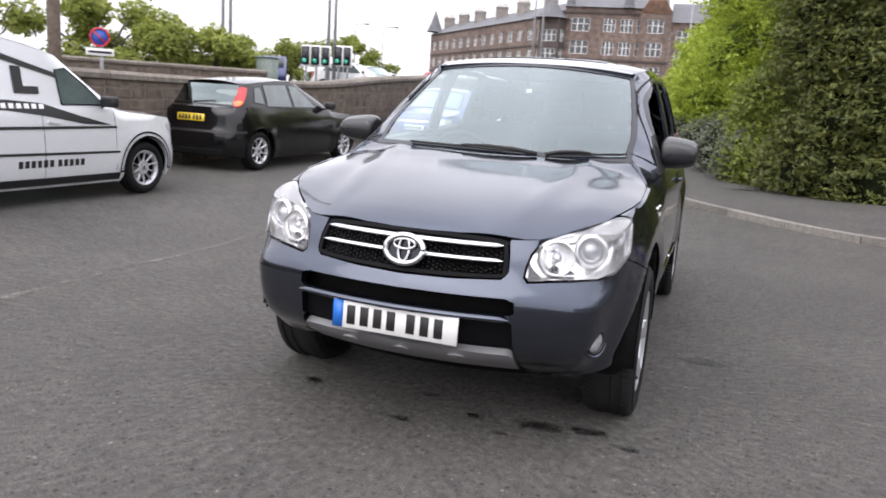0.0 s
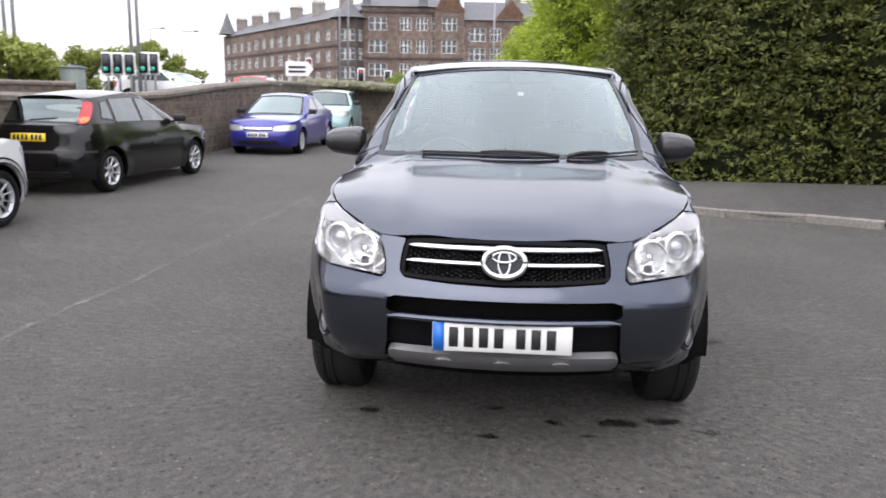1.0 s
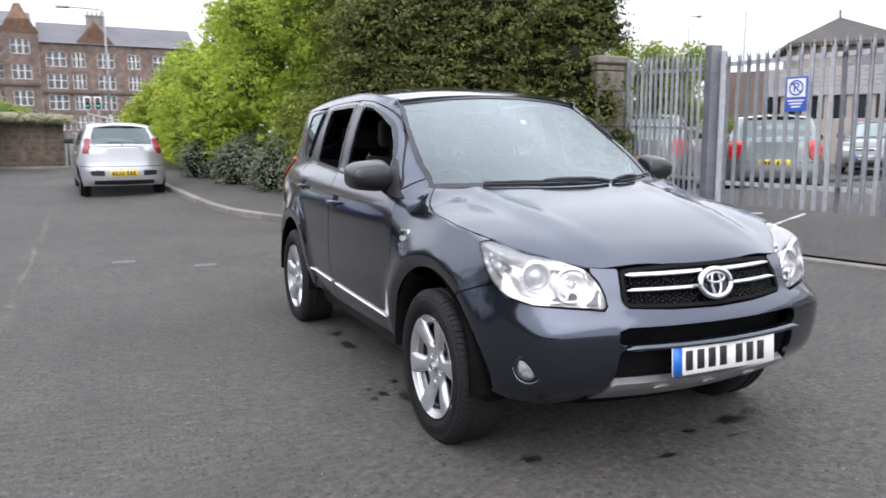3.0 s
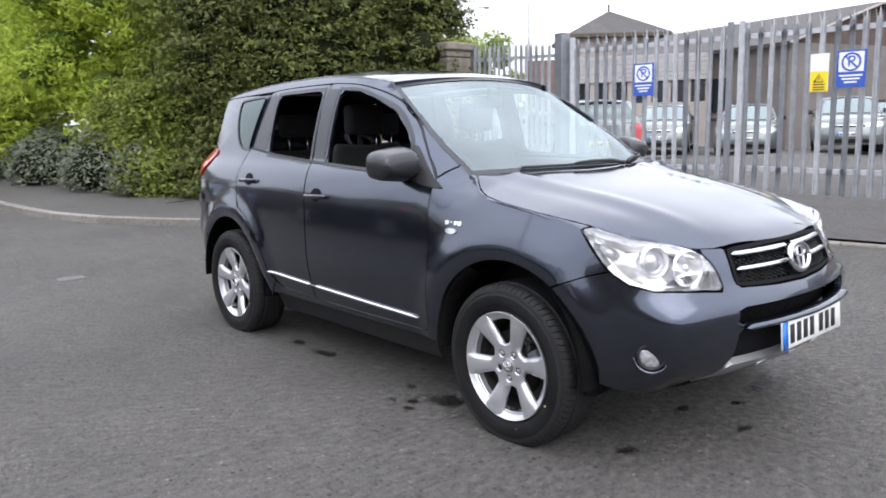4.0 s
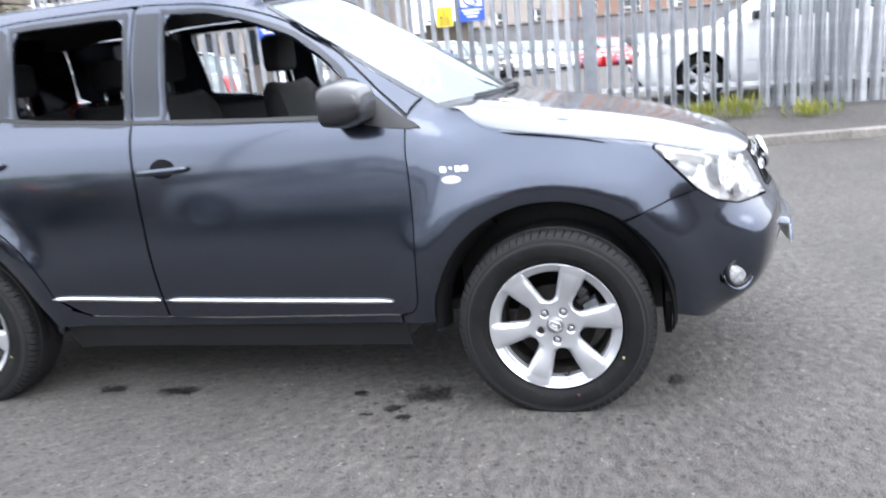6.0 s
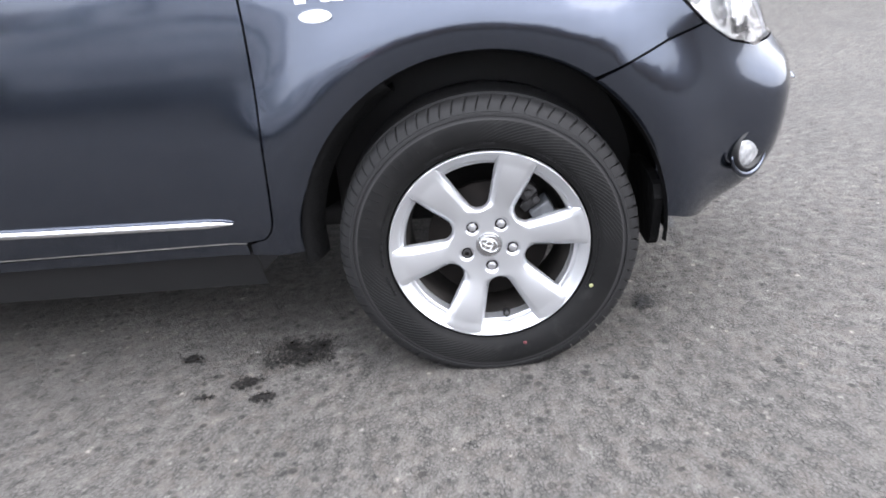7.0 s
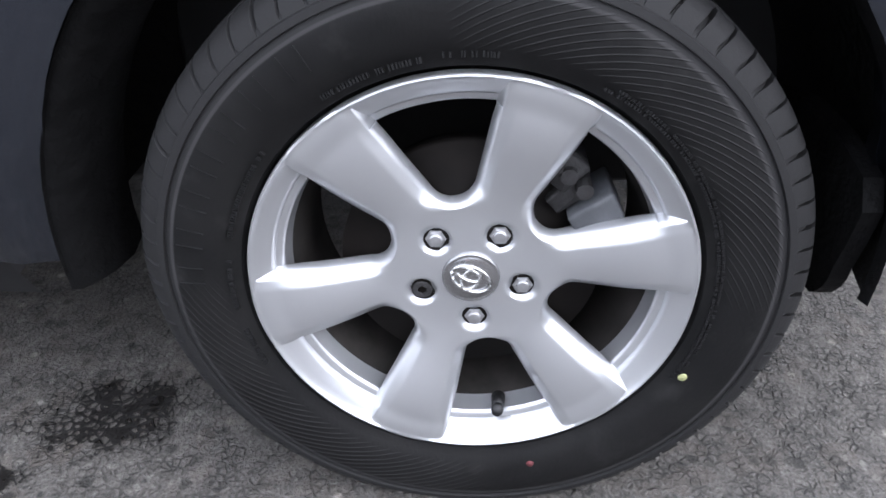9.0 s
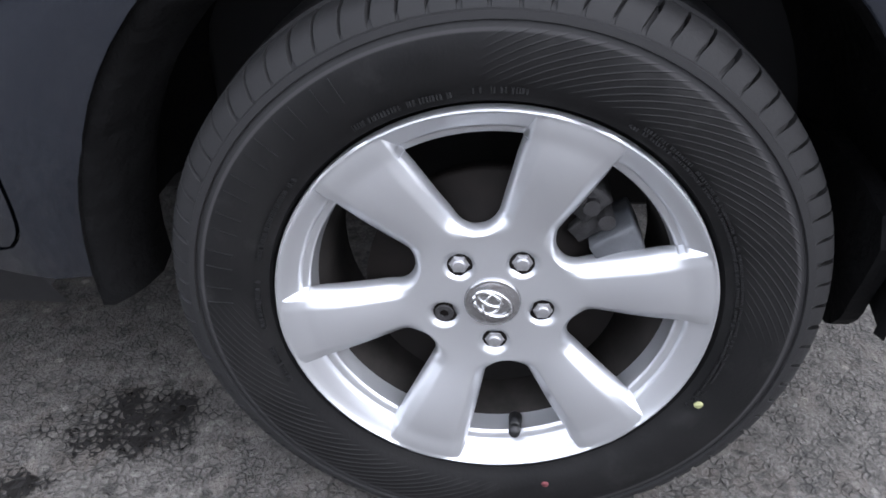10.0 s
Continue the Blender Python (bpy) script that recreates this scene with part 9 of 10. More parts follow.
# tall dark evergreen hedge behind the pavement: two big shrubs grown together
h1 = [(5.45, 8.4, 2.9 + 0.45 * i, 0.6, 0.6, 0.45) for i in range(4)] + [(5.85, 8.0, 3.15, 0.42, 0.4, 0.3), (5.8, 8.1, 3.6, 0.4, 0.4, 0.3), (5.72, 7.62, 1.25, 0.42, 0.4, 0.4), (5.55, 7.62, 1.9, 0.36, 0.36, 0.5), (5.62, 7.6, 0.75, 0.36, 0.36, 0.35)] + [(5.22, 7.95, 0.55 + 0.5 * i, 0.5, 0.5, 0.45) for i in range(5)] + mass([(5.15, 8.75), (4.5, 8.65), (3.8, 8.75)], 1, 0.1, 4.0, 3, 1, (0.72, 0.95)) + mass([(5.0, 9.8), (3.9, 9.9)], 1, 2.0, 4.1, 1, 11)
h2 = mass([(3.4, 8.95), (2.9, 9.35), (2.6, 9.8)], 1, 0.1, 4.1, 3, 2, (0.72, 0.95)) + mass([(3.6, 10.2), (3.1, 11.0)], 1, 2.0, 4.3, 1, 12)
plant("evergreen_shrub", "tall dense dark green evergreen shrub spilling over the pavement edge", "shrub", (4.5, 9.2, 0.2), h1, 9500, 0.040, LEAF_DARK, 5, 0.09, "evergreen shrubs", 0.72, 0.3, 0.60, tuft=13, spread=0.10)
plant("evergreen_shrub", "tall dense dark green evergreen shrub spilling over the pavement edge", "shrub", (3.0, 9.9, 0.2), h2, 9000, 0.042, LEAF_DARK, 6, 0.09, "evergreen shrubs", 0.72, 0.3, 0.60, tuft=13, spread=0.10)
h3 = mass([(2.62, 10.1), (2.5, 10.7), (2.45, 11.2)], 1, 0.1, 4.6, 3, 4, (0.6, 0.9))
plant("olive_shrub", "tall olive-green shrub between evergreens and bright trees", "shrub", (2.7, 10.9, 0.2), h3, 6500, 0.042, LEAF_OLIVE, 8, 0.07, "", 0.66, 0.4, 0.60, tuft=12, spread=0.11)
# bright young trees along the road beyond
for k, (x, y, hgt) in enumerate(((2.45, 12.4, 4.9), (1.85, 14.6, 5.0), (1.25, 17.2, 4.5), (0.75, 20.4, 4.0), (0.35, 24.0, 3.0))):
    bl = []
    rr = random.Random(50 + k)
    for j in range(13):
        a = rr.uniform(0.6, 0.95)
        zz = rr.uniform(0.8, hgt - 0.7)
        bl.append((x + rr.uniform(-0.8, 0.8), y + rr.uniform(-1.0, 1.0), zz + ground_z(x, y), a, a, a * 0.85))
    plant("young_tree", "bright yellow-green young tree in full spring leaf", "tree", (x, y, ground_z(x, y)), bl, 4200, 0.050 if y < 16 else 0.065, LEAF_BRIGHT, 60 + k, 0.06, "roadside trees", 0.55, 0.6, 0.5, tuft=8, spread=0.11)
# grey low bushes at their feet
for k, (x, y, a) in enumerate(((1.55, 10.9, 0.62), (1.2, 12.2, 0.7), (0.75, 14.2, 0.65), (0.35, 16.6, 0.7))):
    zz = ground_z(x, y) + 0.1
    bl = [(x, y, zz + a * 0.6, a, a, a * 0.9), (x + 0.4, y + 0.5, zz + a * 0.8, a, a, a), (x + 0.1, y + 0.9, zz + a * 0.5, a * 0.8, a * 0.8, a * 0.7)]
    plant("grey_bush", "low grey-green bush at the pavement edge", "bush", (x, y, zz - 0.1), bl, 5500, 0.045, LEAF_GREY, 80 + k, 0.03, "grey bushes", 0.7, 0.45, 0.6)
# olive undergrowth in front of the bright trees
bl = [(1.75 + 0.12 * (i % 3), 10.8 + 0.55 * i, 0.55 + 0.55 * (i % 2), 0.62, 0.62, 0.6) for i in range(5)] + [(1.95, 11.2, 1.75, 0.6, 0.6, 0.5), (1.85, 12.3, 1.7, 0.55, 0.6, 0.5)]
plant("olive_shrub", "low spreading olive-green shrub under bright young trees", "shrub", (1.9, 11.6, 0.2), bl, 5200, 0.042, LEAF_OLIVE, 9, 0.05, "", 0.66, 0.4, 0.60, tuft=12, spread=0.11)
# trees beyond the wall and the upper road: place, spread, height of the top, leaves
for k, (x, y, w, top, cnt, mt) in enumerate(((-17.6, 16.4, 2.3, 4.3, 14000, LEAF_FAR), (-15.1, 18.3, 1.7, 3.35, 9000, LEAF_FAR), (-19.9, 14.0, 1.7, 4.9, 800, LEAF_FAR), (-22.7, 35.9, 1.9, 4.3, 6500, LEAF_FAR), (-20.4, 37.2, 1.8, 5.1, 6500, LEAF_FAR), (-18.5, 38.1, 1.6, 4.1, 5500, LEAF_FAR), (-28.0, 33.0, 2.0, 3.2, 4000, LEAF_FAR),
                                               (24.5, 28.5, 2.6, 5.6, 7000, LEAF_MID), (17.0, 20.5, 2.2, 5.0, 7000, LEAF_MID), (18.9, 20.4, 1.7, 4.7, 6000, LEAF_MID), (14.5, 22.0, 2.2, 5.5, 7000, LEAF_MID), (30.0, 36.0, 3.5, 6.2, 7000, LEAF_MID))):
    gz = ground_z(x, y)
    h = top - gz
    rr = random.Random(90 + k)
    bl = []
    for j in range(15):
        a = w * rr.uniform(0.22, 0.36)
        bl.append((x + rr.uniform(-0.8, 0.8) * w, y + rr.uniform(-0.8, 0.8) * w, gz + rr.uniform(0.22, 0.84) * h, a, a, a * 0.8))
    plant("distant_tree", ("leafy spring tree beyond the stone wall" if x < 0 else "leafy spring tree behind the palisade fence") if cnt > 2000 else "thin half-bare tree beyond the stone wall", "tree", (x, y, gz), bl, cnt, 0.10, mt, 100 + k, 0.12 if cnt > 2000 else 0.06, "distant trees", 0.45 if cnt > 2000 else 0, 0.6, 0.3)
# creeper on top of the far wall, and a round bush behind it
bl = [(x, y, z, 0.42, 0.42, 0.15) for x, y, z in [(-6.6 + 0.33 * i, 21.3 + 0.26 * min(i, 7) + 0.1 * math.sin(i), 2.10 - 0.012 * i) for i in range(12)]]
plant("wall_creeper", "pale straggling creeper covering the wall top", "creeper", (-5.6, 23.6, 0.6), bl, 9000, 0.05, LEAF_PALE, 130, 0.02, "", 0.6, 0.6, 0.5)
bl = [(-5.7 + 0.4 * i, 33 + 0.2 * i, 2.25 + 0.15 * (i % 2), 0.62, 0.62, 0.5) for i in range(3)]
plant("round_bush", "mid-green clipped bush beyond the wall", "bush", (-5.3, 33.2, 1.2), bl, 5000, 0.07, LEAF_MID, 131, 0.04, "", 0.7, 0.4, 0.5)

# ---- buildings and street furniture in the distance ----
def facade(root, a, b, z0, z1, mat, rows, cols, thick=0.6, win=(1.5, 1.9), frame=SASH, triple=True, band=None):
    """A wall from plan point a to b with real window openings: rows are sill heights, cols are (place along the wall, width)."""
    a, b = Vector(a), Vector(b)
    ln = (b - a).length
    d = (b - a) / ln
    nrm = Vector((d.y, -d.x))
    ang = math.atan2(d.y, d.x)
    m = Matrix.Translation((a.x, a.y, 0)) @ Matrix.Rotation(ang, 4, "Z")
    xs = sorted({0.0, ln} | {v for c0, w in cols for v in (c0 - w / 2, c0 + w / 2)})
    zs = sorted({z0, z1} | {v for r0 in rows for v in (r0, r0 + win[1])})
    bm = bmesh.new()
    for i in range(len(xs) - 1):
        for j in range(len(zs) - 1):
            xm, zm = (xs[i] + xs[i + 1]) / 2, (zs[j] + zs[j + 1]) / 2
            hole = any(abs(xm - c0) < w / 2 for c0, w in cols) and any(r0 < zm < r0 + win[1] for r0 in rows)
            if hole:
                x0, x1, y0, y1 = xs[i], xs[i + 1], zs[j], zs[j + 1]
                q = [bm.verts.new((x, 0, z)) for x, z in ((x0, y0), (x1, y0), (x1, y1), (x0, y1))]
                r = [bm.verts.new((x, 0.25, z)) for x, z in ((x0, y0), (x1, y0), (x1, y1), (x0, y1))]
                for k in range(4):
                    bm.faces.new((q[k - 1], q[k], r[k], r[k - 1]))
            else:
                bm.faces.new([bm.verts.new((x, 0, z)) for x, z in ((xs[i], zs[j]), (xs[i + 1], zs[j]), (xs[i + 1], zs[j + 1]), (xs[i], zs[j + 1]))])
    bmesh.ops.remove_doubles(bm, verts=bm.verts, dist=1e-4)
    part("wall", bm, mat, root, smooth=False, at=m)
    for c0, w in cols:
        for r0 in rows:
            bm = bmesh.new()
            box(bm, c0 - w / 2, 0.20, r0, c0 + w / 2, 0.26, r0 + win[1])
            wn_ = part("window", bm, FARGLASS, root, smooth=False, at=m)
            bm = bmesh.new()
            t = 0.08
            n = 3 if (triple and w > 1.5) else 2 if w > 1.0 else 1
            for i in range(n + 1):
                x = c0 - w / 2 + w * i / n
                box(bm, x - t, 0.12, r0, x + t, 0.20, r0 + win[1])
            for z in (r0 + t / 2, r0 + win[1] * 0.55, r0 + win[1] - t / 2):
                box(bm, c0 - w / 2, 0.13, z - t / 2, c0 + w / 2, 0.20, z + t / 2)
            part("sash", bm, frame, wn_, smooth=False)
    if band:
        for z in band:
            bm = bmesh.new()
            box(bm, 0, -0.18, z, ln, 0.05, z + 0.3)
            part("string_course", bm, SANDDARK, root, smooth=False, at=m)
    return m, ln


def pitched(root, a, b, depth, z0, z1, mat, nm="roof"):
    """A pitched roof over the strip behind the line a to b."""
    a, b = Vector(a), Vector(b)
    d = (b - a).normalized()
    n = Vector((-d.y, d.x))
    bm = bmesh.new()
    rows = [[Vector((*(q - n * -0.0 + n * o), z)) for o, z in ((-0.4, z0), (depth / 2, z1), (depth + 0.4, z0), (-0.4, z0))] for q in (a, b)]
    vs, fs = loft(bm, rows)
    bm.faces.new(vs[0][:3]), bm.faces.new(vs[1][:3])
    bmesh.ops.recalc_face_normals(bm, faces=bm.faces)
    part(nm, bm, mat, root, smooth=False)


def chimney(root, x, y, z, w=1.6, h=1.8):
    bm = bmesh.new()
    box(bm, x - w / 2, y - 0.4, z - 1.5, x + w / 2, y + 0.4, z + h * 0.6)
    box(bm, x - w / 2 - 0.1, y - 0.5, z + h * 0.6, x + w / 2 + 0.1, y + 0.5, z + h * 0.72)
    ch = part("chimney", bm, CHIMNEY, root, smooth=False)
    for i in range(4):
        bm = bmesh.new()
        rod(bm, (x - w * 0.36 + w * 0.24 * i, y, z + h * 0.7), (x - w * 0.36 + w * 0.24 * i, y, z + h * 1.15), 0.17, 0.13, 8)
        part("chimney_pot", bm, HARL, ch)


def turret(root, x, y, z, r, h):
    bm = bmesh.new()
    lathe(bm, [(r * 1.1, z), (r * 0.9, z + 0.3), (r * 0.45, z + h * 0.5), (0.05, z + h)], 12, "z")
    bmesh.ops.translate(bm, vec=(x, y, 0), verts=bm.verts)
    part("turret_roof", bm, SLATE, root, smooth=False)


# the long tenement across the junction
ten = thing("tenement_wing", "long brown sandstone tenement with white sash windows and chimneys", "building")
A, C = (-66.0, 170.0), (-26.6, 124.5)
cols = [(2.5 + i * 4.05, 2.6 if i % 3 == 1 else 1.9) for i in range(14)]
facade(ten, A, C, 0.9, 16.2, SANDSTONE, (1.8, 5.4, 9.0, 12.6), cols, win=(1.5, 1.95), band=(7.9, 11.5))
pitched(ten, A, C, 11, 16.2, 19.2, SLATE)
dv = (Vector(C) - Vector(A)).normalized()
for t in (0.02, 0.17, 0.32, 0.50, 0.66, 0.84):
    q = Vector(A).lerp(Vector(C), t) + Vector((-dv.y, dv.x)) * 4
    chimney(ten, q.x, q.y, 18.8, 2.4, 2.2)
turret(ten, A[0] + 1.5, A[1] - 1.5, 16.8, 2.0, 5.0)
# dark canted bay where the wing meets the front block
bay = thing("tenement_bay", "sooty canted stone bay with white sash windows", "building")
for p, q in (((-29.6, 127.0), (-29.0, 123.2)), ((-29.0, 123.2), (-25.6, 122.6)), ((-25.6, 122.6), (-24.8, 125.0))):
    ln = math.dist(p, q)
    facade(bay, p, q, 0.9, 15.6, SANDDARK, (2.8, 5.9, 8.9, 11.9), [(ln / 2, min(ln - 0.7, 2.6))], win=(2.6, 1.9))
turret(bay, -27.4, 124.6, 15.6, 2.8, 3.2)
blk = thing("tenement_block", "red-brown sandstone tenement front with gables and white sash windows", "building")
facade(blk, (-25.2, 124.6), (-9.0, 126.2), 0.9, 17.6, SANDSTONE, (2.6, 6.4, 10.2, 13.8), [(2.6, 3.0), (7.2, 1.9), (9.9, 1.9), (12.6, 2.2)], win=(1.5, 2.15), band=(9.2, 16.6))
pitched(blk, (-25.2, 124.6), (-9.0, 126.2), 12, 17.6, 20.6, SLATE)
gab = thing("tenement_gable", "orange sandstone gable front with mullioned windows", "building")
facade(gab, (-13.2, 125.2), (-8.4, 125.7), 0.9, 16.8, SANDSTONE, (2.6, 6.4, 10.2, 13.8), [(2.4, 2.5)], win=(1.5, 2.2), band=(9.2,))
bm = bmesh.new()
vs = [bm.verts.new(p) for p in ((-13.4, 125.15, 16.8), (-8.2, 125.65, 16.8), (-9.4, 125.55, 18.8), (-10.4, 125.45, 20.9), (-11.2, 125.35, 20.9), (-12.2, 125.25, 18.8))]
bm.faces.new(vs)
bmesh.ops.solidify(bm, geom=bm.faces[:], thickness=-1.0)
part("gable", bm, SANDORANGE, gab, smooth=False)
chimney(gab, -10.8, 129.5, 18.4, 1.6, 1.4)
turret(blk, -15.2, 125.4, 17.6, 0.9, 6.0)
turret(blk, -24.6, 125.4, 17.6, 0.9, 5.6)
low = thing("tenement_low", "lower sandstone tenement range with paired sash windows", "building")
facade(low, (-8.4, 126.0), (14.0, 128.0), 0.9, 15.6, SANDSTONE, (2.8, 5.9, 9.0, 12.2), [(2.2, 2.7), (5.2, 1.8), (9.0, 2.4), (13.0, 1.8), (17.0, 2.4), (20.0, 1.8)], win=(1.5, 2.2), band=(8.2,))
pitched(low, (-8.4, 126.0), (14.0, 128.0), 11, 15.6, 19.2, SLATE)
chimney(low, -0.6, 129.5, 19.0, 2.6, 1.8)
bm = bmesh.new()
vs = [bm.verts.new(p) for p in ((-3.6, 126.3, 15.6), (2.0, 126.8, 15.6), (-0.8, 126.5, 19.0))]
bm.faces.new(vs)
bmesh.ops.solidify(bm, geom=bm.faces[:], thickness=-0.8)
part("gable", bm, SANDORANGE, low, smooth=False)

# yard buildings behind the palisade
def hipped(root, cx, cy, w, d, ang, z0, z1, mat, wall_mat, base):
    m = Matrix.Translation((cx, cy, 0)) @ Matrix.Rotation(ang, 4, "Z")
    bm = bmesh.new()
    box(bm, -w / 2, -d / 2, base, w / 2, d / 2, z0)
    part("wall", bm, wall_mat, root, smooth=False, at=m)
    bm = bmesh.new()
    vs = [bm.verts.new(p) for p in ((-w / 2 - 0.5, -d / 2 - 0.5, z0), (w / 2 + 0.5, -d / 2 - 0.5, z0), (w / 2 + 0.5, d / 2 + 0.5, z0), (-w / 2 - 0.5, d / 2 + 0.5, z0))]
    rl = max(0.0, w - d) / 2
    t = [bm.verts.new((-rl, 0, z1)), bm.verts.new((rl, 0, z1))] if rl > 0.1 else [bm.verts.new((0, 0, z1))] * 2
    for q in ((vs[0], vs[1], t[1], t[0]), (vs[1], vs[2], t[1]), (vs[2], vs[3], t[0], t[1]), (vs[3], vs[0], t[0])):
        bm.faces.new(list(dict.fromkeys(q)))
    bm.faces.new(vs[::-1])
    bmesh.ops.recalc_face_normals(bm, faces=bm.faces)
    part("roof", bm, mat, root, smooth=False, at=m)
    bm = bmesh.new()
    box(bm, -w / 2 - 0.52, -d / 2 - 0.52, z0 - 0.22, w / 2 + 0.52, d / 2 + 0.52, z0, 0.03)
    part("eaves_board", bm, BARK, root, smooth=False, at=m)
    rod_bm = bmesh.new()
    rod(rod_bm, (0, 0, z1 - 0.1), (0, 0, z1 + 0.35), 0.06, n=6)
    part("finial", rod_bm, BARK, root, at=m)


pav = thing("pavilion", "beige rendered pavilion with a hipped brown tile roof", "building")
hipped(pav, 33.6, 25.6, 4.6, 4.6, radians(-40), 6.0, 7.5, BROWNTILE, HARL, -0.3)
# depot: ridge runs away from the gate, with a broad gable at its near end
wing = thing("depot_building", "long beige rendered depot with a brown pitched roof and brick gable", "building")
APEX, AWAY, ACROSS = Vector((28.7, 9.6)), Vector((0.22, 0.975)), Vector((0.975, -0.22))


def depot_at(u, v, z):
    """u along the ridge, v across it, both from the gable's apex."""
    q = APEX + AWAY * u + ACROSS * v
    return Vector((q.x, q.y, z))


bm = bmesh.new()
loft(bm, [[depot_at(u, v, z) for u, v in ((10.5, -4.7), (0, -4.7), (0, 2.4), (10.5, 2.4), (10.5, -4.7))] for z in (-0.3, 3.9)])
bmesh.ops.solidify(bm, geom=bm.faces[:], thickness=0.3)
bmesh.ops.recalc_face_normals(bm, faces=bm.faces)
part("wall", bm, HARL, wing, smooth=False)
bm = bmesh.new()
bm.faces.new([bm.verts.new(depot_at(-0.02, v, z)) for v, z in ((-4.7, 3.9), (2.4, 3.9), (2.4, 4.75), (0, 5.42), (-4.7, 3.98))])
bmesh.ops.solidify(bm, geom=bm.faces[:], thickness=0.25)
part("gable", bm, PINKBRICK, wing, smooth=False)
bm = bmesh.new()
loft(bm, [[depot_at(u, v, z) for v, z in ((-5.05, 3.90), (0, 5.48), (2.75, 4.72))] for u in (-0.25, 10.5)])
bmesh.ops.recalc_face_normals(bm, faces=bm.faces)
bmesh.ops.solidify(bm, geom=bm.faces[:], thickness=0.14)
part("roof", bm, BROWNTILE, wing, smooth=False)
for v0, z0, v1, z1 in ((-5.05, 3.85, 0, 5.43), (0, 5.43, 2.75, 4.67)):
    bm = bmesh.new()
    rod(bm, depot_at(-0.3, v0, z0), depot_at(-0.3, v1, z1), 0.05, n=6)
    part("verge_board", bm, HARL, wing)
for u in (3.0, 5.6):
    bm = bmesh.new()
    m = Matrix.Translation(depot_at(u, -4.72, 2.2)) @ Matrix.Rotation(math.atan2(AWAY.y, AWAY.x), 4, "Z")
    box(bm, -0.4, -0.05, -0.65, 0.4, 0.05, 0.65, 0.01, m)
    part("window", bm, GLOSSBLACK, wing, smooth=False)
# low link between depot and pavilion: white boards over a strip of windows, a brick end
link = thing("link_building", "low link building with pale boarding over a strip of windows", "building")
P0, P1 = Vector((24.6, 14.0)), Vector((21.4, 19.0))
along = (P1 - P0).normalized()
back = Vector((along.y, -along.x))
turned = Matrix.Translation((P0.x, P0.y, 0)) @ Matrix.Rotation(math.atan2(along.y, along.x), 4, "Z")
LEN = (P1 - P0).length
bm = bmesh.new()
box(bm, 0, -4.0, -0.3, LEN, 0, 2.0, 0.01, turned)
part("wall", bm, HARL, link, smooth=False)
bm = bmesh.new()
box(bm, LEN, -4.0, -0.3, LEN + 1.3, 0.03, 3.85, 0.01, turned)
part("brick_end", bm, PINKBRICK, link, smooth=False)
bm = bmesh.new()
box(bm, 0, -4.0, 2.0, LEN, -0.25, 2.85, 0.01, turned)
part("window_band", bm, GLOSSBLACK, link, smooth=False)
for i in range(9):
    bm = bmesh.new()
    x = LEN * i / 8
    box(bm, x - 0.10, -0.24, 2.0, x + 0.10, -0.02, 2.85, 0.01, turned)
    part("mullion", bm, HARL, link, smooth=False)
for i in range(6):
    bm = bmesh.new()
    box(bm, -0.05, -4.0, 2.852 + 0.17 * i, LEN - 0.003, 0.06 - 0.004 * (i % 2), 3.018 + 0.17 * i, 0.01, turned)
    part("board", bm, BOARDING, link, smooth=False)
# brick flats: a pale rendered end bay, then brick with white windows
brick = thing("brick_flats", "orange-red brick flats with white windows and a pale end bay", "building")
facade(brick, (57.0, 11.0), (56.9, 4.0), -1.0, 9.5, HARL, (2.6, 5.2, 7.6), [(2.0, 1.25), (5.0, 1.25)], win=(1.2, 1.35), frame=SASH, triple=False)
facade(brick, (56.9, 4.0), (56.5, -34.0), -1.0, 9.5, REDBRICK, (2.6, 5.2, 7.6), [(2.0 + i * 3.1, 1.25) for i in range(12)], win=(1.2, 1.35), frame=SASH, triple=False)
pitched(brick, (57.0, 11.0), (56.5, -34.0), 10, 9.5, 12.5, BROWNTILE)
# grey boundary wall and a brown shed at the yard's far side
far_wall = thing("yard_wall", "grey rendered boundary wall behind the parked cars", "wall")
bm = bmesh.new()
box(bm, 36.6, -24.0, -1.0, 37.0, 11.5, 2.35, 0.03)
part("wall", bm, YARDGREY, far_wall, smooth=False)
bm = bmesh.new()
box(bm, 36.5, -24.0, 2.354, 37.1, 11.5, 2.45, 0.02)
part("coping", bm, COPING, far_wall, smooth=False)
shed = thing("yard_shed", "small brown shed with a sloping roof beside the depot", "shed")
bm = bmesh.new()
box(bm, 33.6, 7.2, -1.0, 35.8, 8.9, 2.7, 0.02)
part("wall", bm, BARK, shed, smooth=False)
bm = bmesh.new()
bm.faces.new([bm.verts.new(p) for p in ((33.3, 6.9, 2.6), (36.1, 6.9, 2.75), (36.1, 9.2, 3.0), (33.3, 9.2, 2.85))])
bmesh.ops.solidify(bm, geom=bm.faces[:], thickness=0.12)
part("roof", bm, BROWNTILE, shed, smooth=False)

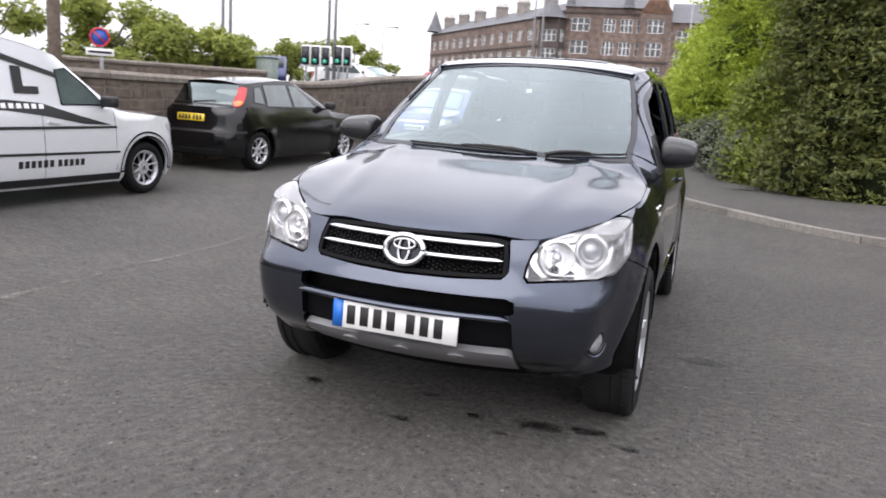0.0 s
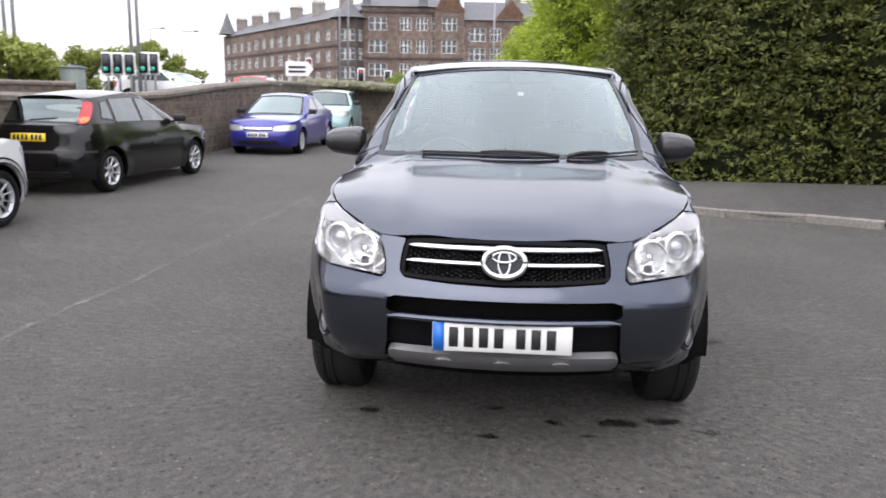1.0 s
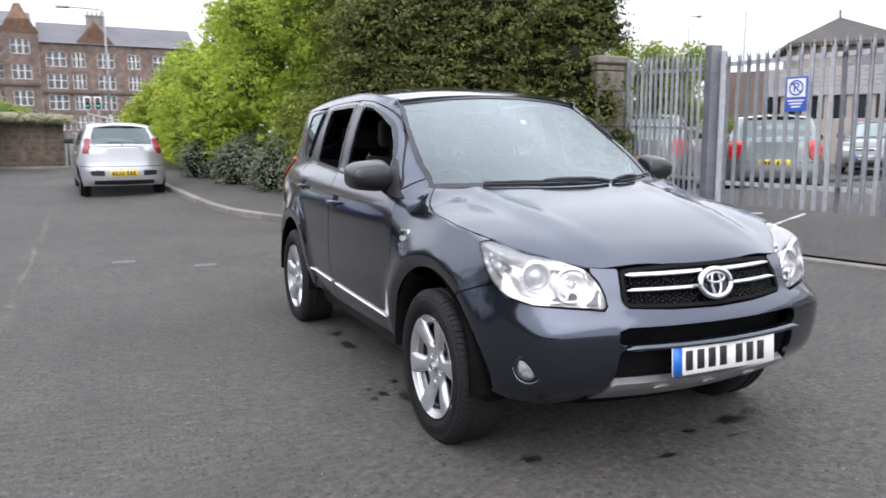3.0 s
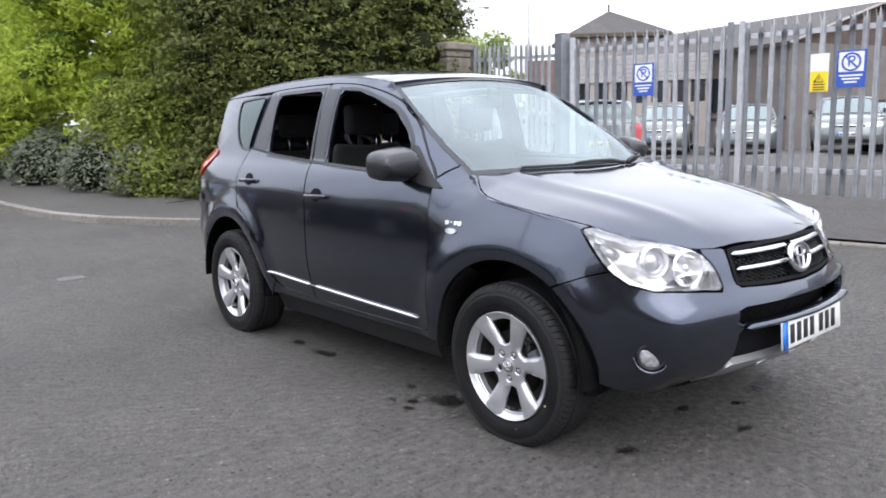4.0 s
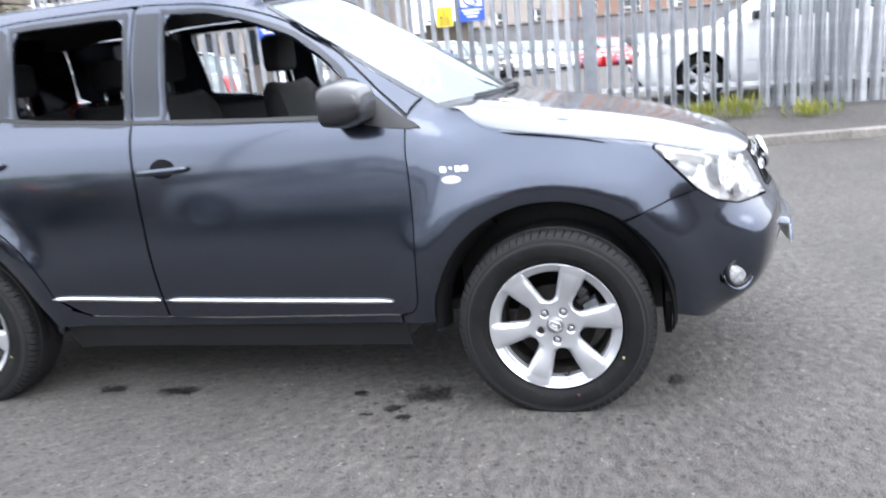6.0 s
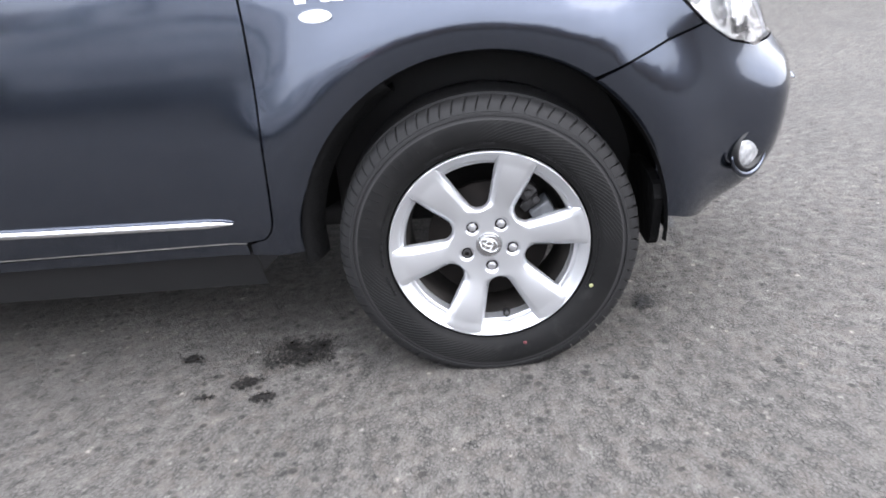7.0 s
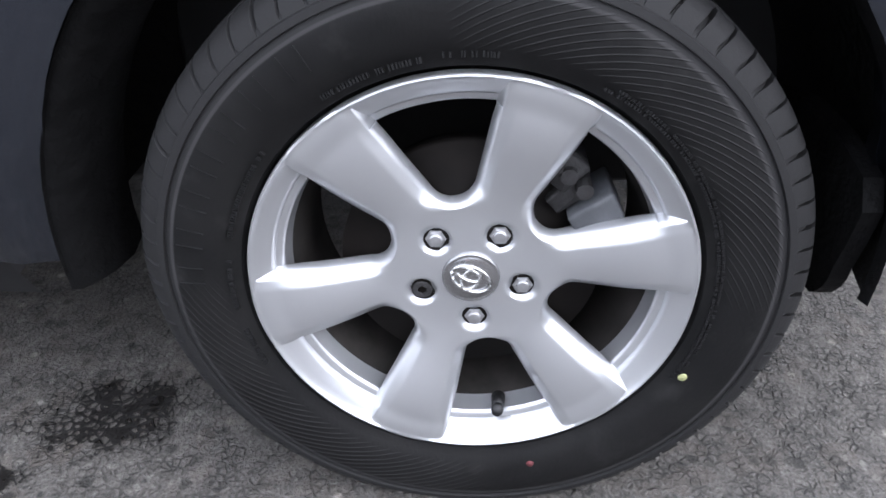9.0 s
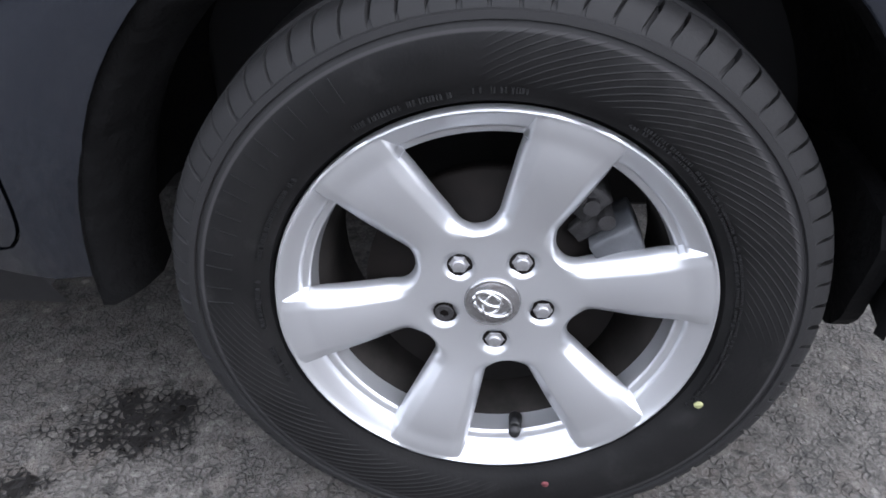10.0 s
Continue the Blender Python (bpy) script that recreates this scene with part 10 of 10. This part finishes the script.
# ---- poles, lamps, lights
def street_lamp(x, y, h, reach, lab="tall grey street lamp with a curved arm"):
    z = ground_z(x, y)
    lp = thing("street_lamp", lab, "street lamp", "street lamps")
    bm = bmesh.new()
    rod(bm, (x, y, z), (x, y, z + h * 0.25), 0.09, 0.08, 10)
    rod(bm, (x, y, z + h * 0.25), (x, y, z + h), 0.06, 0.04, 10)
    part("column", bm, POLE, lp)
    bm = bmesh.new()
    tube(bm, [(x, y, z + h - 0.1), (x + reach * 0.1, y, z + h + 0.1), (x + reach, y, z + h + 0.15)], 0.035, 6)
    part("arm", bm, POLE, lp)
    bm = bmesh.new()
    box(bm, min(x + reach, x + reach * 1.4), y - 0.12, z + h + 0.08, max(x + reach, x + reach * 1.4), y + 0.12, z + h + 0.2, 0.03)
    part("lantern", bm, POLE, lp)


for x, y, h, rc in ((-23.9, 51.1, 4.9, 0.9), (-25.8, 50.2, 5.0, 0.8), (-1.2, 41.5, 7.0, -1.6), (27.5, 30.0, 7.2, 0.6)):
    street_lamp(x, y, h, rc)
for x, y, h in ((-20.0, 25.75, 9.5), (-19.75, 25.95, 9.5), (-16.1, 28.2, 9.5), (-15.86, 28.35, 9.5), (-12.6, 55.2, 14.0), (-13.3, 55.4, 14.0), (29.0, 27.5, 7.5)):
    bm = bmesh.new()
    rod(bm, (x, y, ground_z(x, y)), (x, y, ground_z(x, y) + h), 0.09, 0.05, 8)
    tagged(part("tall_pole", bm, POLE), "tall thin grey steel pole", "pole", "tall poles")
LAMPGREEN = material("green_signal_lens", (0.05, 0.5, 0.35), 0.2)
LAMPRED = material("red_signal_lens", (0.6, 0.05, 0.04), 0.2)
for x, y, lens, zt in ((-16.95, 27.75, LAMPGREEN, 3.3), (-16.55, 27.95, LAMPGREEN, 3.3), (-16.15, 28.15, LAMPGREEN, 3.3), (-15.65, 28.4, LAMPGREEN, 3.36), (-15.28, 28.55, LAMPGREEN, 3.36), (-17.0, 55.0, LAMPGREEN, 4.6), (-15.6, 55.0, LAMPRED, 4.8), (-9.6, 45.0, LAMPRED, 3.6), (-7.9, 45.0, INK, 3.5), (-1.6, 60.0, LAMPGREEN, 4.4), (-2.3, 60.0, LAMPGREEN, 4.4)):
    z = ground_z(x, y)
    tl = thing("traffic_light", "black traffic signal head on a grey pole", "traffic light", "traffic lights")
    bm = bmesh.new()
    rod(bm, (x, y, z), (x, y, zt), 0.055, n=8)
    part("pole", bm, POLE, tl)
    bm = bmesh.new()
    box(bm, x - 0.17, y - 0.18, zt - 0.75, x + 0.17, y - 0.02, zt + 0.05, 0.03)
    head = part("signal_head", bm, GLOSSBLACK, tl)
    bm = bmesh.new()
    box(bm, x - 0.24, y - 0.05, zt - 0.82, x + 0.24, y - 0.03, zt + 0.12, 0.01)
    part("backing_board", bm, SIGNWHITE, tl)
    bm = bmesh.new()
    rod(bm, (x, y - 0.20, zt - (0.58 if lens is LAMPGREEN else 0.12)), (x, y - 0.175, zt - (0.58 if lens is LAMPGREEN else 0.12)), 0.10, n=14)
    part("signal_lens", bm, lens, head)
# roadside cabinet, round sign, direction sign, timber pole
cab = thing("roadside_cabinet", "grey-green steel roadside cabinet above the wall", "cabinet")
bm = bmesh.new()
box(bm, -13.26, 18.2, ground_z(-12.9, 18.4), -12.68, 18.6, 2.33, 0.02)
part("casing", bm, CABINET, cab)
bm = bmesh.new()
box(bm, -13.30, 18.16, 2.325, -12.64, 18.64, 2.37, 0.01)
part("lid", bm, CABINET, cab)
sg = thing("road_sign", "round blue and red road sign with a white plate below", "sign")
bm = bmesh.new()
rod(bm, (-12.73, 11.05, ground_z(-12.7, 11)), (-12.73, 11.05, 2.55), 0.04, n=8)
part("sign_pole", bm, POLE, sg)
q = Matrix.Translation((-12.73, 11.0, 2.28)) @ Matrix.Rotation(radians(45), 4, "Z")
bm = bmesh.new()
rod(bm, q @ Vector((0, 0.0, 0)), q @ Vector((0, -0.02, 0)), 0.22, n=28)
part("sign_face", bm, SIGNBLUE, sg)
bm = bmesh.new()
tube(bm, [q @ Vector((0.2 * math.cos(a), -0.022, 0.2 * math.sin(a))) for a in [2 * math.pi * i / 28 for i in range(29)]], 0.022, 6)
tube(bm, [q @ Vector((-0.14, -0.022, 0.14)), q @ Vector((0.14, -0.022, -0.14))], 0.02, 6)
part("sign_ring", bm, SIGNRED, sg)
bm = bmesh.new()
box(bm, -0.30, -0.02, -0.42, 0.30, 0.0, -0.25, 0.004, q)
pl = part("sub_plate", bm, SIGNWHITE, sg)
bm = bmesh.new()
box(bm, -0.25, -0.026, -0.36, 0.25, -0.018, -0.31, 0.0, q)
part("text_bar", bm, INK, pl)
sg = thing("direction_sign", "white arrow direction sign with plain bars of text", "sign")
bm = bmesh.new()
slab([(0.7, 0.0), (1.05, 0.45), (0.7, 0.9), (-0.75, 0.9), (-0.75, 0.0)], -0.03, 0.03, bm)
bmesh.ops.transform(bm, matrix=Matrix.Translation((-13.75, 45.1, 3.2)) @ Matrix.Rotation(radians(90), 4, "X"), verts=bm.verts)
bmesh.ops.recalc_face_normals(bm, faces=bm.faces)
part("arrow_board", bm, SIGNWHITE, sg, smooth=False)
for k in range(2):
    bm = bmesh.new()
    box(bm, -14.3, 45.03, 3.42 + 0.28 * k, -13.2, 45.08, 3.54 + 0.28 * k)
    part("text_bar", bm, INK, sg, smooth=False)
bm = bmesh.new()
rod(bm, (-13.75, 45.2, 1.0), (-13.75, 45.2, 4.1), 0.05, n=8)
part("sign_pole", bm, POLE, sg)
bm = bmesh.new()
rod(bm, (-8.0, 5.2, 0.0), (-8.0, 5.2, 7.5), 0.095, 0.08, 12)
tagged(part("timber_pole", bm, TIMBER), "brown timber telegraph pole behind the wall", "pole")
bm = bmesh.new()
box(bm, -26.5, 8.5, 0.5, -20.0, 12.0, 2.55)
box(bm, -26.8, 8.2, 2.55, -19.7, 12.3, 2.75, 0.02)
tagged(part("flat_roofed_shed", bm, SANDDARK, smooth=False), "low dark flat-roofed shed beyond the wall", "shed")
